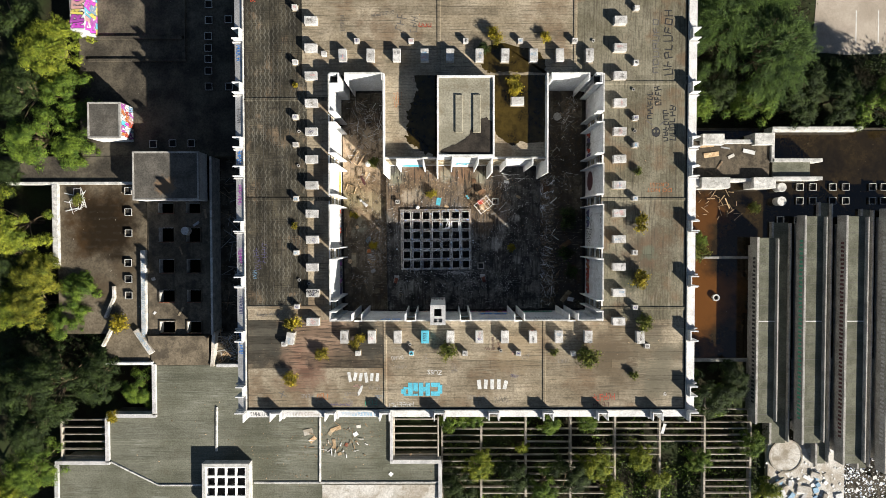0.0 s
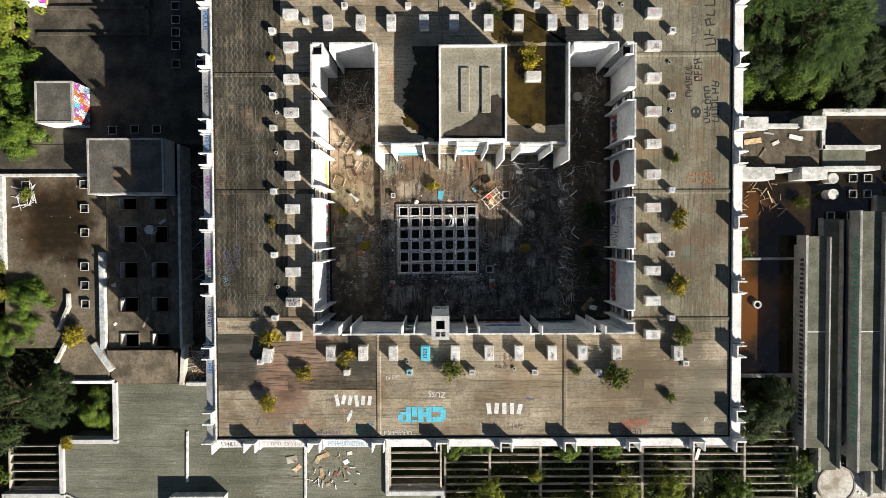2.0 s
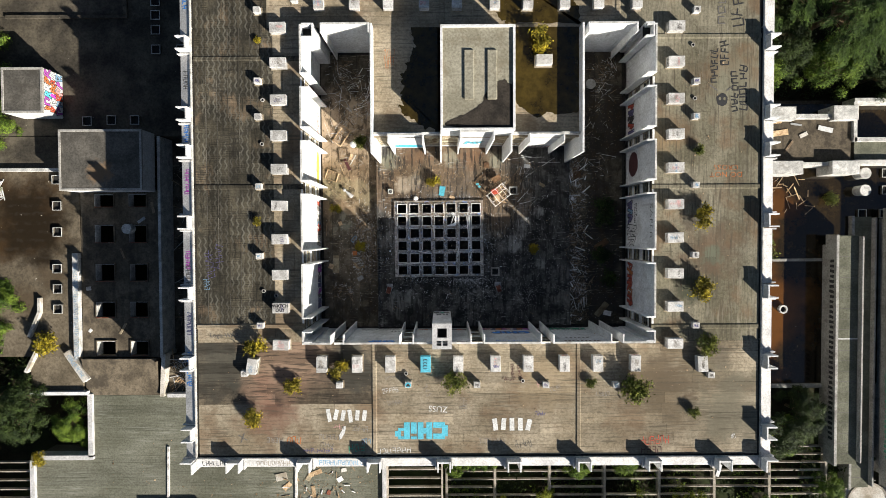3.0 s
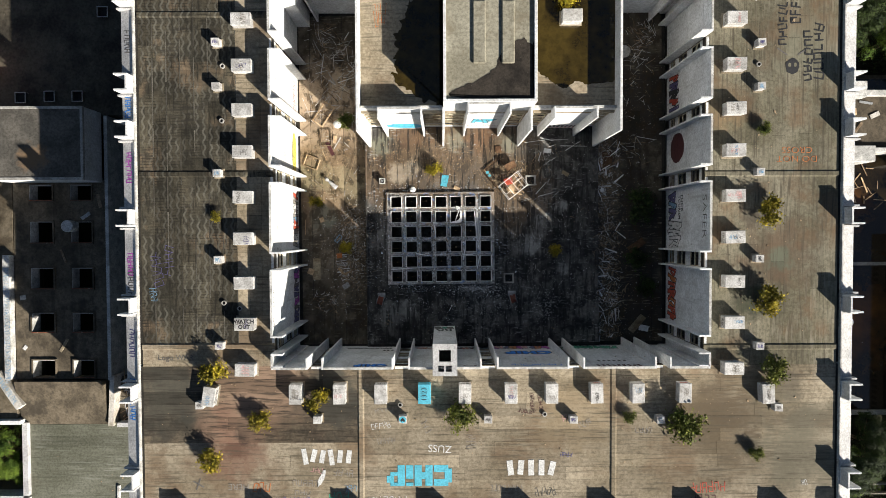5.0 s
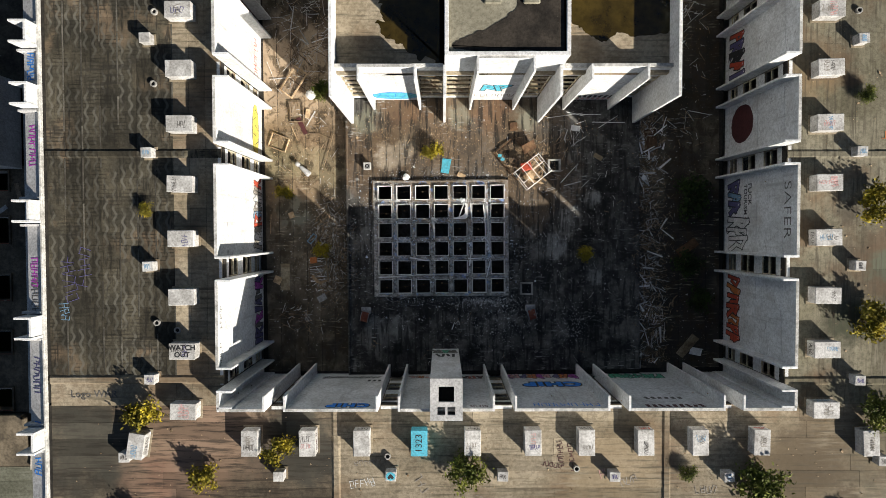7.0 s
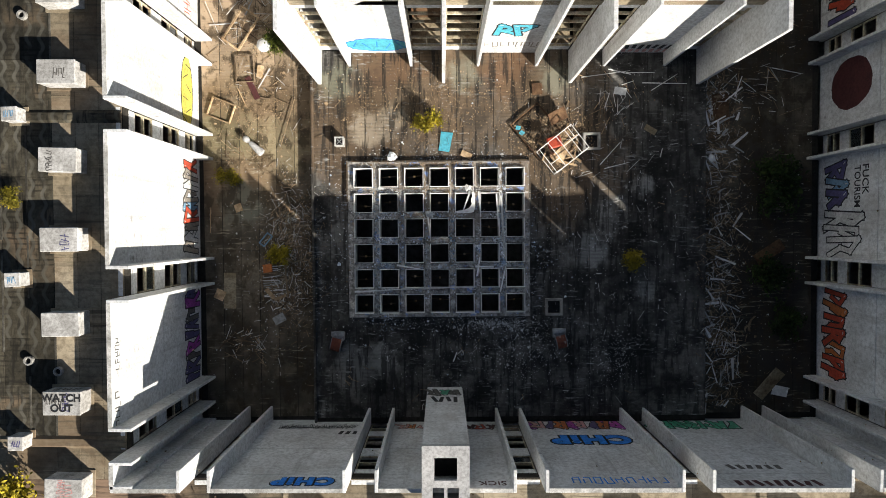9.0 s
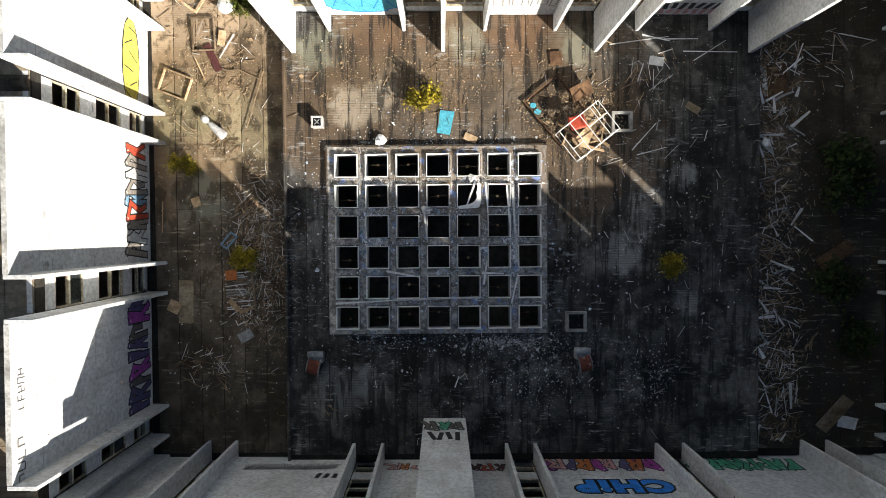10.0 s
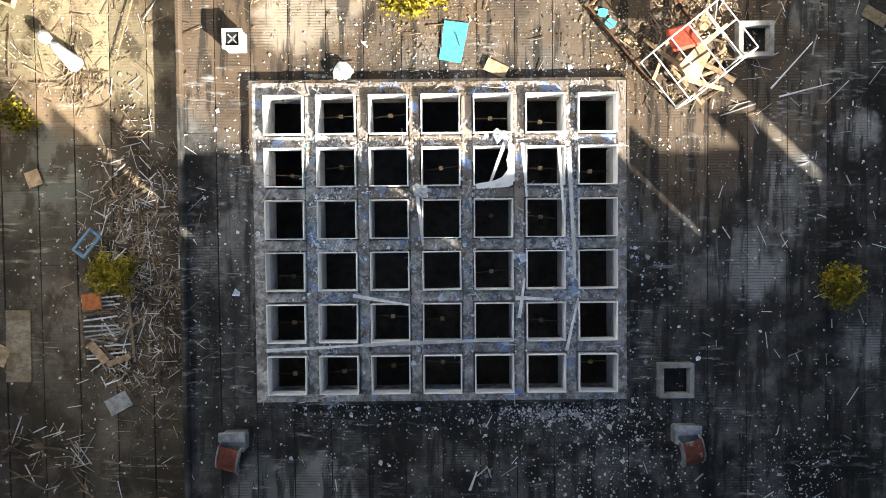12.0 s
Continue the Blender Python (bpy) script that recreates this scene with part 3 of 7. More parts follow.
def outer_wall(name, m, run, posts, out=1.1):
    """One outer facade: local x runs along it, local y outward. Channel posts, sloping ledges, window bands."""
    wall = part(name, Form().box(0, -0.3, GROUND, run, 0, ROOF - 0.41), "grey", m=m)
    tagged(wall, "concrete facade with channel posts and white sloping ledges", "wall", kind="structure")
    part("curb", Form().block(0, -0.15, ROOF - 0.4, run, -0.02, ROOF + 0.23, 0.02), "rim", wall, "low worn roof curb")
    edges = [0.0] + [p for s in posts for p in (s - 0.62, s + 0.62)] + [run]
    for a, b in zip(edges[::2], edges[1::2]):
        if b - a < 0.5:
            continue
        a, b = a + 0.04, b - 0.04
        drop = 0.32 * out
        ledge = Form().add([(a, 0.01, 6.95), (b, 0.01, 6.95), (b, 0.01, 7.40), (a, 0.01, 7.40),
                            (a, out, 6.95 - drop), (b, out, 6.95 - drop), (b, out, 7.40 - drop), (a, out, 7.40 - drop)],
                           [(0, 1, 5, 4), (3, 7, 6, 2), (4, 5, 6, 7), (0, 4, 7, 3), (1, 2, 6, 5), (0, 3, 2, 1)])
        piece = part("ledge", ledge, "ledge", wall, "white sloping concrete ledge")
        for x in (a, b):
            lo, hi = (x, x + 0.13) if x == a else (x - 0.13, x)
            part("ledge_rib", Form().block(lo, 0.0, 6.6, hi, out + 0.16, 7.46, 0.015), "ledge", piece)
        for z in (0.6, 4.2):
            # no real hole: a dark slab on the wall paints the opening's shade
            pane = part("pane", Form().box(a + 0.3, 0.0, z, b - 0.3, 0.03, z + 2.0), "dark", wall, "near-black slab standing in for an unlit window opening")
            part("sill", Form().block(a + 0.2, 0.0, z - 0.12, b - 0.2, 0.14, z, 0.01), "rim", pane)
    for s in posts:
        post = part("channel_post", Form().block(s - 0.5, -0.04, GROUND, s + 0.5, 0.1, POST, 0.015), "white", wall, "tall white channel-shaped post")
        for x in (s - 0.6, s + 0.47):
            part("fin", Form().block(x, -0.08, GROUND, x + 0.13, 0.87, POST + 0.03, 0.015), "white", post)
    return wall


SX = [3.05 + 6.1 * (k + 0.5) for k in range(-4, 4)]
EY = [22.6, 16.7, 10.7, 7.5, 1.4, -4.75, -10.85, -17.05]
outer_wall("wall_outer_south", pose(EAST, SOUTH, 0, 0, 0, 180), EAST - WEST, [EAST - x for x in reversed(SX)], 0.75)
outer_wall("wall_outer_east", pose(EAST, NORTH, 0, 0, 0, -90), NORTH - SOUTH, [NORTH - y for y in EY], 0.95)
outer_wall("wall_outer_west", pose(WEST, SOUTH, 0, 0, 0, 90), NORTH - SOUTH, [y - SOUTH for y in reversed(EY)], 0.92)
outer_wall("wall_outer_north", pose(WEST, NORTH, 0), EAST - WEST, [x - WEST for x in SX])
for x, y in ((WEST, SOUTH), (EAST, SOUTH)):
    corner = root("corner_post", pose(x, y, 0), "white angled corner post of the facade", "post", "corner posts", "structure")
    sx, sy = (1 if x > 0 else -1), -1
    part("fin", Form().block(min(0, sx * 1.0), -0.06, GROUND, max(0, sx * 1.0), 0.07, POST, 0.015), "white", corner)
    part("fin", Form().block(-0.06, -1.0, GROUND, 0.07, -0.08, POST, 0.015), "white", corner)


# ---------- court walls: channel panels with window strips between them ----------
window_count = [0]


def window_strip(m, a, b, sills, top=7.3, back=-0.2, base=FLOOR - 0.45, rails=(), label="tall rusty window strip with missing panes"):
    """A narrow strip of stacked openings between two panels; local x runs along the wall, local y into the court."""
    window_count[0] += 1
    win = root("window_%d" % window_count[0], m, label, "window", "court window strips", "structure")
    solid = Form()
    levels = [base] + [z for s in sills for z in s] + [top]
    for z0, z1 in zip(levels[::2], levels[1::2]):
        solid.block(a, back - 0.18, z0, b, back, z1, 0.01)
    part("spandrel", solid, "white", win)
    for i, (z0, z1) in enumerate(sills):
        edge = 0.05
        frame_ = Form()
        frame_.box(a, back - 0.1, z0, a + edge, back - 0.02, z1).box(b - edge, back - 0.1, z0, b, back - 0.02, z1)
        frame_.box(a, back - 0.1, z0, b, back - 0.02, z0 + edge).box(a, back - 0.1, z1 - edge, b, back - 0.02, z1)
        bars_ = part("window_frame", frame_, "cream", win)
        for z in rails or ((z0 + z1) / 2,):
            part("transom", Form().block(a, back - 0.12, z - 0.045, b, back - 0.01, z + 0.045, 0.006), "cream", bars_)
        if rails:
            part("mullion", Form().block((a + b) / 2 - 0.03, back - 0.1, z0 + edge, (a + b) / 2 + 0.03, back - 0.03, rails[0] - 0.046, 0.006), "cream", bars_)
            part("inner_wall", Form().box(a, back - 1.5, z0 - 0.3, b, back - 1.4, z1 + 0.3), "umber", win, "brown inner wall of the stair")
            part("inner_sill", Form().block(a, back - 1.39, z0 - 0.15, b, back - 0.19, z0 - 0.03, 0.01), "plywood", win)
        elif (i + window_count[0]) % 3 == 0:
            part("pane", Form().box(a + edge, back - 0.07, z0 + edge, b - edge, back - 0.06, (z0 + z1) / 2 - 0.045), "glass", bars_)
    return win


glass = bpy.data.materials.new("dirty_window_glass")
glass.use_nodes = True
shader = glass.node_tree.nodes["Principled BSDF"]
shader.inputs["Base Color"].default_value = (0.05, 0.06, 0.06, 1)
shader.inputs["Roughness"].default_value = 0.12
shader.inputs["Transmission Weight"].default_value = 0.55
M["glass"] = glass
SILLS = [(1.0, 1.9), (2.5, 4.05), (4.9, 6.3)]


def court_panel(wall, a, b, depth=0.68, base=FLOOR - 0.45, top=RIM, tone="white", left=True, right=True):
    """A channel panel: a back slab in two lifts and a fin down either side."""
    lower = Form().block(a, -0.14, base, b, 0, 4.6, 0.012)
    lower.block(a, -0.14, 4.625, b, 0, 7.24, 0.012)
    panel = part("wall_panel", lower.block(a, -0.14, 7.26, b, 0, top, 0.012), tone, wall)
    if left:
        part("fin", Form().block(a - 0.005, -0.15, base, a + 0.125, depth, top + 0.01, 0.015), tone, panel)
    if right:
        part("fin", Form().block(b - 0.125, -0.15, base, b + 0.005, depth, top + 0.01, 0.015), tone, panel)
    part("coping", Form().block(a + 0.13, -0.15, top, b - 0.13, 0.012, top + 0.012, 0.004), "rim", panel)
    return panel


def court_wall(name, m, panels, label, strips=True):
    wall = root(name, m, label, "wall", "", "structure")
    for a, b in panels:
        court_panel(wall, a, b)
    for (a, b), (c, d) in zip(panels, panels[1:] if strips else ()):
        window_strip(m, b + 0.01, c - 0.01, SILLS)
    return wall


# along each wall, from its own corner
SIDE = [(-8.0, -8.98), (-2.2, -6.9), (3.82, -1.1), (8.35, 4.87), (12.9, 9.4), (18.1, 13.97)]
west_m, east_m = pose(CW, 0, 0, 0, 0, -90), pose(CE, 0, 0, 0, 0, 90)
south_m, north_m = pose(0, CS, 0), pose(0, CN, 0, 0, 0, 180)
wall_west = court_wall("wall_west", west_m, [(-a, -b) for a, b in reversed(SIDE)], "sunlit white court wall of channel panels")
wall_east = court_wall("wall_east", east_m, [(b, a) for a, b in SIDE], "shaded grey-white court wall of channel panels")
FRONT = [(-12.1, -9.61), (-8.64, -3.69), (-2.66, 2.42), (3.45, 8.44), (9.41, 14.47), (15.38, 18.17)]
wall_south = court_wall("wall_south", south_m, FRONT, "shaded white court wall with painted panels")
wall_north = court_wall("wall_north", north_m, [(-16.6, -12.4), (6.2, 10.35)], "short white court wall at the alley ends", False)
for name, m, a, b in (("wall_corner_west", north_m, 10.95, 11.95), ("wall_corner_east", north_m, -18.0, -17.25)):
    bit = root(name, m, "hollow white corner shaft of the court", "wall", "court corner shafts", "structure")
    shaft = Form().block(a, -0.14, FLOOR - 0.45, b, 0, RIM, 0.012)
    shaft.block(a, 0.95, FLOOR - 0.45, b, 1.08, RIM, 0.012).block(a, 0, FLOOR - 0.45, a + 0.13, 0.95, RIM, 0.012)
    part("wall_panel", shaft, "white", bit)
    part("shaft_cover", Form().box(a + 0.13, 0.0, RIM - 0.9, b, 0.95, RIM - 0.8), "dark", bit)

# ---------- court floor ----------
SITE.append(COURT)
PW, PE, PN = -6.75, 12.75, 9.1
GX0, GX1, GY0, GY1 = -4.95, 4.0, -4.05, 3.62
deck = Form()
deck.box(PW, FS - 0.3, -0.75, GX0, PN, 0).box(GX1, FS - 0.3, -0.75, PE, PN, 0)
deck.box(GX0, FS - 0.3, -0.75, GX1, GY0, 0).box(GX0, GY1, -0.75, GX1, PN, 0)
floor_court = slab("floor_court", "dark felted court deck strewn with litter", deck, "bitumen", "floor")
# unseen kerb in deck colour, added so the step casts a wider shadow
part("edge_kerb", Form().block(PW, FS - 0.2, 0, PW + 0.13, KS - 0.4, 0.19, 0.03), "court", floor_court, "added low kerb that widens the shadow of the deck edge")
floor_side_west = slab("floor_side_west", "sunken littered strip along the white wall", Form().box(FW - 0.3, FS - 0.3, -0.75, PW, FN + 0.3, -0.32), "bitumen", "floor")
# the felt laid on this strip is darkened to deepen its shade
floor_side_east = slab("floor_side_east", "sunken strip heaped with broken wood, its shade painted into the felt", Form().box(PE, FS - 0.3, -0.75, FE + 0.3, FN + 0.3, -0.32), "bitumen", "floor")

# ---------- skylight grid ----------
PITCH, CELL = 1.244, 0.937
edges = [(GX0, GY0, GX0 + 0.3, GY1), (GX1 - 0.25, GY0, GX1, GY1), (GX0 + 0.3, GY0, GX1 - 0.25, GY0 + 0.2), (GX0 + 0.3, GY1 - 0.32, GX1 - 0.25, GY1)]
X0, Y0 = -4.65, -3.85
cross = []
for i in range(6):
    x = X0 + i * PITCH + CELL
    cross.append(("grid_bar", Form().block(x + 0.028, GY0 + 0.2, -0.62, x + PITCH - CELL - 0.028, GY1 - 0.32, 0.18, 0.03)))
for j in range(5):
    y = Y0 + j * PITCH + CELL
    for i in range(7):
        x = X0 + i * PITCH
        cross.append(("grid_bar", Form().block(x - 0.026, y + 0.028, -0.12, x + CELL + 0.026, y + PITCH - CELL - 0.028, 0.17, 0.03)))
skylight_bed = root("skylight_bed", NUL, "gritty concrete grid that carries the skylights", "roof", "", "structure")
for x0, y0, x1, y1 in edges:
    part("edge_bar", Form().block(x0, y0, -0.62, x1, y1, 0.17, 0.01), "mortar", skylight_bed)
for name, form in cross:
    part(name, form, "mortar", skylight_bed)
for x0, y0, x1, y1 in ((GX0 - 0.06, GY0 - 0.06, GX1 + 0.06, GY0), (GX0 - 0.06, GY1, GX1 + 0.06, GY1 + 0.06), (GX0 - 0.06, GY0, GX0, GY1), (GX1, GY0, GX1 + 0.06, GY1)):
    part("bed_lip", Form().box(x0, y0, 0, x1, y1, 0.18), "court", skylight_bed, "felt upstand round the grid")


def square_ring(outer, inner, z0, z1):
    form = Form()
    form.block(-outer, -outer, z0, outer, -inner, z1, 0.006).block(-outer, inner, z0, outer, outer, z1, 0.006)
    return form.block(-outer, -inner, z0, -inner, inner, z1, 0.006).block(inner, -inner, z0, outer, inner, z1, 0.006)


def make_skylight(m):
    sky_ = root("skylight", m, "square skylight opening with white frame, glass gone", "skylight", "court skylights")
    part("skylight_frame", square_ring(0.466, 0.442, -0.02, 0.31), "frame", sky_, "white metal frame")
    for x in (-0.453, 0.453):
        part("shaft_lining", Form().block(x - 0.009, -0.462, -0.62, x + 0.009, 0.462, -0.02, 0.003), "shaft", sky_, "dirty white shaft lining")
    for y in (-0.453, 0.453):
        part("shaft_lining", Form().block(-0.443, y - 0.009, -0.12, 0.443, y + 0.009, -0.02, 0.003), "shaft", sky_, "dirty white shaft lining")
    return sky_


first = None
for j in range(6):
    for i in range(7):
        m = pose(X0 + i * PITCH + CELL / 2, Y0 + j * PITCH + CELL / 2, 0, 0, 0, rng.uniform(-0.5, 0.5))
        if first is None:
            first = make_skylight(m)
        else:
            copy_thing(first, placed(m))
SITE.pop()

# ---------- stair and lift block in the north of the court ----------
BW, BE, BS = -5.98, 11.88, 8.75
block_roof = slab("roof_block", "flooded low roof with brown standing water", Form().box(BW, BS, 6.88, BE, CN + 0.17, ROOF - 0.02), "tan")
PX0, PX1, PY0, PY1, PTOP = -0.18, 6.0, 9.07, 17.5, 10.0
for name, m, a, b in (("wall_block_west", pose(BW, 0, 0, 0, 0, 90), 7.25, CN + 0.1), ("wall_block_east", pose(BE, 0, 0, 0, 0, -90), -CN - 0.1, -7.25)):
    side = part(name, Form().block(a, -0.01, FLOOR - 0.5, b, 0.17, RIM, 0.015), "white", m=m)
    tagged(side, "tall white side wall of the middle block", "wall", kind="structure")
block_m = pose(0, BS, 0, 0, 0, 180)
wall_block_south = root("wall_block_south", block_m, "sunlit white wall with long fins and window strips", "wall", "", "structure")
for a, b, top in ((-10.4, -7.4, RIM), (-4.3, -1.41, PTOP - 0.05), (1.65, 4.7, RIM)):
    court_panel(wall_block_south, a, b, 0.65, FLOOR - 0.1, top)
for x in (-5.85, 0.17):
    part("long_fin", Form().block(x - 0.08, -0.1, FLOOR - 0.1, x + 0.08, 1.45, RIM, 0.015), "white", wall_block_south, "tall white fin standing free of the wall")
BLOCK_SILLS, BLOCK_RAILS = [(1.55, 6.2)], (2.7, 3.65, 4.6, 5.5)
for a, b in ((-11.86, -10.41), (-7.39, -5.94), (-5.76, -4.31), (-1.4, 0.08), (0.26, 1.64), (4.71, 5.96)):
    window_strip(block_m, a, b, BLOCK_SILLS, top=7.62, back=-0.15, base=FLOOR - 0.1, rails=BLOCK_RAILS, label="window strip with concrete transoms, glass gone")
part("parapet", Form().block(-11.86, -0.35, ROOF - 0.1, -5.94, -0.16, 7.9, 0.01), "rim", wall_block_south)
part("parapet", Form().block(0.26, -0.35, ROOF - 0.1, 5.96, -0.16, 7.9, 0.01), "rim", wall_block_south)

head = root("roof_house", pose((PX0 + PX1) / 2, (PY0 + PY1) / 2, ROOF), "square lift house with felt roof and concrete ribs", "roof house")
hx, hy, hz = (PX1 - PX0) / 2, (PY1 - PY0) / 2, PTOP - ROOF
part("wall", Form().block(-hx, -hy - 0.2, -0.3, hx, -hy, hz, 0.015), "white", head)
part("wall", Form().block(-hx, hy - 0.2, -0.3, hx, hy, hz, 0.015), "white", head)
part("wall", Form().block(-hx, -hy, -0.3, -hx + 0.2, hy - 0.2, hz, 0.015), "white", head)
part("wall", Form().block(hx - 0.2, -hy, -0.3, hx, hy - 0.2, hz, 0.015), "white", head)
cover = part("roof", Form().box(-hx + 0.2, -hy, hz - 0.6, hx - 0.2, hy - 0.2, hz - 0.2), "housefelt", head, "grey-tan felt with dark silt in one corner")
for x in (-1.15, 0.75):
    part("rib", Form().block(x, -1.9, hz - 0.2, x + 0.85, 2.2, hz - 0.04, 0.07), "housefelt", cover, "long felt-covered roof rib")
part("silt", Form().prism(wavy([(hx - 0.25, -hy + 0.05), (hx - 0.25, -hy + 0.05), (hx - 0.25, -hy + 0.05), (hx - 0.25, -0.6), (hx - 0.25, -0.6), (1.9, -0.2), (0.9, -0.9), (0.2, -2.3), (-1.4, -3.3), (-2.7, -hy + 0.5), (-2.75, -hy + 0.1)], 5, 0.05),
                          hz - 0.2, hz - 0.18), "silt", cover, "patch of dark silt")

wet = Form().prism(wavy([(6.1, 11.6), (7.0, 11.3), (7.6, 10.7), (8.4, 10.4), (9.2, 10.9), (10.2, 10.6), (11.9, 11.0), (11.9, 11.0), (11.9, 18.4), (11.9, 18.4), (6.2, 18.4), (6.2, 18.4)], 1, 0.04), ROOF - 0.02, ROOF - 0.008)
slab("puddle_block", "brown standing water on the low roof", wet, "puddle", "water")
slab("puddle_block_west", "dark standing water on the low roof", Form().prism(wavy([(-3.3, 14.9), (-3.7, 14.2), (-3.2, 13.3), (-3.7, 12.4), (-3.3, 11.8), (-4.2, 11.2), (-2.6, 10.3), (-1.2, 9.5), (-0.3, 9.3), (-0.3, 9.3), (-0.3, 9.3), (-0.3, 18.4), (-0.3, 18.4), (-2.8, 18.4), (-2.8, 18.4), (-2.3, 17.0), (-2.6, 16.0)], 2, 0.09), ROOF - 0.02, ROOF - 0.008), "puddle", "water")
slab("puddle_north", "brown puddle on the north roof", Form().prism(wavy([(5.6, 18.63), (5.6, 18.63), (5.6, 18.63), (11.9, 18.63), (11.9, 18.63), (11.9, 18.63), (12.0, 20.0), (10.2, 21.3), (7.6, 21.8), (5.2, 21.4), (4.0, 20.0)], 3), ROOF + 0.02, ROOF + 0.034), "puddle", "water")


# ---------- low roofs west of the block ----------
ZL = -2.3
def low_roof(name, label, x0, y0, x1, y1, top, material, base=GROUND):
    return slab(name, label, Form().block(x0, y0, base, x1, y1, top, 0.03), material)


def curb(owner, x0, y0, x1, y1, z0, z1, material="rim", label=""):
    return part("curb", Form().block(x0, y0, z0, x1, y1, z1, 0.02), material, owner, label)


low_nw = low_roof("roof_low_north", "dark low roof in the shadow of the wing", -46, 10.6, -24.2, 22.8, ZL, "black")
low_roof("roof_low_far", "puddled low roof with curbs", -46, 22.8, -24.2, 60, ZL - 0.03, "black")
curb(low_nw, -44.8, 22.6, -32.3, 22.95, ZL, ZL + 0.25, "black")
curb(low_nw, -45.2, 25.4, -32.4, 25.8, ZL, ZL + 0.3, "black")
curb(low_nw, -32.7, 22.95, -32.3, 40, ZL, ZL + 0.3, "black")
low_strip = low_roof("roof_strip", "narrow felt roof strip with a white parapet", -60, 7.3, -38, 10.57, ZL + 0.05, "black")
curb(low_strip, -60, 6.95, -37.6, 7.28, ZL - 1, ZL + 0.45, "rim", "white weathered parapet")
low_wet = low_roof("roof_wet", "low roof soaked by a shallow brown puddle", -49.2, -12.3, -37.7, 6.95, ZL - 0.02, "wetroof")
curb(low_wet, -49.5, -3.4, -48.8, 6.95, ZL - 1, ZL + 0.5, "rim", "white weathered parapet")

# the roof with square openings
HX, HY = [(-36.1, -34.15), (-32.55, -30.75)], [(-12.2, -10.7), (-8.2, -6.6), (-4.4, -2.65), (-0.4, 1.4), (3.3, 4.6)]
low_holes = root("roof_openings", NUL, "felt roof pierced by rows of square openings", "roof", "", "structure")
xs = [-37.6] + [v for p in HX for v in p] + [-29.4]
ys = [-12.4] + [v for p in HY for v in p] + [5.0]
for i in range(0, len(xs), 2):
    part("roof_strip", Form().box(xs[i], ys[0], ZL - 0.6, xs[i + 1], ys[-1], ZL), "lowfelt", low_holes)
for k in (1, 3):
    for j in range(0, len(ys), 2):
        part("roof_bridge", Form().box(xs[k], ys[j], ZL - 0.6, xs[k + 1], ys[j + 1], ZL), "lowfelt", low_holes)
for a, b in HX:
    for c, d in HY:
        ring_ = Form().block(a - 0.12, c - 0.12, ZL, b + 0.12, c, ZL + 0.15, 0.01).block(a - 0.12, d, ZL, b + 0.12, d + 0.12, ZL + 0.15, 0.01)
        ring_.block(a - 0.12, c, ZL, a, d, ZL + 0.15, 0.01).block(b, c, ZL, b + 0.12, d, ZL + 0.15, 0.01)
        part("opening_lining", Form().box(a, c, ZL - 0.9, a + 0.04, d, ZL + 0.1).box(a + 0.04, d - 0.04, ZL - 0.9, b, d, ZL + 0.1), "rim", low_holes, "pale inner face of the opening")
        part("opening_edge", Form().box(a - 0.02, c - 0.06, ZL + 0.151, b + 0.02, c - 0.01, ZL + 0.17), "rust", low_holes, "rusty red edge angle")
        part("opening_curb", ring_, "lowfelt", low_holes)
curb(low_holes, -29.4, -12.4, -29.1, 10.5, ZL - 3, ZL + 0.4, "rim", "worn concrete edge")
wall_blue = slab("wall_blue", "long low wall with pale blue tags", Form().block(-38.3, -12.3, ZL - 1, -37.7, -1.5, ZL + 0.5, 0.02), "rim", "wall")
bars(wall_blue, 10, 0.5, 44, "sky", pose(-38.0, -7.6, ZL + 0.504, 0, 0, 90), "pale blue unreadable tags", 3, 0.5, 0.18)
bars(wall_blue, 10, 0.4, 38, "chalk", pose(-38.02, -7.7, ZL + 0.508, 0, 0, 90), "white unreadable tags", 8, 0.5, 0.14)
slab("roof_slope", "sloping board-marked concrete roof", Form().add(
    [(-37.5, -16.5, -3.4), (-29.9, -16.5, -3.4), (-29.9, -12.5, -3.4), (-37.5, -12.5, -3.4),
     (-37.5, -16.5, -2.75), (-29.9, -16.5, -2.75), (-29.9, -12.5, -1.75), (-37.5, -12.5, -1.75)],
    [(0, 3, 2, 1), (4, 5, 6, 7), (0, 1, 5, 4), (1, 2, 6, 5), (2, 3, 7, 6), (3, 0, 4, 7)]), "lowfelt")
def thin_wall(name, label, points, top, thick=0.34, material="pale"):
    """A wall of even thickness along a bent line."""
    form = Form()
    for k, ((ax, ay), (bx, by)) in enumerate(zip(points, points[1:])):
        long, turn = math.hypot(bx - ax, by - ay) / 2, math.degrees(math.atan2(by - ay, bx - ax))
        form.block(-long - thick * 0.3, -thick / 2, GROUND, long + thick * 0.3, thick / 2, top + 0.02 * k, 0.03, pose((ax + bx) / 2, (ay + by) / 2, 0, 0, 0, turn))
    return slab(name, label, form, material, "wall")


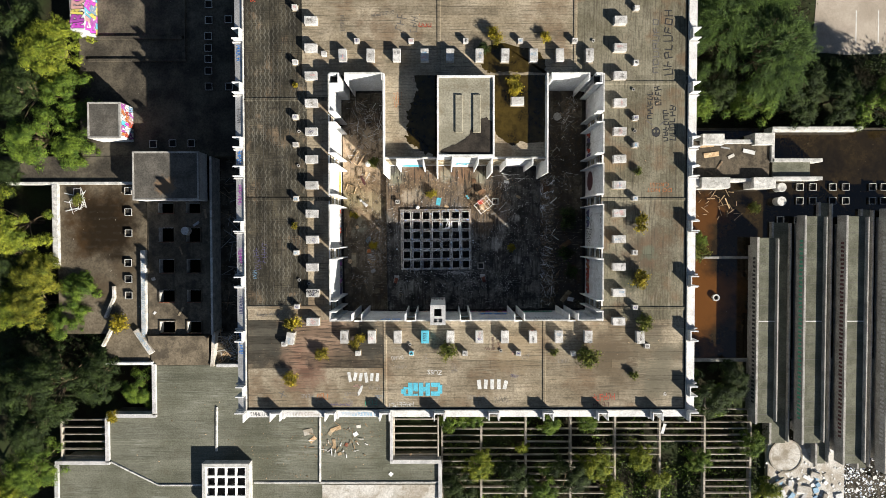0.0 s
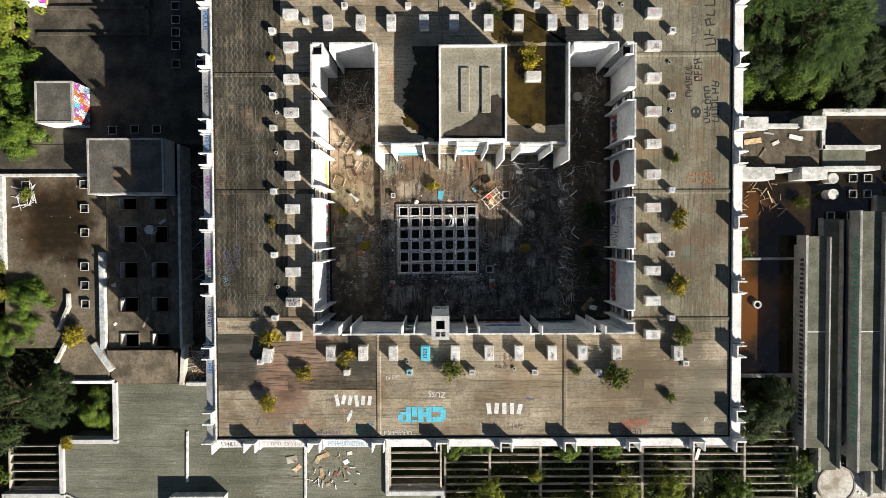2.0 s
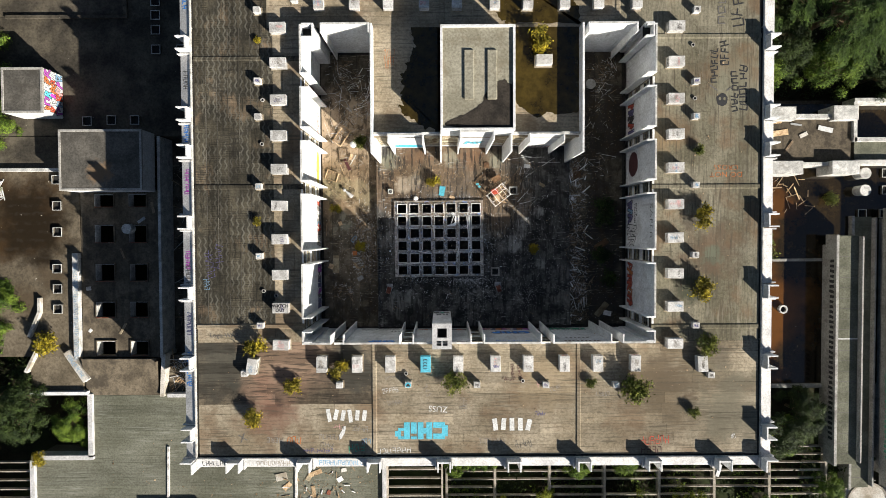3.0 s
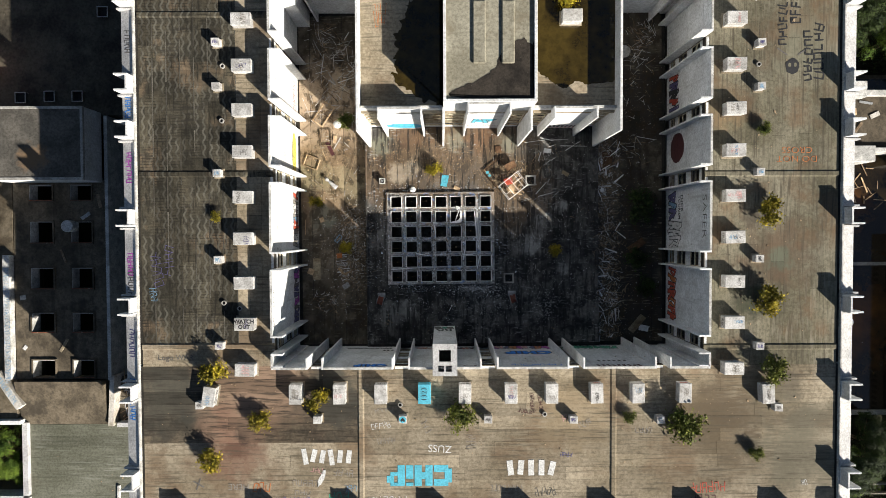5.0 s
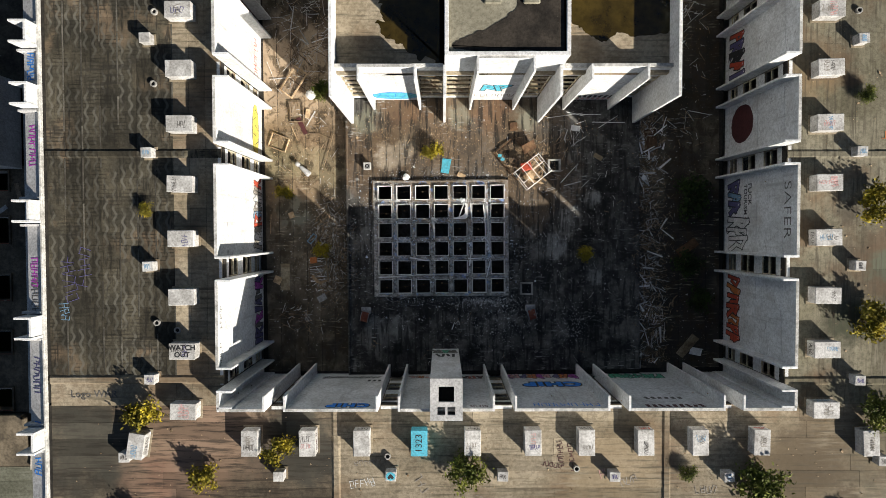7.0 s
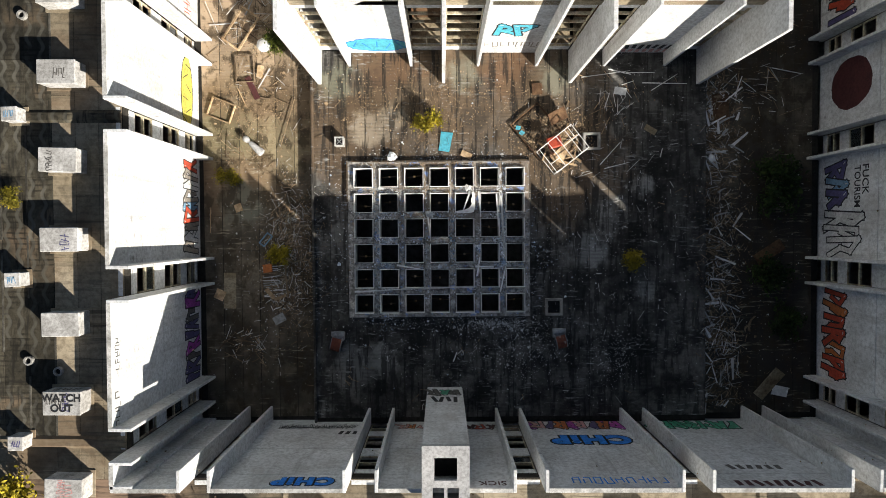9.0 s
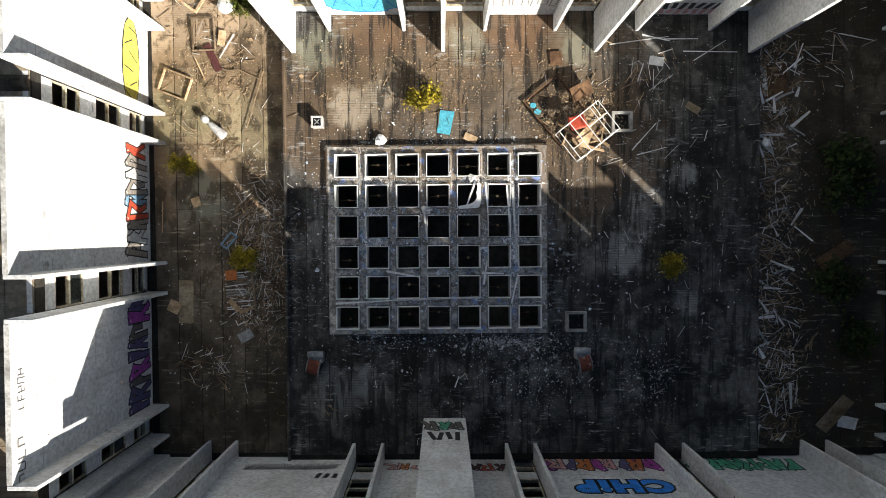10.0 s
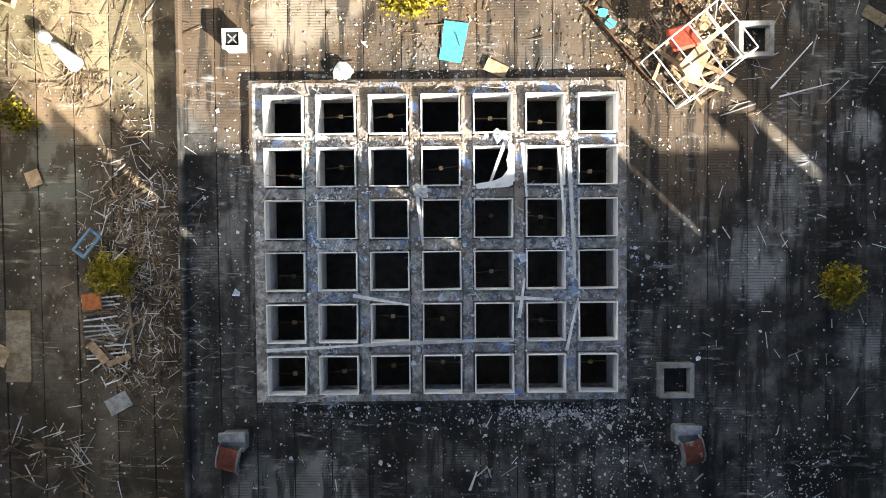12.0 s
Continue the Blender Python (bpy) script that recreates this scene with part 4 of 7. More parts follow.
wall_bent = thin_wall("wall_bent", "short slanting wall sprayed with blue tags", [(-39.0, -11.9), (-37.2, -14.6)], ZL + 0.5, 0.7)
bars(wall_bent, 2.8, 0.5, 11, "sky", pose(-38.1, -13.25, ZL + 0.504, 0, 0, -56), "pale blue unreadable tags", 4, 0.5, 0.19)
thin_wall("wall_garden_north", "broken white garden wall, leaning and weathered", [(-41.9, -6.2), (-41.9, -7.6), (-43.0, -10.1)], ZL + 0.4)
thin_wall("wall_garden_south", "broken white garden wall with a bend", [(-42.0, -10.1), (-42.1, -11.3), (-43.4, -13.8)], ZL + 0.4)
terrace = low_roof("roof_terrace", "weedy concrete terrace beside the broken wall", -43.2, -15.9, -37.7, -12.3, ZL - 0.1, "wetroof")
curb(terrace, -43.2, -16.3, -37.2, -15.95, ZL - 1, ZL + 0.3, "white")
slab("wall_stub", "broken white end wall beside the rubble", Form().add([(-29.75, -16.6, GROUND), (-29.3, -16.6, GROUND), (-28.9, -12.0, GROUND), (-29.3, -12.0, GROUND), (-29.75, -16.6, -2.4), (-29.3, -16.6, -2.4), (-28.9, -12.0, -2.0), (-29.3, -12.0, -2.0)], [(0, 3, 2, 1), (4, 5, 6, 7), (0, 1, 5, 4), (1, 2, 6, 5), (2, 3, 7, 6), (3, 0, 4, 7)]), "pale", "wall")

# the mossy roof in the south-west
ZS = -2.8
moss = Form()
moss.box(-37.0, -23.0, GROUND, -22.4, -16.55, ZS).box(-43.2, -29.1, GROUND, -6.2, -23.0, ZS).box(-49.9, -70, GROUND, -0.1, -29.1, ZS)
low_sw = slab("roof_mossy", "mossy grey-green felt roof with white edges", moss, "green")
for x0, y0, x1, y1 in ((-37.4, -23.0, -36.9, -16.3), (-43.4, -23.3, -36.9, -22.8), (-43.6, -29.2, -43.1, -23.3), (-50.2, -29.5, -43.1, -29.0),
                       (-50.3, -60, -49.8, -29.5), (-6.5, -29.0, -6.1, -23.4), (-6.5, -29.4, 0.2, -28.9), (-0.2, -60, 0.3, -29.4),
                       (-29.0, -16.7, -24.5, -16.3)):
    curb(low_sw, x0, y0, x1, y1, ZS - 1, ZS + 0.35, "ledge", "white concrete roof edge")


def ridge(owner, a, b, z, material, wide=0.22, high=0.12):
    """A raised felt joint."""
    a, b = Vector((*a, z)), Vector((*b, z))
    d = (b - a).normalized()
    s = Vector((-d.y, d.x, 0))
    prof = [(-wide, 0), (-wide * 0.55, high), (wide * 0.55, high), (wide, 0)]
    v = [p + s * o + Vector((0, 0, h)) for p in (a, b) for o, h in prof]
    return part("felt_joint", Form().add(v, [(0, 1, 5, 4), (1, 2, 6, 5), (2, 3, 7, 6), (0, 3, 2, 1), (4, 5, 6, 7)]), material, owner)


for a, b in (((-43.0, -29.2), (-36.8, -32.3)), ((-36.8, -32.3), (-31.2, -32.3)), ((-29.1, -22.0), (-29.2, -27.8)), ((-15.65, -23.4), (-15.7, -32.0)),
             ((-24.3, -32.0), (-0.2, -32.0))):
    ridge(low_sw, a, b, ZS + 0.02, "rim", 0.16, 0.14)
slab("roof_painted", "low roof with a large faded pink mural", Form().box(-15.4, -60, ZS, -0.3, -32.3, ZS + 0.05), "pale", "roof")

# raised four by four skylight
box4 = root("roof_lantern", pose(-27.6, -32.05, ZS), "raised roof lantern of square openings in pale frame", "roof lantern")
part("curb", square_ring(3.05, 2.6, 0, 1.25), "rim", box4, "weathered pale lantern curb")
for i in range(5):
    o = -2.6 + i * 1.3
    bar = part("lantern_bar", Form().block(o - 0.12, -2.6, 0.9, o + 0.12, 2.6, 1.22, 0.01), "frame", box4)
    for k in range(4):
        part("lantern_bar", Form().block(-2.6 + k * 1.3 + 0.12, o - 0.12, 0.9, -2.6 + (k + 1) * 1.3 - 0.12, o + 0.12, 1.22, 0.01), "frame", box4)
part("lantern_pit", Form().box(-2.6, -2.6, 0.02, 2.6, 2.6, 0.06), "dark", box4)

# sheds on the low roofs
def shed(m, w, d, h, side, label):
    s = root("roof_shed", m, label, "roof shed", "sheds on the low roofs")
    part("wall", Form().block(-w / 2, -d / 2, 0, w / 2, d / 2, h - 0.25, 0.02), side, s)
    part("roof", Form().box(-w / 2 + 0.2, -d / 2 + 0.2, h - 0.25, w / 2 - 0.2, d / 2 - 0.2, h - 0.06), "shedroof", s, "grey felt shed roof")
    part("coping", square_edge(w / 2, d / 2, 0.2, h - 0.26, h), "grey", s)
    return s


def square_edge(hw, hd, t, z0, z1):
    f = Form()
    f.block(-hw - 0.02, -hd - 0.02, z0, hw + 0.02, -hd + t, z1, 0.015).block(-hw - 0.02, hd - t, z0, hw + 0.02, hd + 0.02, z1, 0.015)
    return f.block(-hw - 0.02, -hd + t, z0, -hw + t, hd - t, z1, 0.015).block(hw - t, -hd + t, z0, hw + 0.02, hd - t, z1, 0.015)


small_shed = shed(pose(-41.2, 14.6, ZL), 4.0, 4.4, 3.1, "white", "small roof shed with a brightly painted side")
big_shed = shed(pose(-33.9, 7.8, ZL), 8.2, 6.0, 2.7, "white", "wide low roof shed with pale tags")
bars(big_shed, 4.6, 1.0, 6, "chalk", pose(4.125, 0.3, 1.95, 90, 0, 90), "white unreadable tag", 12)

# small square roof lights on curbs
def make_rooflight(m, label="small square roof light, glass gone"):
    r = root("roof_light", m, label, "roof light", "roof lights on the low roofs")
    part("curb", square_ring(0.46, 0.40, 0, 0.24), "black", r)
    part("rim", square_ring(0.47, 0.405, 0.24, 0.28), "rim", r)
    part("pit", Form().box(-0.395, -0.395, 0.0, 0.395, 0.395, 0.03), "dark", r)
    return r


spots_w = [(-29.3, 29.8), (-29.3, 27.8), (-26.8, 27.9), (-29.4, 25.8), (-29.4, 24.3), (-29.4, 22.9), (-29.4, 21.4), (-29.4, 19.4), (-26.8, 19.4),
           (-36.6, 12.1), (-34.1, 12.2), (-31.7, 12.2), (-46.4, 6.0), (-39.9, 6.1), (-39.9, 3.4), (-39.9, 0.7), (-40.0, -3.1), (-40.0, -5.2), (-40.0, -7.3)]
light0 = make_rooflight(pose(*spots_w[0], ZL))
for x, y in spots_w[1:]:
    copy_thing(light0, pose(x, y, ZL))

# ---------- east: flooded roof, stair tower walls, folded roofs ----------
ZR, ZW = -3.6, -5.0
low_east = slab("roof_flooded", "flooded low roof under brown water", Form().box(29.5, -16.3, GROUND, 75, 14.6, ZW - 0.06), "black")
slab("water", "still shallow brown water with floating leaves", Form().box(29.7, -16.1, ZW - 0.06, 74, 14.2, ZW), "water", "water")
curb(low_east, 29.6, -2.8, 43.0, -2.5, ZW - 0.12, ZW + 0.14, "grey", "low concrete divider in the water")
curb(low_east, 29.6, -16.6, 44.0, -16.2, ZW - 0.6, ZW + 0.25, "grey")
stair = slab("roof_stair", "small mossy roof between white stair walls", Form().box(31.0, 7.7, ZW, 43.0, 12.6, ZR + 0.3), "lowfelt")
for i, (x0, y0, x1, y1, h) in enumerate(((33.9, 12.0, 36.7, 13.4, 1.2), (40.6, 12.0, 43.2, 13.5, 1.2), (33.8, 6.4, 37.5, 7.8, 1.2), (40.5, 6.4, 43.4, 7.8, 1.2),
                                         (36.7, 12.2, 40.6, 12.7, 0.9), (37.5, 7.3, 40.5, 7.7, 0.7), (31.5, 6.6, 33.8, 7.7, 0.8))):
    slab("wall_stair_%d" % (i + 1), "weathered white block of the stair wall", Form().block(x0, y0, ZW, x1, y1, ZR + h, 0.03), "rim", "wall")
for i, (x0, y0, x1, y1) in enumerate(((43.2, 14.0, 55.0, 14.4), (43.2, 9.85, 49.8, 10.3), (43.4, 7.5, 49.8, 7.95), (43.1, 9.85, 43.5, 14.0))):
    slab("wall_bay_%d" % (i + 1), "thin white wall standing in the water", Form().block(x0, y0, ZW, x1, y1, ZR + 0.6, 0.02), "rim", "wall")
slab("roof_bay", "dark roof between the thin white walls", Form().box(43.5, 7.95, ZW, 48.4, 9.85, ZR + 0.15), "tray")
for y in (6.6, 4.8):
    flue = root("vent_cowl", pose(44.95, y, ZW), "round white ventilator cowl standing in water", "ventilator", "round ventilators")
    part("drum", Form().ring(0.3, 0.55, 0, 1.2, 24), "rim", flue)
    part("lid", Form().ring(0.02, 0.6, 1.2, 1.3, 24), "rim", flue)
manhole = root("drain_pipe", pose(36.9, -8.0, ZW - 0.1), "round concrete pipe end standing in the water", "pipe")
part("pipe_ring", Form().ring(0.3, 0.46, 0, 0.5, 24), "rim", manhole)
part("pipe_mouth", Form().prism([(0.3 * math.cos(i * 0.45), 0.3 * math.sin(i * 0.45)) for i in range(14)], 0, 0.25), "dark", manhole)
for x, y in [(x, y) for y in (6.6, 4.8) for x in (47.1, 48.8, 51.4, 53.1, 56.6, 58.1)] + [(44.6, 2.3), (46.9, 2.3)]:
    copy_thing(light0, pose(x * 1.018, y * 1.018, ZW))


def tray(x0, x1, y0, y1, z, label, tags=True, seed=0):
    """A folded roof plate: a long slab between two upstands."""
    t = root("folded_roof", pose((x0 + x1) / 2, (y0 + y1) / 2, z), label, "roof plate", "long folded roof plates")
    w, d = (x1 - x0) / 2, (y1 - y0) / 2
    part("slab", Form().block(-w, -d, -0.6, w - 0.5, d, -0.2, 0.03), "tray", t)
    left = part("upstand", Form().block(-w - 0.32, -d - 0.1, -1.7, -w, d + 0.1, 0.05, 0.03), "grey", t, "grey upstand sprayed with tags")
    part("upstand", Form().block(w - 0.5, -d + 0.3, -1.7, w - 0.3, d - 0.1, 0.35, 0.03), "grey", t)
    part("support", Form().box(-w - 0.1, -d + 1, ZW - z - 0.3, -w + 0.3, d - 1, -1.7), "grey", t)
    n = int(d * 2 / 1.1)
    for i in range(n):
        y = -d + (i + 1) * 2 * d / (n + 1)
        part("joint", Form().box(-w, y - 0.02, -0.2, w - 0.5, y + 0.02, -0.188), "grime", t)
    if seed < 4:
        part("joint", Form().box(-w, -10.94 - (y0 + y1) / 2, -0.2, w - 0.5, -10.82 - (y0 + y1) / 2, -0.182), "chalk", t, "white sealed joint")
    if tags:
        bars(left, 2 * d * 0.8, 0.75, int(d * 3), ("mint", "ink", "ledge", "maroon")[seed % 4], pose(-w - 0.325, 0, -0.6, 90, 0, -90), "row of unreadable tags", seed)
    return t


tray(41.4, 44.1, -24.2, 0.0, -2.5, "long grey-green folded roof plate with tags", True, 1)
tray(47.5, 50.3, -26.9, 2.8, -2.5, "longer grey-green folded roof plate with tags", True, 0)
tray(52.9, 55.7, -29.6, 2.8, -2.5, "narrow folded roof plate in half shade", True, 3)
tray(58.4, 61.2, -30.8, 3.7, -2.5, "wide folded roof plate with painted edge", True, 2)
tray(44.4, 46.9, -27.6, 2.0, -4.5, "lower folded roof plate in deep shade", False, 4)
tray(50.6, 52.3, -30.4, 4.6, -4.5, "lower narrow roof plate in deep shade", False, 5)
tray(56.2, 57.8, -31.0, 3.7, -4.5, "lower folded roof plate at the far edge", False, 6)
slab("roof_ruin", "pale rubble-covered slab with traces of blue paint", Form().block(44.5, -45, GROUND, 55.0, -27.9, -5.5, 0.05), "pale", "ground")
slab("parking", "pale cracked parking ground with white lines", Form().prism([(50.0, 25.0), (54.5, 24.6), (140, 26.0), (140, 90), (54.0, 90), (50.5, 29.5)], GROUND, GROUND + 0.04), "asphalt", "ground")
lot = bpy.data.objects["parking"]
for x in (56.0, 59.0):
    part("line", Form().box(x, 26.2, GROUND + 0.04, x + 0.12, 30.5, GROUND + 0.045), "chalk", lot)

# ---------- south: louvred pergola ----------
ZP = -4.4
pergola = root("pergola", pose(0, 0, 0), "long concrete pergola of thin louvre beams", "pergola", "", "structure")
BEAMS = (0.3, 5.55, 11.5, 17.5, 23.45, 29.45, 35.45, 41.6)
for x in BEAMS:
    beam = part("beam", Form().block(x - 0.14, -60, ZP - 0.75, x + 0.14, -21.2, ZP - 0.02, 0.02), "slat", pergola)
    for y in (-22.0, -34.0):
        part("column", Form().block(x - 0.15, y - 0.15, GROUND, x + 0.15, y + 0.15, ZP - 0.75, 0.02), "slat", beam)
skip = random.Random(4)
louvre = Form().block(-0.5, -0.06, -0.42, 0.5, 0.06, 0.0, 0.01).mesh("louvre", "slat")
for i in range(15):
    y = -22.91 - i * 0.872
    for a, b in zip(BEAMS, BEAMS[1:]):
        if skip.random() < 0.07 or (a == BEAMS[4] and i > 8) or (a == BEAMS[5] and i > 5):
            continue
        m = pose((a + b) / 2, y, ZP + skip.uniform(-0.02, 0.02), 0, 0, skip.uniform(-0.3, 0.3)) @ Matrix.Diagonal((b - a - 0.3, 1, 1, 1))
        part("louvre", louvre, "slat", pergola, m=m)
for name, x0, x1, y0, y1 in (("pergola_west", -49.6, -43.5, -29.0, -23.4), ("pergola_court", -6.1, -0.1, -28.9, -23.4)):
    frame_p = root(name, pose(0, 0, 0), "small louvred light well in the mossy roof", "pergola", "", "structure")
    part("rim_beam", Form().block(x0, y0, ZS - 0.6, x0 + 0.2, y1, ZS, 0.02).block(x1 - 0.2, y0, ZS - 0.6, x1, y1, ZS, 0.02), "slat", frame_p)
    for i in range(6):
        y = y0 + 0.5 + i * (y1 - y0 - 0.6) / 5.2
        part("louvre", louvre, "slat", frame_p, m=pose((x0 + x1) / 2, y, ZS - 0.05) @ Matrix.Diagonal((x1 - x0 - 0.4, 1, 1, 1)))


# ---------- painted wall and rubble at the far corners ----------
mural = slab("wall_mural", "low wall with a bright pink and yellow mural", Form().block(-45.4, 25.6, GROUND, -43.6, 33.0, 0.4, 0.03), "white", "wall")
ruin = random.Random(19)
disc = root("concrete_disc", pose(46.9, -29.6, -5.5), "round tan concrete disc among the rubble", "slab")
part("plate", Form().ring(0.01, 2.1, 0, 0.14, 28), "pale", disc)
part("rim", Form().ring(2.1, 2.3, 0, 0.2, 28), "slat", disc)
for i in range(46):
    x, y = ruin.uniform(44.9, 54.6), ruin.uniform(-40, -28.4)
    if math.hypot(x - 46.9, y + 29.6) < 2.6:
        continue
    w, d = ruin.uniform(0.4, 1.9), ruin.uniform(0.3, 1.1)
    ob = part("rubble_slab", Form().block(-w / 2, -d / 2, 0, w / 2, d / 2, ruin.uniform(0.1, 0.35), 0.03), ruin.choice(("paper", "paper", "ledge", "ledge", "pale", "sky", "slat")), m=pose(x, y, -5.52, ruin.uniform(-5, 5), ruin.uniform(-5, 5), ruin.uniform(0, 180)))
    tagged(ob, "broken white or bluish slab on the ruin", "rubble slab", "rubble slabs on the ruin")

drum = root("white_drum", pose(-32.4, 1.0, ZL), "dirty white drum standing on the pierced roof", "drum")
part("drum_shell", Form().ring(0.42, 0.5, 0, 0.9, 24), "rim", drum)
part("drum_top", Form().ring(0.01, 0.44, 0.8, 0.86, 24), "vent", drum)
for x, y, w, d, turn, tone in ((-31.3, 1.9, 0.9, 0.3, 35, "zinc"), (-33.3, -1.6, 0.2, 1.2, 20, "bark"), (-36.9, -5.2, 0.5, 0.4, 10, "pale"), (-33.4, -9.4, 1.3, 0.25, 60, "plywood"), (-30.1, 3.2, 0.3, 1.2, 12, "bark"), (-36.8, -9.6, 0.4, 0.3, 50, "paper")):
    ob = part("board", Form().block(-w / 2, -d / 2, 0, w / 2, d / 2, 0.05, 0.01), tone, m=pose(x, y, ZL + 0.005, 0, 0, turn))
    tagged(ob, "loose board lying on the pierced low roof", "board", "boards on the low roofs")


# ---------- roof vents ----------
def make_vent(m, w, d, h, label, tone="vent"):
    v = root("roof_vent", m, label, "roof vent")
    part("shaft", Form().block(-w / 2, -d / 2, 0, w / 2, d / 2, h - 0.07, 0.02), tone, v)
    part("cap", Form().block(-w / 2 - 0.015, -d / 2 - 0.015, h - 0.07, w / 2 + 0.015, d / 2 + 0.015, h, 0.02), tone, v)
    part("flashing", Form().block(-w / 2 - 0.1, -d / 2 - 0.1, 0.0, w / 2 + 0.1, d / 2 + 0.1, 0.035, 0.01), "tan", v, "felt flashing")
    return v


big_vent = make_vent(pose(-10.6, -10.97, ROOF + 0.02), 0.85, 1.36, 0.70, "whitewashed concrete roof vent with scrawled tags")
tagged(big_vent, group="large roof vents")
VX = [-7.52, -4.63, -1.55, 1.27, 4.5, 7.35, 10.5, 13.4, 16.68]
VY = [18.05, 15.05, 11.9, 8.85, 5.97, 2.82, -0.06, -3.15, -6.03, -9.25]
big = [big_vent]
for x in VX:
    if x == -1.55:
        continue
    big.append(copy_thing(big_vent, pose(x, -10.97, ROOF + 0.02, 0, 0, rng.uniform(-1.5, 1.5))))
for x in [-10.6] + VX:
    big.append(copy_thing(big_vent, pose(x, 20.28, ROOF + 0.02, 0, 0, rng.uniform(-1.5, 1.5))))
for y in VY + [21.1, 24.1]:
    big.append(copy_thing(big_vent, pose(-14.1, y, ROOF + 0.02, 0, 0, 90 + rng.uniform(-1.5, 1.5))))
    big.append(copy_thing(big_vent, pose(20.08, y, ROOF + 0.02, 0, 0, 90 + rng.uniform(-1.5, 1.5))))
big.append(copy_thing(big_vent, pose(22.5, -11.03, ROOF + 0.02, 0, 0, 3)))
big.append(copy_thing(big_vent, pose(-16.65, -11.1, ROOF + 0.02, 0, 0, -9)))
big.append(copy_thing(big_vent, pose(8.75, 15.25, ROOF - 0.02, 0, 0, 90)))
blue_vent = make_vent(pose(-1.57, -10.97, ROOF + 0.02), 0.85, 1.36, 0.70, "bright blue painted roof vent with black numerals", "cyan")
tagged(blue_vent, group="large roof vents")
word(blue_vent, "1323", 0.5, "ink", pose(0, 0, 0.705, 0, 0, 90), "black painted numerals")

tag_pen = random.Random(11)
for v in big:
    for _ in range(tag_pen.choice((0, 1, 1, 2, 2))):
        bars(v, tag_pen.uniform(0.5, 0.75), tag_pen.uniform(0.2, 0.45), tag_pen.randint(3, 6), tag_pen.choice(("grime", "grime", "faded", "faded", "pink", "sky", "violet")),
             pose(tag_pen.uniform(-0.08, 0.08), tag_pen.uniform(-0.3, 0.3), 0.701, 0, 0, tag_pen.choice((0, 90, -90, 180))), "unreadable scrawl", tag_pen.randint(0, 999), 0.9, 0.1)
    if tag_pen.random() < 0.5:
        bars(v, 0.9, 0.35, 5, tag_pen.choice(("ink", "grime", "maroon", "sky")), pose(0.43, 0, 0.36, 90, 0, 90), "", tag_pen.randint(0, 999), 0.9, 0.1)
    if tag_pen.random() < 0.4:
        bars(v, 0.6, 0.3, 4, tag_pen.choice(("ink", "grime", "red")), pose(0, 0.682, 0.36, 90, 0, 180), "", tag_pen.randint(0, 999), 0.9, 0.1)
warning = [v for v in big if abs(v.location.x + 14.1) < 0.1 and abs(v.location.y + 6.03) < 0.1][0]
word(warning, "WATCH\nOUT", 0.38, "ink", pose(0, 0, 0.706, 0, 0, -90), "black capitals, a warning", 0.012)

small_vent = make_vent(pose(-9.1, -12.8, ROOF + 0.02), 0.55, 0.5, 0.56, "small square whitewashed roof vent")
tagged(small_vent, group="small roof vents")
small = [small_vent]
for x, y in [(-3.1, -12.8), (2.9, -12.83), (8.9, -12.86), (15.03, -12.9), (23.3, -12.05), (-15.92, 19.6), (-15.92, 13.55), (-15.92, 10.5), (-15.92, 4.5), (-15.92, -1.53),
             (-15.92, -7.56), (-12.7, 20.5), (21.87, 19.5), (21.87, 13.4), (21.87, 10.4), (21.87, 4.48), (21.87, -1.57), (21.95, -7.7), (-9.05, 21.92), (-3.05, 21.9),
             (3.0, 21.9), (9.06, 21.9), (15.06, 21.9), (-15.9, 25.6), (21.9, 25.5), (-17.35, -11.75)]:
    small.append(copy_thing(small_vent, pose(x, y, ROOF + 0.02, 0, 0, rng.uniform(-3, 3))))
for v in small:
    if tag_pen.random() < 0.6:
        bars(v, 0.34, 0.26, 4, tag_pen.choice(("ink", "grime", "sky", "pink", "violet")), pose(0, 0, 0.563, 0, 0, tag_pen.choice((0, 90, 180))), "", tag_pen.randint(0, 999), 0.9, 0.1)

# round drain outlets
for x, y in ((-3.3, -11.9), (6.95, -12.6), (-15.7, 8.2), (-15.6, 12.0), (-15.7, -4.6), (21.9, 12.0), (21.7, 16.6), (-14.6, -5.0), (17.2, 22.0)):
    drain = root("roof_drain", pose(x, y, ROOF + 0.02), "round roof drain with a dark mouth", "drain", "round roof drains")
    part("collar", Form().ring(0.11, 0.17, 0, 0.14, 16), "grey", drain)
    part("mouth", Form().ring(0.005, 0.11, 0, 0.05, 16), "dark", drain)

# ---------- chimney shaft on the court's south wall ----------
shaft = root("chimney_shaft", pose(-0.12, -9.48, 0), "tall white ventilation shaft with square openings on top", "chimney")
W2, DEEP, TOP = 0.84, 2.2, 8.9
part("wall", Form().block(-W2, DEEP - 0.14, FLOOR - 0.1, W2, DEEP, TOP - 0.18, 0.02), "white", shaft, "streaked white shaft face with tags")
part("wall", Form().block(-W2, 0, FLOOR - 0.1, -W2 + 0.14, DEEP - 0.14, TOP - 0.18, 0.02), "white", shaft)
part("wall", Form().block(W2 - 0.14, 0, FLOOR - 0.1, W2, DEEP - 0.14, TOP - 0.18, 0.02), "white", shaft)
part("wall", Form().block(-W2 + 0.14, 0, FLOOR - 0.1, W2 - 0.14, 0.14, TOP - 0.18, 0.02), "white", shaft)
lid = Form()
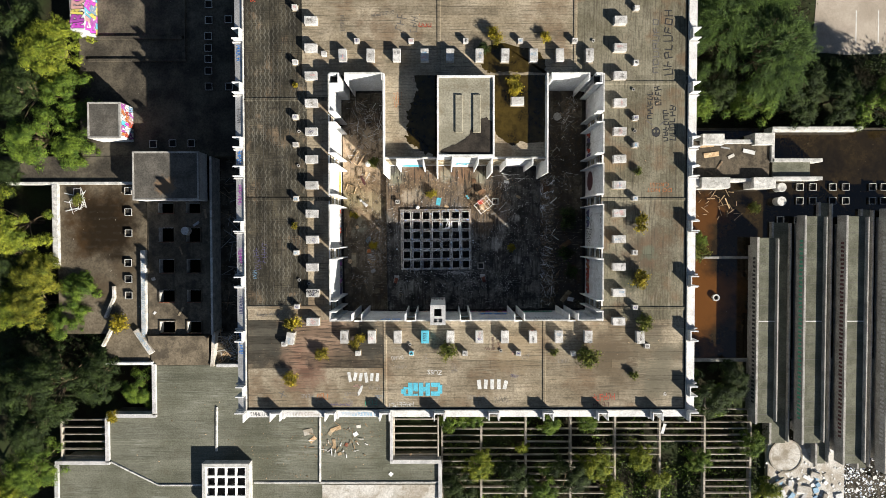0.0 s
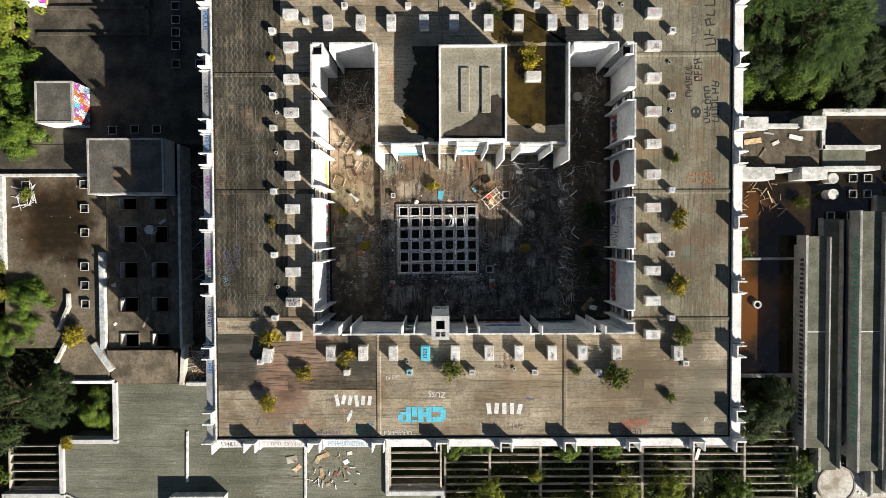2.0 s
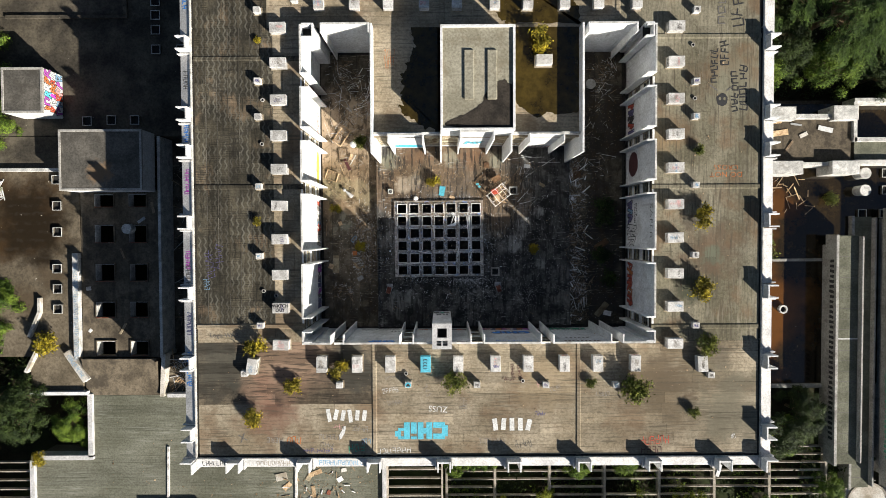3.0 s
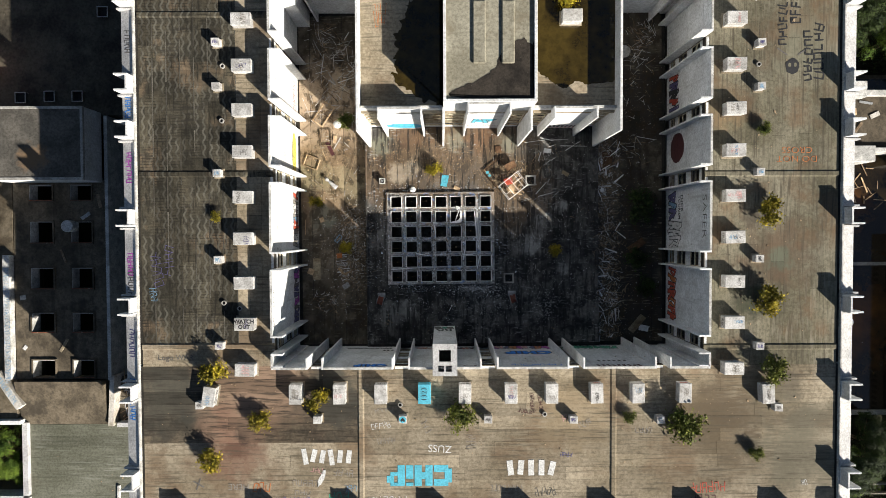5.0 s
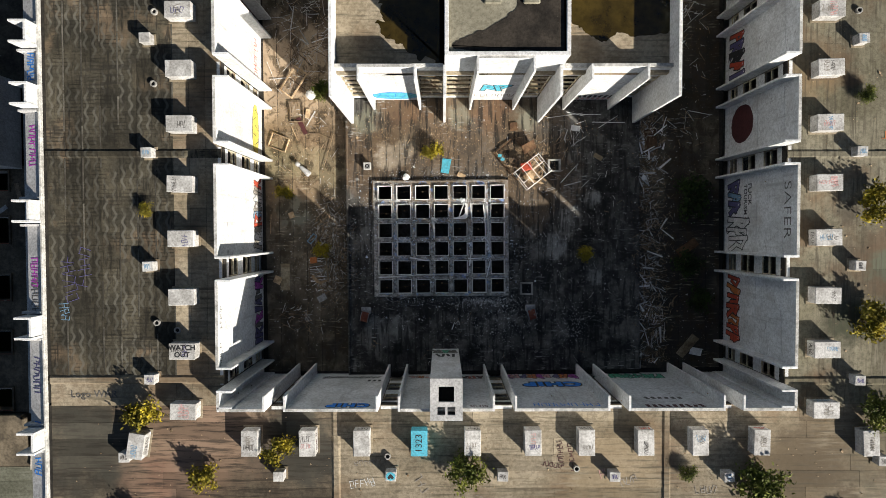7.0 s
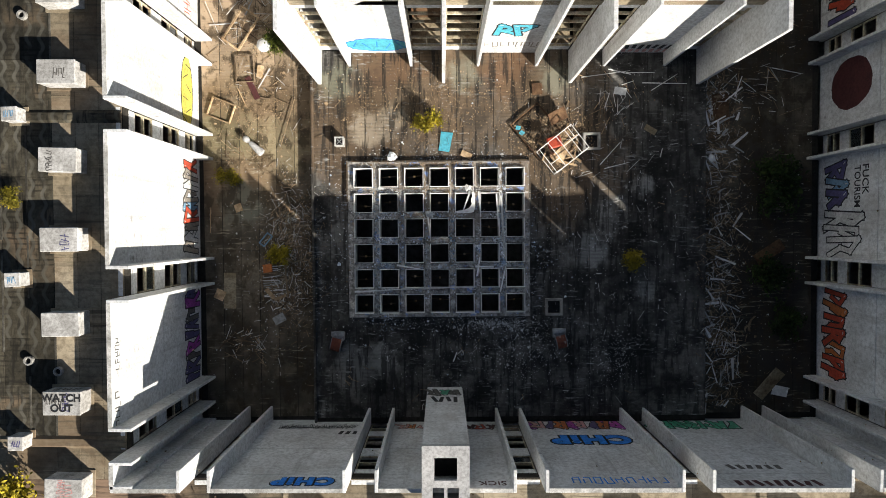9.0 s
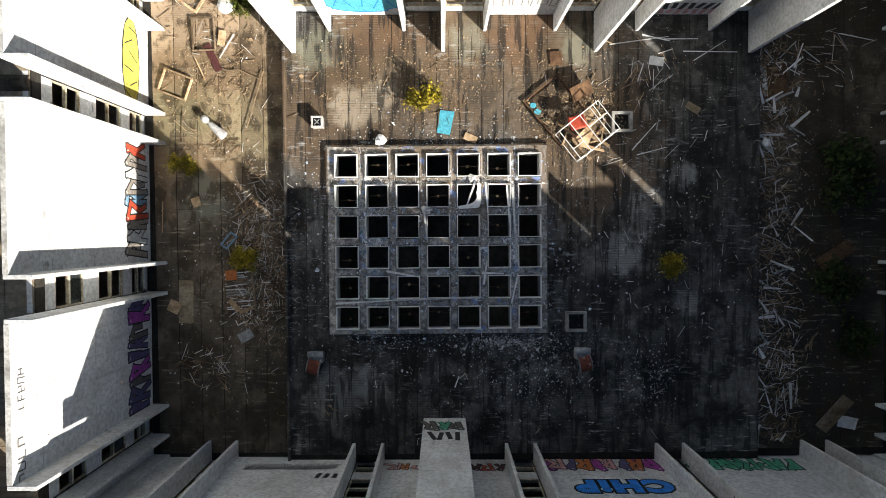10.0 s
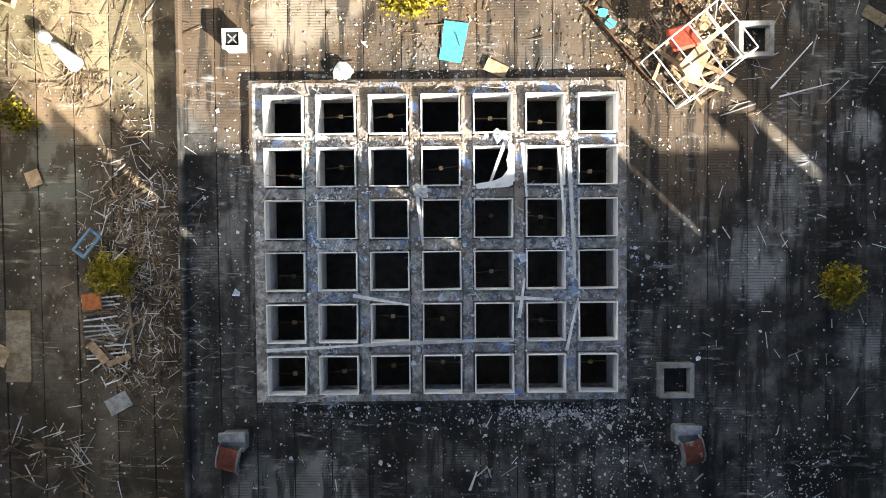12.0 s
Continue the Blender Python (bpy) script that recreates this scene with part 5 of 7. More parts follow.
for x0, y0, x1, y1 in ((-W2, 0, W2, 0.3), (-W2, 0.72, W2, 0.98), (-W2, 1.78, W2, DEEP), (-W2, 0.3, -0.46, 0.72), (-0.06, 0.3, 0.06, 0.72), (0.46, 0.3, W2, 0.72),
                       (-W2, 0.98, -0.4, 1.78), (0.4, 0.98, W2, 1.78)):
    lid.box(x0, y0, TOP - 0.18, x1, y1, TOP)
part("cover_slab", lid, "ledge", shaft, "cream cover slab with three square openings")
part("pit", Form().box(-W2 + 0.14, 0.14, TOP - 1.6, W2 - 0.14, DEEP - 0.14, TOP - 1.5), "dark", shaft)


# ---------- painted words and tags ----------
def on_wall(s, z, lift=0.005):
    return pose(s, lift, FLOOR + 0.883 * z, 90, 0, 180)


def flat(x, y, turn=180, z=ROOF + 0.027):
    return pose(x, y, z, 0, 0, turn)


def outlined(parent, text, size, fill, edge, m, label, squash=1.0, bold=0.03, grow=0.03):
    plate = word(parent, text, size, edge, m, label, bold + grow * size, squash, 1.18)
    word(plate, text, size, fill, pose(0, 0, 0.007), "", bold, 1.0, 1.18)
    return plate


def patches(parent, m, w, h, tones, count, seed, label):
    """A painted piece: angular bent strokes that lock into one another, each with a dark outline."""
    r = random.Random(seed)
    step = w / count
    for i in range(count):
        x, base = -w / 2 + (i + 0.5) * step, 0.004 * (i % 4)
        ends = [(x + step * r.uniform(-0.45, 0.0), -h * r.uniform(0.38, 0.5)), (x + step * r.uniform(-0.5, 0.1), h * r.uniform(0.36, 0.5)),
                (x + step * r.uniform(0.2, 0.8), h * r.uniform(0.1, 0.42)), (x + step * r.uniform(-0.1, 0.35), -h * r.uniform(0.0, 0.15)),
                (x + step * r.uniform(0.3, 0.85), -h * r.uniform(0.32, 0.5))]
        if r.random() < 0.35:
            ends = ends[:4]
        wide = min(step * 0.42, h * 0.22) * r.uniform(0.8, 1.15)
        edge, fill = Form(), Form()
        for k, ((ax, ay), (bx, by)) in enumerate(zip(ends, ends[1:])):
            long, turn = math.hypot(bx - ax, by - ay) / 2, math.degrees(math.atan2(by - ay, bx - ax))
            at = pose((ax + bx) / 2, (ay + by) / 2, 0.0004 * k, 0, 0, turn)
            edge.box(-long - wide * 0.68, -wide * 0.68, base, long + wide * 0.68, wide * 0.68, base + 0.002, at)
            fill.box(-long - wide * 0.45, -wide * 0.45, base + 0.002, long + wide * 0.45, wide * 0.45, base + 0.0045, at)
        shape = part("graffiti", edge, "ink", parent, label, m)
        part("fill", fill, tones[i % len(tones)], shape)
        ax, ay = ends[1]
        part("stroke", Form().box(-wide * 0.3, -0.02, base + 0.006, wide * 0.3, 0.02, base + 0.0075), "chalk", shape, "", pose(ax, ay, 0, 0, 0, r.uniform(0, 180)))


BLOCKS = dict(C=(" ####", "#####", "##   ", "##   ", "#####", " ####"), H=("## ##", "## ##", "#####", "#####", "## ##", "## ##"),
              i=("##", "  ", "##", "##", "##", "##"), P=("#### ", "## ##", "## ##", "#### ", "##   ", "##   "))
reach = -2.35
for glyph in "CHiP":
    rows, block = BLOCKS[glyph], Form()
    for k, row in enumerate(rows):
        for i, mark in enumerate(row):
            if mark == "#":
                block.box(reach + 0.257 * i, 0.75 - 0.25 * (k + 1), 0, reach + 0.257 * (i + 1), 0.75 - 0.25 * k, 0.004)
    part("graffiti", block, "cyan", roof_south, "large cyan block letter", flat(-2.0, -17.0))
    reach += 0.257 * len(rows[0]) + 0.09
bars(roof_south, 3.75, 1.15, 6, "chalk", flat(-8.55, -15.62, 178), "bold white painted name, letter by letter", 4, 0.35)
bars(roof_south, 3.7, 1.15, 5, "chalk", flat(6.0, -16.5, 179), "bold white painted name, letter by letter", 9, 0.3)
word(roof_south, "ZUSS", 0.75, "chalk", flat(-0.5, -15.05, 176), "thin white chalk word")
word(roof_south, "HERE", 0.65, "faded", flat(-14.85, -17.75, 178), "faded chalk word")
word(roof_south, "X", 1.0, "grime", flat(-17.7, -17.6, 20), "faint dark cross")
word(roof_south, "Logo WAR", 0.55, "grime", flat(-19.2, -8.5, 0), "faint black scrawl")
for x, y, w, h, n, tone, turn in ((-4.4, -18.75, 3.1, 0.55, 7, "chalk", 182), (-13.2, -17.8, 1.3, 0.7, 3, "orange", 178), (-10.1, -17.5, 1.9, 0.5, 5, "faded", 178),
                                  (-10.3, -18.2, 1.2, 0.45, 3, "faded", 178), (-7.7, -18.5, 1.5, 0.8, 3, "mint", 190), (-11.1, -18.7, 2.6, 0.4, 8, "violet", 180), (-6.9, -17.9, 1.0, 0.5, 3, "sky", 180),
                                  (18.6, -17.9, 2.6, 0.8, 6, "red", 183), (18.3, -18.8, 1.9, 0.7, 4, "maroon", 180), (7.0, -18.2, 1.5, 0.7, 5, "grime", 182), (-4.6, -12.3, 1.1, 0.3, 4, "faded", 0),
                                  (-4.6, -11.7, 1.2, 0.3, 4, "faded", 0), (-4.7, -13.4, 1.4, 0.5, 5, "chalk", 8), (-4.3, -14.5, 1.3, 0.5, 5, "faded", 4), (6.1, -11.8, 1.4, 0.35, 6, "maroon", 95),
                                  (6.7, -12.0, 1.6, 0.3, 6, "maroon", 100), (5.6, -12.4, 1.2, 0.3, 5, "maroon", 170), (-1.5, -13.4, 1.1, 0.5, 3, "faded", 120), (8.5, -15.5, 0.9, 0.35, 4, "violet", 180),
                                  (9.8, -13.3, 1.0, 0.5, 3, "faded", 20), (8.5, -12.9, 0.6, 0.6, 2, "pink", 20), (-9.3, -16.6, 1.0, 0.4, 3, "pink", 170), (-7.4, -16.8, 1.5, 0.6, 4, "faded", 175),
                                  (1.7, -14.6, 1.0, 0.8, 4, "faded", 90), (4.2, -17.9, 2.4, 0.5, 8, "faded", 180), (25.5, -17.6, 0.4, 0.4, 2, "chalk", 180), (14.0, -13.8, 1.2, 0.5, 4, "faded", 0)):
    bars(roof_south, w, h, n, tone, flat(x, y, turn), "small unreadable scrawl", int(x * 37 + y), 0.9, 0.12)
part("graffiti", Form().prism(blob(0.35, 1.2, 5, 14, 0.25), 0, 0.004), "chalk", roof_south, "short white brush stroke", flat(-8.95, -17.2, -20))
for x, y, w, h, n, tone, turn in ((25.6, 21.8, 7.4, 1.05, 8, "ink", 90), (24.2, 21.4, 6.2, 0.75, 7, "grime", 90)):
    bars(roof_north, w, h, n, tone, flat(x, y, turn), "long black painted tag", int(x * 7), 0.7, 0.19)
for x, y, w, h, n, tone, turn in ((23.6, 14.9, 3.2, 0.7, 6, "ink", 90), (24.5, 15.9, 2.2, 0.85, 4, "ink", 90), (26.15, 12.9, 4.0, 0.75, 6, "ink", 90), (25.4, 12.6, 3.6, 0.65, 6, "ink", 90)):
    bars(roof_east, w, h, n, tone, flat(x, y, turn), "long black painted tag", int(x * 7 + y), 0.7, 0.19)
word(roof_east, "DO NOT\nCROSS", 0.62, "orange", flat(24.7, 5.75), "thin orange capitals, a warning", -0.012, 1.15)
mask = part("graffiti", Form().prism(blob(1.0, 1.1, 3, 16, 0.1), 0, 0.003), "ink", roof_east, "round masked face in black lines", flat(24.3, 11.9, 0))
for x in (-0.2, 0.2):
    part("stroke", Form().prism(blob(0.22, 0.3, 8, 10, 0.1), 0.003, 0.005), "tanny", mask, "", pose(x, 0.08, 0))
part("stroke", Form().box(-1.3, -0.05, 0.0, -0.45, 0.05, 0.003), "grime", mask, "", pose(0, 0.5, 0, 0, 0, -35))
part("stroke", Form().box(0.45, -0.05, 0.0, 1.3, 0.05, 0.003), "grime", mask, "", pose(0, 0.5, 0, 0, 0, 35))
for x, y, w, h, n, tone, turn in ((-4.2, 24.1, 2.0, 1.1, 3, "grime", 80), (-2.7, 23.8, 1.8, 0.9, 3, "grime", 85), (-1.5, 23.8, 1.5, 0.55, 3, "red", 175), (-6.2, 25.0, 2.6, 0.4, 8, "grime", 10),
                                  (-10.7, 24.0, 1.8, 0.5, 6, "grime", 90), (-20.6, 26.6, 0.7, 0.5, 2, "red", 0)):
    bars(roof_north, w, h, n, tone, flat(x, y, turn), "unreadable scrawl", int(x * 11 + y), 0.7, 0.13)
for x, y, w, h, n, tone, turn in ((-20.4, -2.2, 2.6, 0.8, 5, "violet", 95), (-19.6, -1.6, 2.2, 0.7, 4, "violet", 85), (-20.7, -4.0, 1.0, 0.6, 3, "sky", 95)):
    bars(roof_west, w, h, n, tone, flat(x, y, turn), "faint blue scrawl", int(x * 3 + y), 0.9, 0.06)

# on the shed and the wall of the low roofs
for k in range(3):
    patches(small_shed, pose(2.0, 0.05, 0.55 + 0.88 * k, 90, 0, 90), 4.0, 0.95, (("purple", "sky", "red", "pink"), ("red", "chalk", "magenta", "orange"), ("orange", "purple", "cyan", "chalk"))[k], 6, 300 + k, "bright interlocking painted strokes")
    patches(mural, pose(-43.6, 29.2, -2.6 + 1.15 * k, 90, 0, 90), 6.6, 1.25, (("gold", "cyan", "purple", "gold"), ("magenta", "purple", "gold", "sky"), ("magenta", "pink", "cyan", "magenta"))[k], 8, 310 + k, "bright interlocking painted strokes")
patches(mural, pose(-44.5, 29.2, 0.4, 0, 0, 90), 6.6, 1.5, ("magenta", "purple", "gold", "pink"), 8, 320, "bright interlocking painted strokes")

# on the court walls
outlined(wall_south, "CHiP", 0.82, "blue", "ink", on_wall(-5.35, 7.6), "blue block letters with black outline", 1.12, 0.05, 0.06)
bars(wall_south, 3.6, 0.55, 26, "ink", on_wall(-6.1, 0.75), "dense black scrawl along the base", 2, 1.2, 0.19)
bars(wall_south, 3.2, 0.35, 22, "ink", on_wall(-6.3, 0.95, 0.008), "dense black scrawl along the base", 5, 1.2, 0.19)
bars(wall_south, 1.25, 0.5, 4, "ink", on_wall(-4.4, 1.75), "black painted name, letter by letter", 7, 0.2)
patches(wall_south, on_wall(5.9, 0.55), 4.6, 1.1, ("purple", "orange", "violet", "pink"), 9, 30, "colourful painted band at the base")
outlined(wall_south, "CHiP", 1.3, "blue", "ink", on_wall(6.35, 2.75), "big blue block letters with black outline", 1.08, 0.085, 0.06)
bars(wall_south, 3.6, 0.62, 9, "blue", on_wall(6.3, 7.55), "dark blue row of angular letters", 14, 0.2, 0.14)
bars(wall_south, 3.6, 0.6, 9, "chalk", on_wall(6.33, 7.52, 0.003), "white shadow of the angular letters", 14, 0.2, 0.19)
patches(wall_south, on_wall(11.7, 0.6), 4.2, 1.0, ("mint", "mint", "mint"), 8, 50, "green painted lettering at the base")
bars(wall_south, 3.2, 0.5, 9, "maroon", on_wall(12.0, 7.85), "dark red scrawl under the rim", 15, 0.3)
bars(wall_south, 2.2, 0.45, 6, "grime", on_wall(11.9, 6.2), "faint dark scrawl", 16, 0.3)
patches(wall_south, on_wall(-1.6, 0.8), 1.4, 0.6, ("pink", "orange"), 3, 60, "small painted tag")
patches(wall_south, on_wall(1.6, 0.9), 1.4, 0.6, ("maroon", "red"), 3, 63, "small red tag")
word(wall_south, "SICK", 0.5, "maroon", on_wall(1.6, 7.8), "dark red word")
patches(shaft, pose(0, DEEP + 0.004, 2.1, 90, 0, 180), 1.5, 0.9, ("grime", "mint", "grime"), 3, 70, "grey-green tag near the foot")
bars(shaft, 1.25, 0.9, 4, "ink", pose(0, DEEP + 0.004, 3.2, 90, 0, 180), "bold black tag", 6, 0.5)
word(wall_east, "SAFER", 0.9, "grime", on_wall(1.4, 7.35), "thin black capitals", -0.014, 1.3)
word(wall_east, "FUCK", 0.52, "ink", on_wall(2.5, 3.05), "thin black capitals", 0.006)
word(wall_east, "TOURISM", 0.52, "ink", on_wall(2.2, 2.5), "thin black capitals", 0.006, 0.85)
patches(wall_east, on_wall(0.2, 1.5), 1.9, 2.4, ("chalk", "chalk", "chalk"), 3, 80, "black and white line drawing")
patches(wall_east, on_wall(2.4, 1.0), 1.9, 1.4, ("violet", "sky"), 3, 84, "blurred blue and violet tag")
part("graffiti", Form().prism(blob(2.3, 2.6, 4, 40, 0.025), 0, 0.004), "maroon", wall_east, "large dark red painted disc", on_wall(6.85, 1.95))
patches(wall_east, on_wall(-4.6, 1.0), 4.2, 1.5, ("red", "orange", "red"), 7, 90, "red lettering with black outline along the base")
patches(wall_east, on_wall(11.2, 1.1), 3.2, 1.7, ("red", "violet", "ink"), 5, 95, "red and black lettering along the base")
bubble = part("graffiti", Form().prism([(math.cos(i * 0.3142) * 1.75, math.sin(i * 0.3142) * 0.62) for i in range(20)], 0, 0.003), "ink", wall_west,
              "yellow bubble tag with black outline", on_wall(-6.6, 1.1))
part("fill", Form().prism(blob(3.4, 1.12, 40, 36, 0.03), 0.003, 0.006), "gold", bubble)
for k in range(6):
    part("stroke", Form().box(-0.3, -0.022, 0.006, 0.3, 0.022, 0.0075), "ink", bubble, "", pose(-1.25 + 0.5 * k, 0.16 * (-1) ** k, 0, 0, 0, (62, 118, 80)[k % 3]))
patches(wall_west, on_wall(-1.4, 0.8), 4.3, 1.5, ("faded", "chalk", "faded", "red", "sky"), 9, 100, "grey and white lettering with red and blue ends")
patches(wall_west, on_wall(4.6, 0.8), 4.5, 1.5, ("violet", "violet", "grime", "purple"), 9, 110, "dark violet painted band along the base")
bars(wall_west, 1.4, 0.36, 4, "grime", on_wall(6.2, 7.9), "thin black tag under the rim", 31, 0.3, 0.12)
bars(wall_west, 1.2, 0.3, 5, "grime", on_wall(4.2, 7.9), "thin black tag under the rim", 32, 0.3, 0.12)
bars(wall_west, 2.4, 0.7, 6, "red", on_wall(-11.2, 0.9), "thin red tag", 33, 0.3, 0.12)
bubble = part("graffiti", Form().prism(blob(2.9, 1.75, 121, 40, 0.05), 0, 0.003), "blue", wall_block_south, "cyan bubble lettering at the base", on_wall(3.2, 1.3))
part("fill", Form().prism(blob(2.75, 1.6, 121, 40, 0.05), 0.003, 0.006), "cyan", bubble)
for k in range(5):
    part("stroke", Form().box(-0.42, -0.025, 0.006, 0.42, 0.025, 0.0075), "blue", bubble, "", pose(-1.0 + 0.5 * k, 0.1 * (-1) ** k, 0, 0, 0, (70, 112, 85)[k % 3]))
patches(wall_block_south, on_wall(-2.75, 3.45), 1.8, 1.2, ("cyan", "cyan"), 2, 130, "cyan block lettering with black outline")
bars(wall_block_south, 2.5, 0.7, 7, "faded", on_wall(-2.9, 1.4), "pale outlined tag", 34, 0.3, 0.14)
bars(block_roof, 0.9, 1.7, 3, "orange", flat(-4.6, 15.6, 180, ROOF - 0.018), "thin orange scrawl", 41, 0.4, 0.08)
bars(wall_block_south, 2.6, 0.6, 8, "ink", on_wall(-9.1, 1.0), "black angular lettering", 35, 0.2)
bars(wall_block_south, 2.6, 0.5, 8, "pink", on_wall(-9.1, 0.4), "pink angular lettering", 36, 0.2)
# tags on the sloping ledges
for name, tone, s, w, seed in (("wall_outer_west", "magenta", 24.4, 2.2, 1), ("wall_outer_west", "blue", 28.6, 1.5, 2), ("wall_outer_west", "blue", 40.2, 1.8, 12), ("wall_outer_west", "blue", 8.0, 3.0, 3), ("wall_outer_west", "grime", 16.2, 2.4, 4),
                               ("wall_outer_south", "ink", 48.2, 2.2, 5), ("wall_outer_south", "sky", 37.0, 4.0, 6), ("wall_outer_south", "faded", 43.0, 3.0, 7), ("wall_outer_west", "violet", 12.0, 2.0, 8),
                               ("wall_outer_west", "grime", 33.2, 1.6, 9), ("wall_outer_west", "magenta", 17.6, 1.6, 10)):
    owner = bpy.data.objects[name]
    reach = 0.75 if name == "wall_outer_south" else 0.92
    bars(owner, w, 0.56, max(5, int(w * 3.2)), tone, pose(s, reach / 2, 7.408 - 0.16 * reach, -math.degrees(math.atan(0.32)), 0, 0) @ pose(0, 0, 0, 0, 0, 180), "tag sprayed on the ledge", seed, 0.5, 0.19)
heart = [v for v in small if abs(v.location.x + 3.1) < 0.1 and v.location.y < -12][0]
part("graffiti", Form().prism(blob(0.5, 0.46, 2, 16, 0.02), 0, 0.004), "cyan", heart, "pale blue painted top", pose(0, 0, 0.564))
part("graffiti", Form().prism([(0.0, -0.16), (0.17, 0.04), (0.13, 0.14), (0.05, 0.14), (0.0, 0.07), (-0.05, 0.14), (-0.13, 0.14), (-0.17, 0.04)], 0, 0.004), "ink", heart, "black heart", pose(0, 0, 0.569, 0, 0, 180))


# ---------- broken wood, boards and litter in the court ----------
SITE.append(COURT)
chips = random.Random(5)


def stick_mesh(name, length, wide, thick, material, bend=0.0):
    f = Form()
    n = 3
    for i in range(n):
        a, b = -length / 2 + i * length / n, -length / 2 + (i + 1) * length / n
        ya, yb = bend * (1 - (2 * a / length) ** 2), bend * (1 - (2 * b / length) ** 2)
        w0, w1 = wide * (1 - 0.15 * i), wide * (1 - 0.15 * (i + 1))
        f.add([(a, ya - w0 / 2, 0), (b, yb - w1 / 2, 0), (b, yb + w1 / 2, 0), (a, ya + w0 / 2, 0), (a, ya - w0 / 2, thick), (b, yb - w1 / 2, thick), (b, yb + w1 / 2, thick), (a, ya + w0 / 2, thick)],
              [(0, 3, 2, 1), (4, 5, 6, 7), (0, 1, 5, 4), (2, 3, 7, 6)] + ([(3, 0, 4, 7)] if i == 0 else []) + ([(1, 2, 6, 5)] if i == n - 1 else []))
    return f.mesh(name, material)


SLATS = [stick_mesh("plank", 1.0, 0.055, 0.016, t, b) for t, b in (("paper", 0.0), ("bark", 0.03), ("wood", 0.0), ("bark", 0.0), ("zinc", 0.02), ("bark", 0.05))]
DARKS = [stick_mesh("plank", 1.0, 0.055, 0.03, t, b) for t, b in (("bark", 0.06), ("plywood", 0.0), ("bark", 0.0), ("paper", 0.0), ("zinc", 0.0))]


def lay(data, x, y, z, length, turn, width=1.0, tilt=0.0, label="broken slat lying among the litter", group="broken slats"):
    ob = part("plank", data, None, m=pose(x, y, z, 0, tilt, turn) @ Matrix.Diagonal((length, width, 1, 1)))
    return tagged(ob, label, "plank", group)


splinters, pale_splinters = Form(), Form()


def strew(count, x0, x1, y0, y1, z, kinds, lengths, heap=0.08, mean=None, label="broken slat lying among the litter", pale=0.4, wide_=(0.35, 1.4)):
    heaps = [(chips.uniform(x0, x1), chips.uniform(y0, y1), chips.uniform(0, 180)) for _ in range(max(3, count // 7))]
    for i in range(count * 5):
        x, y, way = chips.uniform(x0, x1), chips.uniform(y0, y1), chips.uniform(0, 360)
        if chips.random() < 0.65:
            hx_, hy_, a = chips.choice(heaps)
            x, y, way = min(x1, max(x0, hx_ + chips.gauss(0, 0.5))), min(y1, max(y0, hy_ + chips.gauss(0, 0.5))), a + chips.gauss(0, 35)
        if mean is not None:
            x = min(x1, max(x0, x0 + abs(chips.gauss(0, mean))))
        if i >= count * 0.5:
            m = pose(x, y, z + 0.028 + chips.uniform(0, heap * 0.4), chips.uniform(-8, 8), chips.uniform(-6, 6), way)
            long, wide = chips.uniform(*lengths) * chips.uniform(0.25, 0.8), chips.uniform(0.005, 0.017)
            (pale_splinters if chips.random() < pale else splinters).box(-long / 2, -wide, 0, long / 2, wide, 0.012, m)
            continue
        lay(chips.choice(kinds), x, y, z + 0.022 + chips.uniform(0, heap), chips.uniform(*lengths), way, chips.uniform(*wide_), chips.uniform(-4, 4), label)


strew(130, 12.85, 15.2, -8.6, 8.0, -0.32, [SLATS[0], SLATS[0], SLATS[0], SLATS[4], DARKS[0], DARKS[2]], (0.35, 1.15), 0.15, 0.75, "pale broken slat heaped along the deck edge", 0.3, (0.8, 2.8))
strew(40, 13.0, 17.6, 6.0, 17.6, -0.32, DARKS, (0.5, 1.8), 0.2, None, "dark broken batten in the alley")
strew(14, -11.7, -7.2, 3.4, 12.0, -0.32, [SLATS[2], SLATS[2], SLATS[5], DARKS[0], DARKS[2]], (0.3, 1.4), 0.05, None, "splintered pale batten on the sunlit strip", 0.1)
strew(52, -11.8, -6.9, 9.5, 17.8, -0.32, DARKS + [SLATS[5]], (0.6, 2.2), 0.25, None, "tangled branch or batten heaped in the alley")
strew(56, -8.9, -6.95, -3.6, 1.5, -0.32, [SLATS[0]] + DARKS[:3], (0.3, 1.0), 0.1, None, "broken slat lying among the litter", 0.3)
strew(12, -11.6, -7.4, 6.8, 12.0, -0.32, [SLATS[0], SLATS[2], SLATS[2]], (0.4, 1.3), 0.12, None, "pale splintered lath heaped in the sun", 0.5)
strew(26, 12.95, 14.5, -8.4, -2.0, -0.32, [SLATS[0], SLATS[4]], (0.5, 1.5), 0.1, None, "white lath heaped along the deck edge")
strew(22, -11.6, -7.0, 12.0, 17.6, -0.32, [SLATS[0], SLATS[4], SLATS[1]], (0.6, 1.8), 0.15, None, "grey-white branch or lath in the alley", 0.7)
strew(10, 13.2, 17.6, 8.5, 17.6, -0.32, [SLATS[0], SLATS[4], SLATS[1]], (0.5, 1.6), 0.15, None, "grey-white lath in the dark alley", 0.7)
strew(12, -11.2, -9.4, -6.4, -4.8, -0.32, [DARKS[0], DARKS[2]], (0.4, 1.3), 0.08)
strew(12, 3.8, 7.6, 3.4, 7.2, 0.0, SLATS, (0.3, 1.0), 0.1, None, "splintered slat beside the metal cage")
strew(14, 6.0, 12.0, 1.0, 8.0, 0.0, SLATS[:5], (0.3, 1.3), 0.02)
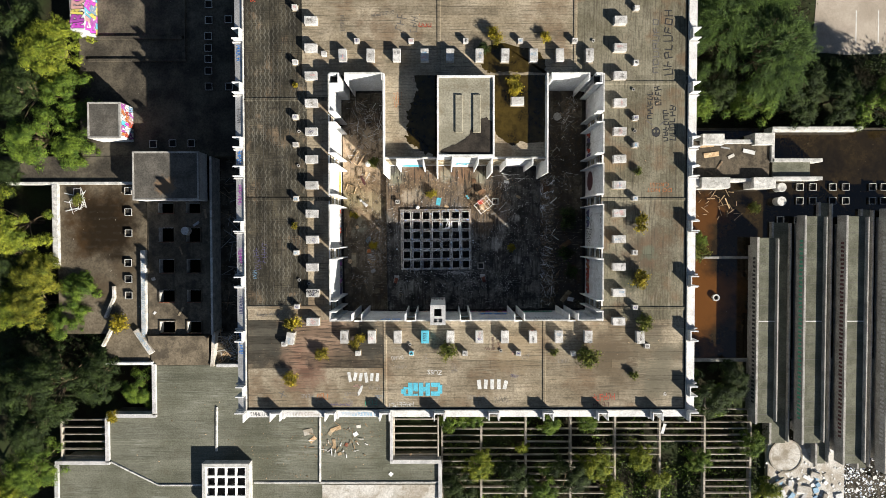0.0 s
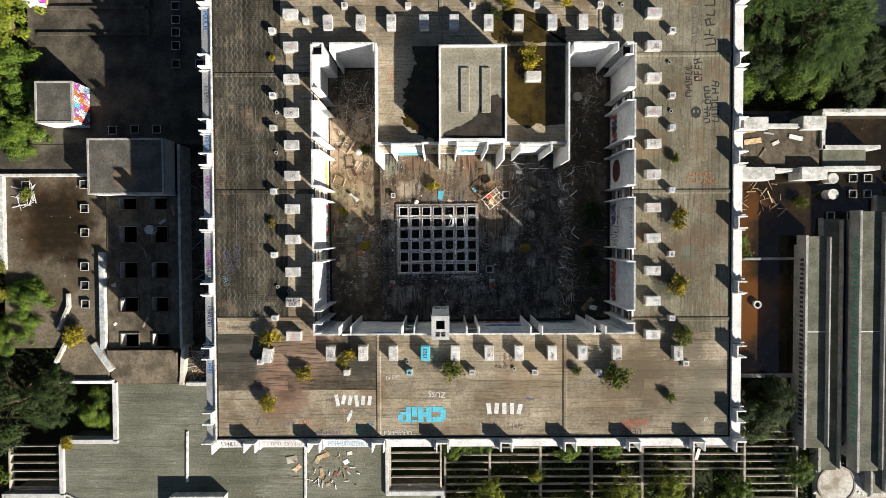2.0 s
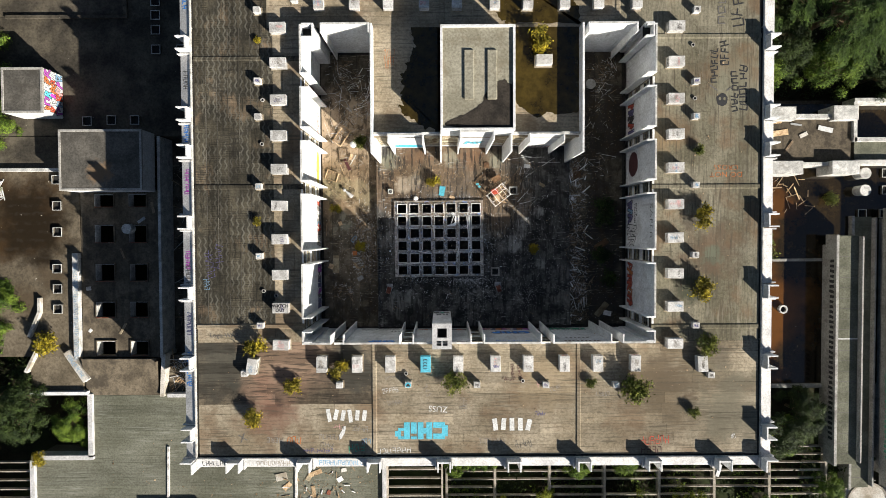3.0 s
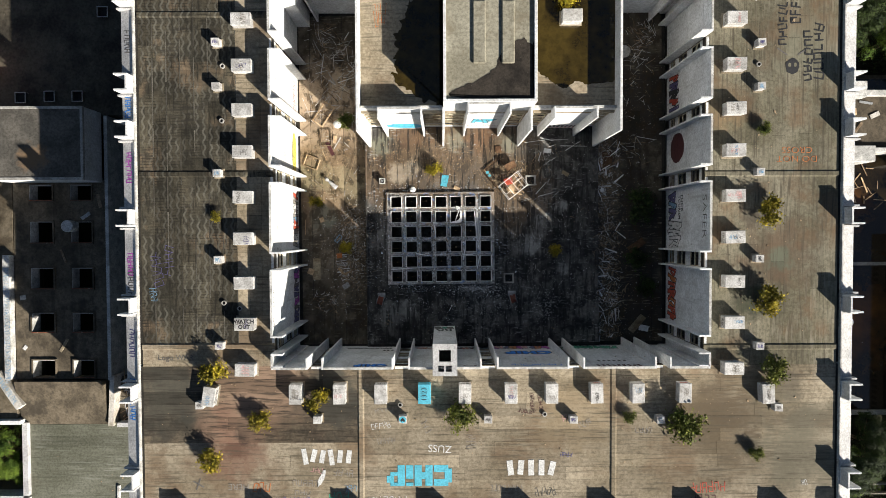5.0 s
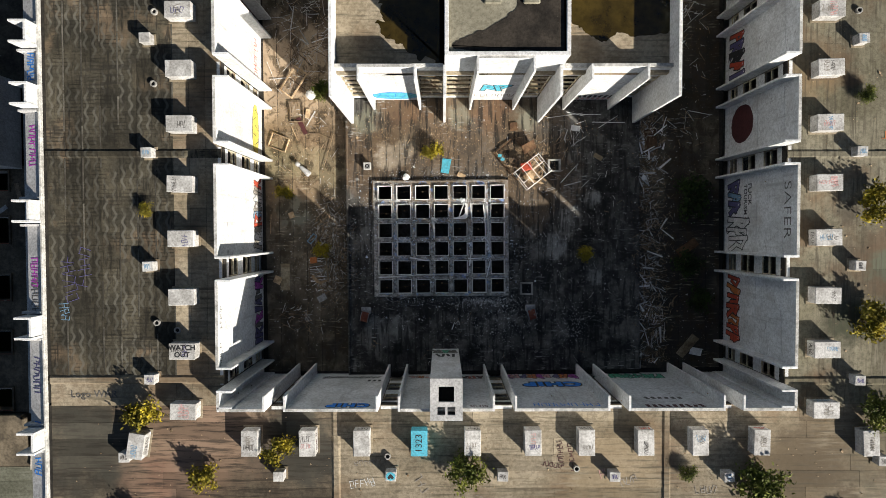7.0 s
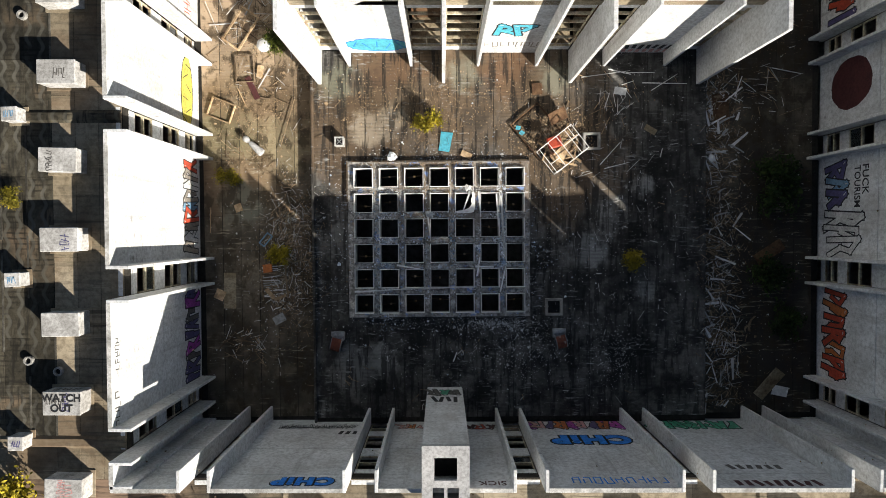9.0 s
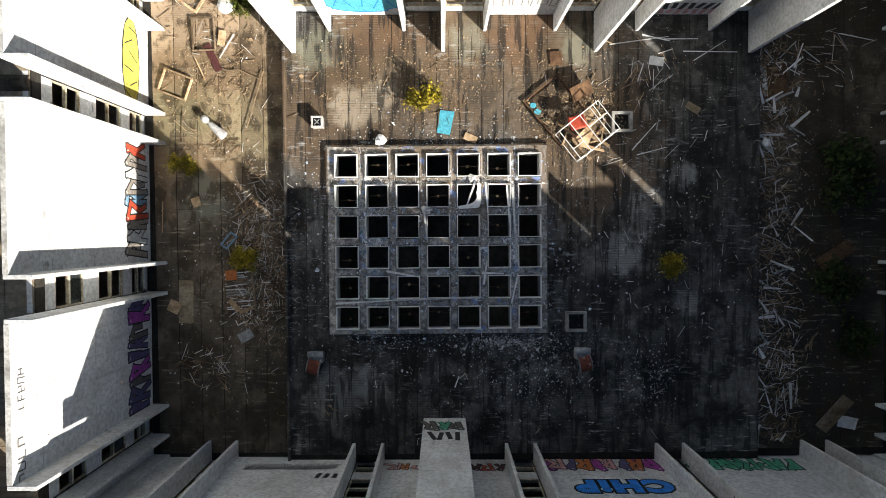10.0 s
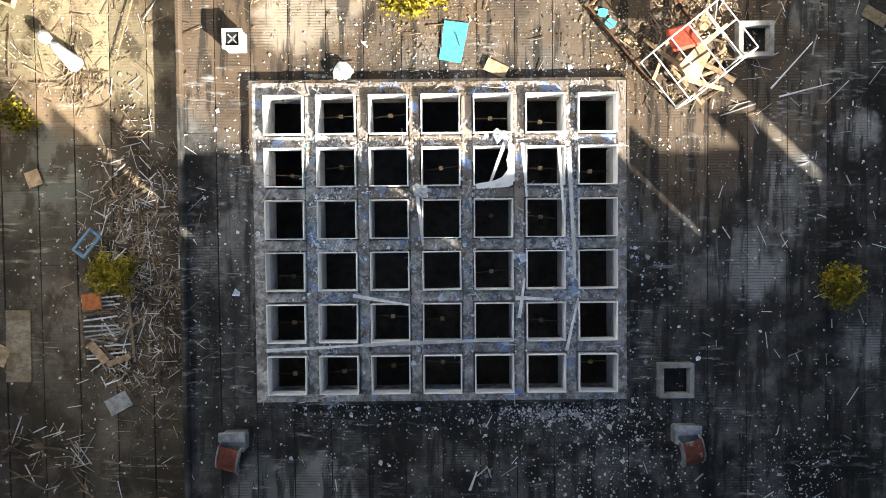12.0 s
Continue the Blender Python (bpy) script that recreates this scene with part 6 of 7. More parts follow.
strew(10, -6.0, 12.0, -8.6, -4.6, 0.0, SLATS[:3], (0.3, 0.7), 0.01)
for count, cx, cy, sx, sy, form in ((1100, -7.9, -0.8, 0.7, 2.0, splinters), (500, -7.9, -0.8, 0.7, 2.0, pale_splinters), (380, 13.6, 0, 0.5, 6, pale_splinters), (900, 13.8, 0, 0.7, 6, splinters), (300, -9.4, 9.4, 1.5, 2.2, splinters),
                                    (220, 5.3, 4.7, 1.1, 0.9, splinters), (220, 0, 6.0, 4.0, 1.3, splinters), (160, 9, 0, 1.8, 4, pale_splinters), (120, -9.4, 4.0, 0.5, 0.4, splinters)):
    for _ in range(count):
        x, y = cx + chips.gauss(0, 1) * sx, cy + chips.gauss(0, 1) * sy
        if not (FW + 0.3 < x < FE - 0.3 and FS + 0.3 < y < FN - 0.3) or (KW - 0.3 < x < KE + 0.3 and y > KS - 0.4) or (GX0 < x < GX1 and GY0 < y < GY1):
            continue
        long, wide = 0.05 + 0.5 * chips.random() ** 3, chips.uniform(0.004, 0.012)
        form.box(-long / 2, -wide, 0, long / 2, wide, 0.01, pose(x, y, (0.03 if PW < x < PE else -0.29) + chips.uniform(0, 0.03), 0, chips.uniform(-5, 5), chips.uniform(0, 360)))
for _ in range(420):
    x, y = chips.uniform(GX0, GX1), chips.uniform(GY0, GY1)
    if (x - X0) % PITCH < CELL and (y - Y0) % PITCH < CELL:
        continue
    long, wide = chips.uniform(0.08, 0.4), chips.uniform(0.005, 0.014)
    pale_splinters.box(-long / 2, -wide, 0, long / 2, wide, 0.012, pose(x, y, 0.19 + chips.uniform(0, 0.03), 0, chips.uniform(-5, 5), chips.uniform(0, 360)))
tagged(part("splinters", splinters, "litter"), "countless brown splinters and twigs", "splinters", kind="stuff")
tagged(part("pale_splinters", pale_splinters, "grit"), "countless pale splinters and slivers", "splinters", kind="stuff")
LATTICE = [(-1.01, 0.88, -0.89, -0.29), (1.12, 2.26, 0.67, 1.06), (1.48, 2.12, 1.58, 0.85), (2.58, 1.91, 2.72, -0.97), (-4.65, -2.76, -2.34, -2.65), (-2.34, -2.65, -0.98, -2.59), (-2.57, -1.46, -1.24, -1.7),
           (2.51, -2.82, 2.79, -1.57), (1.38, -2.03, 1.52, -1.09), (-1.52, -2.62, 1.24, -2.54), (1.3, -1.55, 2.2, -1.6), (2.35, 2.0, 2.45, 0.4)]
for x0, y0, x1, y1 in LATTICE:
    lay(SLATS[0], (x0 + x1) / 2, (y0 + y1) / 2, 0.315, math.hypot(x1 - x0, y1 - y0), math.degrees(math.atan2(y1 - y0, x1 - x0)), chips.uniform(1.2, 2.0), 0, "long pale strip lying across the skylights", "strips on the skylights")
for x0, y0, x1, y1, z in ((6.6, 7.7, 9.0, 8.0, 0.03), (8.8, 7.9, 10.2, 7.9, 0.03), (9.6, 7.4, 11.8, 7.35, 0.03), (10.0, 7.0, 11.3, 7.8, 0.1), (7.5, 3.4, 8.5, 4.5, 0.06), (7.7, 3.2, 8.9, 3.5, 0.06),
                          (-7.6, 6.8, -8.4, 4.2, -0.2), (-11.9, 0.2, -11.85, 1.5, -0.2)):
    lay(SLATS[2] if x0 < 0 else SLATS[0], (x0 + x1) / 2, (y0 + y1) / 2, z, math.hypot(x1 - x0, y1 - y0), math.degrees(math.atan2(y1 - y0, x1 - x0)), 0.8, 0, "long pale batten on the deck", "long battens")


def board(x, y, z, w, d, turn, material, label, tilt=0.0):
    ob = part("board", Form().block(-w / 2, -d / 2, 0, w / 2, d / 2, 0.03, 0.006), material, m=pose(x, y, z, tilt, tilt * 0.5, turn))
    return tagged(ob, label, "board", "loose boards")


board(-11.0, -2.7, -0.29, 0.62, 1.8, -1, "plywood", "tall stained door leaf lying flat")
board(-9.04, -1.59, -0.1, 0.46, 0.4, 5, "orange", "orange square board on the litter", 3)
board(-8.54, -4.15, -0.28, 0.6, 0.42, 28, "zinc", "grey rectangular sheet lying flat")
board(-10.5, 1.45, -0.28, 0.36, 0.4, 20, "wood", "small pale wooden board on felt")
board(-11.5, -2.9, -0.28, 0.5, 0.5, -25, "wood", "small brown board beside the door leaf")
panel = root("lath_panel", pose(-8.75, -2.3, -0.24, 0, 2, 4), "torn lath panel lying flat in litter", "lath panel")
for x in (-0.6, 0.6):
    part("rail", Form().block(x - 0.035, -0.85, 0, x + 0.035, 0.85, 0.05, 0.006), "bark", panel)
for i in range(17):
    y = -0.8 + i * 0.1
    part("lath", Form().block(-0.56, -0.02, 0.03, 0.56 - chips.uniform(0, 0.35), 0.02, 0.045, 0.004), chips.choice(("paper", "zinc", "bark")), panel, "", pose(0, y, 0, 0, 0, chips.uniform(-4, 4)))
board(-8.95, -2.85, -0.16, 0.62, 0.22, -50, "wood", "rotten orange-brown board on the lath panel", 3)
board(-8.45, -3.05, -0.16, 0.6, 0.15, 20, "wood", "rotten orange-brown strip on the lath panel", 3)
board(16.0, -7.6, -0.1, 0.6, 1.7, -38, "plywood", "brown plank resting on rubble", 6)
board(16.6, -8.0, -0.2, 0.8, 0.5, -12, "paper", "white printed panel in the corner", 4)
board(16.0, -1.0, -0.15, 0.6, 1.5, -55, "umber", "rusty brown door leaf lying on sticks", 5)
board(13.6, 6.2, -0.25, 0.8, 1.4, 4, "umber", "reddish rotten board at the deck edge")
board(10.0, 5.1, 0.03, 0.62, 0.3, -30, "plywood", "stained board on the dark deck")
board(0.9, 3.95, 0.05, 0.55, 0.3, -25, "wood", "small tan board by the skylights", 3)
board(4.4, 7.15, 0.05, 0.5, 0.55, 5, "umber", "rust-brown box lid on the deck", 4)
board(5.35, 5.75, 0.4, 0.95, 0.6, 28, "umber", "rotten brown board leaning on the cage", 20)
board(-9.7, 7.4, -0.28, 0.3, 1.2, 25, "maroon", "narrow dark red board on the felt")
board(-9.3, 8.2, -0.25, 0.3, 0.6, -10, "wood", "short yellowish board lying on the litter", 4)
board(8.5, 7.0, 0.06, 0.6, 0.35, -8, "paper", "white board by the fin", 4)
sheet = tagged(part("plastic_sheet", Form().prism([(-0.33, 5.1), (-0.47, 4.18), (0.06, 4.08), (0.26, 5.03)], 0.03, 0.05), "cyan"), "bright blue plastic sheet lying on the deck", "plastic sheet")
for x, y, k in ((3.47, 5.25, 1), (3.65, 5.0, 2)):
    tagged(part("plastic_scrap", Form().prism(blob(0.26, 0.22, k), 0.025, 0.05), "cyan", m=pose(x, y, 0)), "small turquoise plastic scrap", "plastic scrap", "plastic scraps")


def wooden_frame(x, y, z, w, d, turn, label, tone="wood", tilt=0.0, bar=0.07):
    fr = root("wooden_frame", pose(x, y, z, tilt, 0, turn), label, "window frame", "torn out window frames")
    for name, box in (("rail", (-w / 2, -d / 2, w / 2, -d / 2 + bar)), ("rail", (-w / 2, d / 2 - bar, w / 2, d / 2)), ("stile", (-w / 2, -d / 2 + bar, -w / 2 + bar, d / 2 - bar)), ("stile", (w / 2 - bar, -d / 2 + bar, w / 2, d / 2 - bar))):
        part(name, Form().block(box[0], box[1], 0, box[2], box[3], 0.08, 0.006), tone, fr)
    return fr


wooden_frame(-11.25, 6.3, -0.25, 1.25, 1.0, -22, "torn out wooden window frame lying flat", "wood", 4)
wooden_frame(-10.05, 8.35, -0.26, 0.95, 1.35, 2, "thin brown window frame lying flat", "bark", 2, 0.05)
wooden_frame(-10.2, 10.3, -0.2, 1.05, 1.95, -36, "large pale window frame on a wood heap", "wood", 6, 0.1)
wooden_frame(4.47, 5.05, 0.06, 1.75, 2.3, 40, "dark rusty frame of thin steel lying on deck", "umber", 1, 0.05)
wooden_frame(-9.1, -0.15, -0.1, 0.7, 0.35, 50, "small blue-white window frame", "sky", 6, 0.06)

# white tapered plastic body with a round head
dummy = Form()
prof = [(0.0, 0.02), (0.06, 0.15), (0.2, 0.19), (0.34, 0.15), (0.42, 0.05), (0.5, 0.12), (0.62, 0.15), (1.3, 0.24), (1.36, 0.2), (1.38, 0.02)]
verts, faces = [], []
for s, rad in prof:
    verts += [(s, rad * math.cos(i * math.pi / 6), rad * 0.75 * math.sin(i * math.pi / 6)) for i in range(12)]
for k in range(len(prof) - 1):
    faces += [(12 * k + i, 12 * k + (i + 1) % 12, 12 * k + 12 + (i + 1) % 12, 12 * k + 12 + i) for i in range(12)]
tagged(part("plastic_form", dummy.add(verts, faces), "ledge", m=pose(-10.12, 4.95, -0.05, 0, 0, -42) @ Matrix.Diagonal((0.92, 0.85, 0.85, 1)), smooth=True), "white tapered plastic form with round end lying in litter", "plastic form")
for x, y, z, r0, label in ((-9.0, 9.4, 0.15, 0.24, "round white ball resting in weeds"), (13.1, 3.7, -0.05, 0.2, "round white lump on the rubble"), (-2.76, 3.85, 0.25, 0.22, "crumpled white plastic lump"), (0.95, 2.3, 0.35, 0.17, "crumpled white rag on the skylights"), (-0.95, 1.0, 0.35, 0.2, "crumpled white rag on the skylights")):
    lump, q = Form(), []
    for i in range(7):
        for j in range(10):
            t, a = math.pi * i / 6, 2 * math.pi * j / 10
            k = r0 * (1.5 if "ball" in label else chips.uniform(0.55, 1.25))
            q.append((k * math.sin(t) * math.cos(a), k * math.sin(t) * math.sin(a), k * 0.5 * math.cos(t)))
    lump.add(q, [(10 * i + j, 10 * i + 10 + j, 10 * i + 10 + (j + 1) % 10, 10 * i + (j + 1) % 10) for i in range(6) for j in range(10)])
    tagged(part("white_lump", lump, "paper", m=pose(x, y, z - 0.08)), label, "litter", "white lumps")
basin = root("steel_drum", pose(15.0, 15.2, -0.3), "round pale drum lid leaning in the rubble", "drum lid")
part("rim", Form().ring(0.42, 0.5, 0.2, 0.3, 28), "grey", basin)
part("plate", Form().ring(0.01, 0.42, 0.2, 0.25, 28), "grey", basin)

rag = Form().prism([(0.33, 0.50), (0.50, 0.46), (0.49, -0.36), (0.36, -0.52), (-0.40, -0.55), (-0.44, -0.44), (0.02, -0.36), (0.20, -0.28), (0.34, -0.10), (0.30, 0.12), (0.36, 0.3)][::-1], 0.0, 0.05)
tagged(part("plastic_rag", rag, "frame", m=pose(0.80, 1.6, 0.312, 3, -2, 0)), "torn white plastic draped over a skylight frame", "plastic rag")

# cage of welded tube with rubbish inside
cage = root("metal_cage", pose(5.57, 4.1, 0, 0, 0, 38), "pale welded tube cage full of broken wood", "metal cage")
CW2, CD2, CH = 0.97, 0.7, 0.85
def tube(a, b, parent=cage, r=0.018):
    return part("tube", Form().rod(a, b, r, r, 6), "frame", parent)
for z in (0.06, CH):
    tube((-CW2, -CD2, z), (CW2, -CD2, z)); tube((-CW2, CD2, z), (CW2, CD2, z)); tube((-CW2, -CD2, z), (-CW2, CD2, z)); tube((CW2, -CD2, z), (CW2, CD2, z))
for x in (-CW2, CW2):
    for y in (-CD2, CD2):
        tube((x, y, 0.03), (x, y, CH))
for x in (-0.45, 0.05, 0.55):
    tube((x, -CD2, CH), (x, CD2, CH))
tube((0.05, 0.1, CH), (CW2, 0.1, CH))
tube((-CW2, -0.2, CH), (-0.45, -0.2, CH))
cm = pose(5.57, 4.1, 0, 0, 0, 38)
for i in range(26):
    p = cm @ Vector((chips.uniform(-0.7, 0.7), chips.uniform(-0.6, 0.6), chips.uniform(0.05, 0.4)))
    lay(chips.choice((SLATS[2], SLATS[2], SLATS[5], SLATS[2])), *p, chips.uniform(0.6, 1.3), chips.uniform(0, 360), chips.uniform(1, 3), chips.uniform(-14, 14), "broken slat thrown into the cage", "slats in the cage")
tagged(part("seat_shell", Form().block(-0.28, -0.42, 0, 0.28, 0.3, 0.12, 0.05), "red", m=cm @ pose(-0.2, 0.55, 0.6, 12, 8, 70)), "orange-red plastic seat shell in the cage", "seat shell")
tagged(part("cardboard", Form().prism(blob(0.9, 0.6, 9, 9, 0.25), 0, 0.03), "wood", m=cm @ pose(-0.2, -0.1, 0.5, 10, -6, 20)), "torn brown cardboard in the cage", "cardboard")

# small vent, drain curbs and rusty ducts on the deck
cv = root("court_vent", pose(-5.3, 4.6, 0), "low white vent box with dark fan opening", "roof vent")
part("shaft", Form().block(-0.225, -0.225, 0, 0.225, 0.225, 0.36, 0.02), "grey", cv)
part("rim", square_ring(0.235, 0.16, 0.36, 0.43), "rim", cv)
part("grille", Form().box(-0.16, -0.16, 0.36, 0.16, 0.16, 0.375), "dark", cv)
for a in (45, 135):
    part("blade", Form().box(-0.15, -0.02, 0.376, 0.15, 0.02, 0.385), "zinc", cv, "", pose(0, 0, 0, 0, 0, a))
for x, y in ((7.06, 4.54), (5.18, -3.61)):
    op = root("deck_opening", pose(x, y, 0), "square deck opening with concrete curb", "roof opening", "deck openings")
    part("curb", square_ring(0.42, 0.31, 0.02, 0.24), "grey", op)
    part("pit", Form().box(-0.3, -0.3, 0.01, 0.3, 0.3, 0.035), "dark", op)
for x, y, turn in ((-5.5, -5.0, -16), (5.4, -4.95, 16)):
    duct = root("roof_duct", pose(x, y, 0), "rusty bent duct on a zinc-covered base", "duct", "rusty ducts")
    base = part("base", Form().block(-0.3, -0.2, 0, 0.3, 0.26, 0.36, 0.05), "zinc", duct)
    part("flashing", Form().block(-0.38, -0.28, 0.02, 0.38, 0.34, 0.05, 0.01), "court", base)
    part("cap", Form().block(-0.32, 0.06, 0.36, 0.32, 0.3, 0.4, 0.015), "zinc", base, "pale zinc cap")
    hood = part("hood", Form(), "rust", duct, "red rusty hood", pose(0, 0, 0, 0, 0, turn))
    n = 12
    curve = [(-0.02 - 0.74 * math.sin(k / n * 1.5), 0.04 + 0.52 * math.cos(k / n * 1.5)) for k in range(n + 1)]

    def swept(section):
        """A closed section carried along the curve of the hood."""
        q, f = len(section), []
        v = [(u, y + dy, z + dz) for y, z in curve for u, dy, dz in section]
        for k in range(n):
            f += [(k * q + i, k * q + (i + 1) % q, k * q + q + (i + 1) % q, k * q + q + i) for i in range(q)]
        return Form().add(v, f + [tuple(range(q - 1, -1, -1)), tuple(range(n * q, n * q + q))])

    hood.data = swept([(-0.23, 0, -0.03), (0.23, 0, -0.03), (0.23, 0, 0), (-0.23, 0, 0)]).mesh("hood", "rust")
    for u in (-0.245, 0.245):
        part("hood_rim", swept([(u - 0.016, 0.05, -0.16), (u + 0.016, 0.05, -0.16), (u + 0.016, 0, 0.02), (u - 0.016, 0, 0.02)]), "zinc", hood, "pale peeling sheet edge")

# cables with clips hanging in the skylight shafts
pair = None
for j in range(6):
    for i in range(7):
        if chips.random() < 0.45:
            continue
        m = pose(X0 + i * PITCH + CELL / 2, Y0 + j * PITCH + CELL / 2 + chips.uniform(-0.15, 0.15), -0.5, 0, 0, chips.uniform(-8, 8))
        if pair is None:
            pair = root("cable", m, "thin cable with a pale clip inside the shaft", "cable", "cables in the shafts")
            part("wire", Form().rod((-0.478, 0, 0), (0.478, 0, 0), 0.012, 0.012, 5), "bark", pair)
            part("clip", Form().block(-0.05, -0.05, -0.02, 0.05, 0.05, 0.05, 0.01), "wood", pair)
        else:
            copy_thing(pair, placed(m))


def litter(name, label, count, spots, material, size, z):
    """Countless small scraps."""
    f = Form()
    for _ in range(count):
        x, y, sx, sy = chips.choice(spots)
        x, y = x + chips.gauss(0, 1) * sx, y + chips.gauss(0, 1) * sy
        inside = (FW + 0.1 < x < FE - 0.1 and FS + 0.1 < y < FN - 0.1) and not (KW - 0.2 < x < KE + 0.2 and y > KS - 0.3)
        low = z
        if z is None:
            if not inside:
                continue
            low = 0.024 if PW < x < PE else -0.3
            if GX0 < x < GX1 and GY0 < y < GY1:
                u, v = (x - X0) % PITCH, (y - Y0) % PITCH
                if u < CELL and v < CELL:
                    continue
                low = 0.185
        s = size * math.exp(chips.gauss(0, 0.5))
        n = chips.choice((3, 4, 4, 5))
        a0 = chips.uniform(0, 6.28)
        k = [(s * chips.uniform(0.5, 1.2) * math.cos(a0 + 6.28 * i / n), s * chips.uniform(0.5, 1.2) * math.sin(a0 + 6.28 * i / n)) for i in range(n)]
        t = chips.uniform(-0.12, 0.12)
        f.add([(x + u, y + v, low + 0.012 + abs(t) * s * 1.3 + t * u) for u, v in k], [tuple(range(n))])
    ob = part(name, f, material)
    return tagged(ob, label, "litter", kind="stuff")


litter("white_scraps", "scattered white paper and plaster scraps", 3200, [(3, 0, 6, 5), (2.6, -5.6, 1.6, 0.9), (8.5, -6, 0.6, 0.7), (0, -5, 4, 0.8), (9, -1, 2, 3), (-9.5, 0, 1.6, 3), (3, -6, 3, 1.4), (4.4, -5.6, 0.8, 1.0), (8, -6.2, 0.7, 0.9), (9, 2, 2, 4), (3, -4.6, 2, 0.25), (-9, -2, 2, 4), (15, 0, 1.6, 6)], "paper", 0.017, None)
litter("deck_litter", "brown leaf litter and splinters on the deck", 10000, [(0, 6, 5, 1.6), (5, 4.6, 1.4, 1.2), (-0.8, 4.8, 1.0, 0.6), (-9.5, 7, 1.8, 4), (-9.5, 13, 1.6, 3), (-8, -1, 0.9, 2.2), (13.5, -1, 0.6, 6), (14.8, 12, 1.6, 3), (15, 0, 1.6, 5), (-9.5, 5.5, 1.6, 1.6)], "litter", 0.014, None)
litter("skylight_shards", "bluish glass shards and grit between the skylights", 9500, [(-0.4, -0.3, 2.3, 1.7), (-3.1, -0.5, 0.25, 1.7), (2.6, 0, 0.3, 1.6), (-0.4, -0.3, 2.6, 2.2)], "shards", 0.024, None)
litter("blue_flakes", "bright blue paint flakes between the skylights", 420, [(-3.55, 0.6, 0.12, 1.1), (-3.4, -0.6, 0.3, 0.2), (-2.2, 0.0, 0.12, 1.3), (0.2, -0.2, 0.1, 0.8), (1.6, -0.7, 0.25, 0.1)], "sky", 0.022, None)
litter("pale_grit", "pale plaster crumbs along the deck edges", 1300, [(-0.4, -4.35, 2.6, 0.12), (2.3, -4.5, 0.7, 0.12), (2.0, -4.4, 0.5, 0.1), (-0.4, 3.8, 2.8, 0.2), (3.4, -4.4, 0.8, 0.3), (13.4, 0, 0.5, 6), (3.2, -6, 0.6, 0.8)], "grit", 0.02, None)

litter("bed_crumbs", "brown and grey crumbs on the skylight bed", 4200, [(-0.45, -0.3, 2.9, 2.5), (-0.45, 3.4, 2.5, 0.12), (-0.4, 2.1, 2.4, 0.12)], "litter", 0.015, None)
litter("bed_grit", "pale grit and chips on the skylight bed", 2600, [(-0.45, -0.3, 2.9, 2.5), (-0.4, 2.1, 2.4, 0.12)], "grit", 0.014, None)
litter("plaster_dust", "white plaster crumbs heaped on the skylight bed", 900, [(0.6, 2.13, 1.6, 0.10), (-1.9, 2.1, 0.4, 0.1), (1.0, 2.3, 0.2, 0.2), (-0.7, 0.9, 0.4, 0.12)], "grit", 0.019, None)
litter("wood_chips", "pale wood chips heaped on the sunlit strip", 5200, [(-9.6, 9.6, 1.2, 1.4), (-9.8, 6.6, 1.2, 1.2), (5.3, 4.8, 1.0, 0.7), (-1.0, 6.8, 3.2, 1.0)], "wood", 0.019, None)
SITE.pop()
# rubble on the mossy roof and beside the block
for x, y, w, d, turn, tone in ((-17.2, -25.3, 1.2, 0.8, 12, "pale"), (-16.6, -26.3, 1.0, 0.5, 40, "wood"), (-13.6, -24.9, 1.4, 0.5, 20, "wood"), (-14.3, -25.4, 0.7, 0.5, 60, "plywood"), (-13.1, -28.2, 0.5, 0.4, 15, "wood"),
                               (-6.4, -30.9, 0.5, 0.5, 45, "paper"), (-11.0, -25.6, 0.6, 0.5, 30, "paper"), (-13.8, -26.9, 0.4, 1.3, 5, "wood"), (-12.2, -27.0, 0.5, 0.4, 70, "rust"), (-10.6, -24.6, 0.6, 0.4, 10, "pale"),
                               (40.3, 11.2, 1.6, 0.5, -12, "paper"), (38.0, 10.6, 0.9, 0.4, 25, "pale"), (36.4, 9.3, 0.25, 1.6, -35, "bark"), (34.8, 11.9, 1.8, 0.25, 4, "wood"), (35.0, 8.6, 0.2, 1.5, 60, "bark"), (37.2, 11.7, 1.2, 0.2, -8, "zinc"), (35.4, 10.8, 2.0, 0.6, 8, "wood"), (36.2, 5.2, 1.1, 0.14, 3, "wood"), (38.4, 4.6, 0.14, 1.5, 25, "wood"), (29.9, -25.5, 0.4, 1.4, -15, "paper")):
    zz = ZS if x < 0 else (ZR + 0.31 if y > 8 else (ZW if y > 0 else ZP))
    board(x, y, zz + 0.03, w, d, turn, tone, "broken slab or board lying on the roof", 3)
def zone(count, x0, x1, y0, y1, z, tones, lengths, label):
    """A heap of sticks far off, too many to count."""
    for k, tone in enumerate(tones):
        heap = Form()
        for _ in range(count * 2 // len(tones)):
            long, wide = chips.uniform(*lengths) / 2, chips.uniform(0.02, 0.05)
            heap.box(-long, -wide, 0, long, wide, 0.03, pose(chips.uniform(x0, x1), chips.uniform(y0, y1), z + chips.uniform(0.01, 0.12), 0, chips.uniform(-5, 5), chips.uniform(0, 360)))
        tagged(part("batten_heap", heap, tone), label, "battens", kind="stuff")
zone(70, -28.6, -24.6, -15.8, -12.6, -3.18, ("wood", "bark", "paper", "plywood"), (0.8, 2.4), "pale splintered battens in a heap")
zone(40, -28.6, -24.4, -10, 9, -4.6, ("bark", "zinc"), (0.8, 2.6), "dark branch on the shaded ground strip")
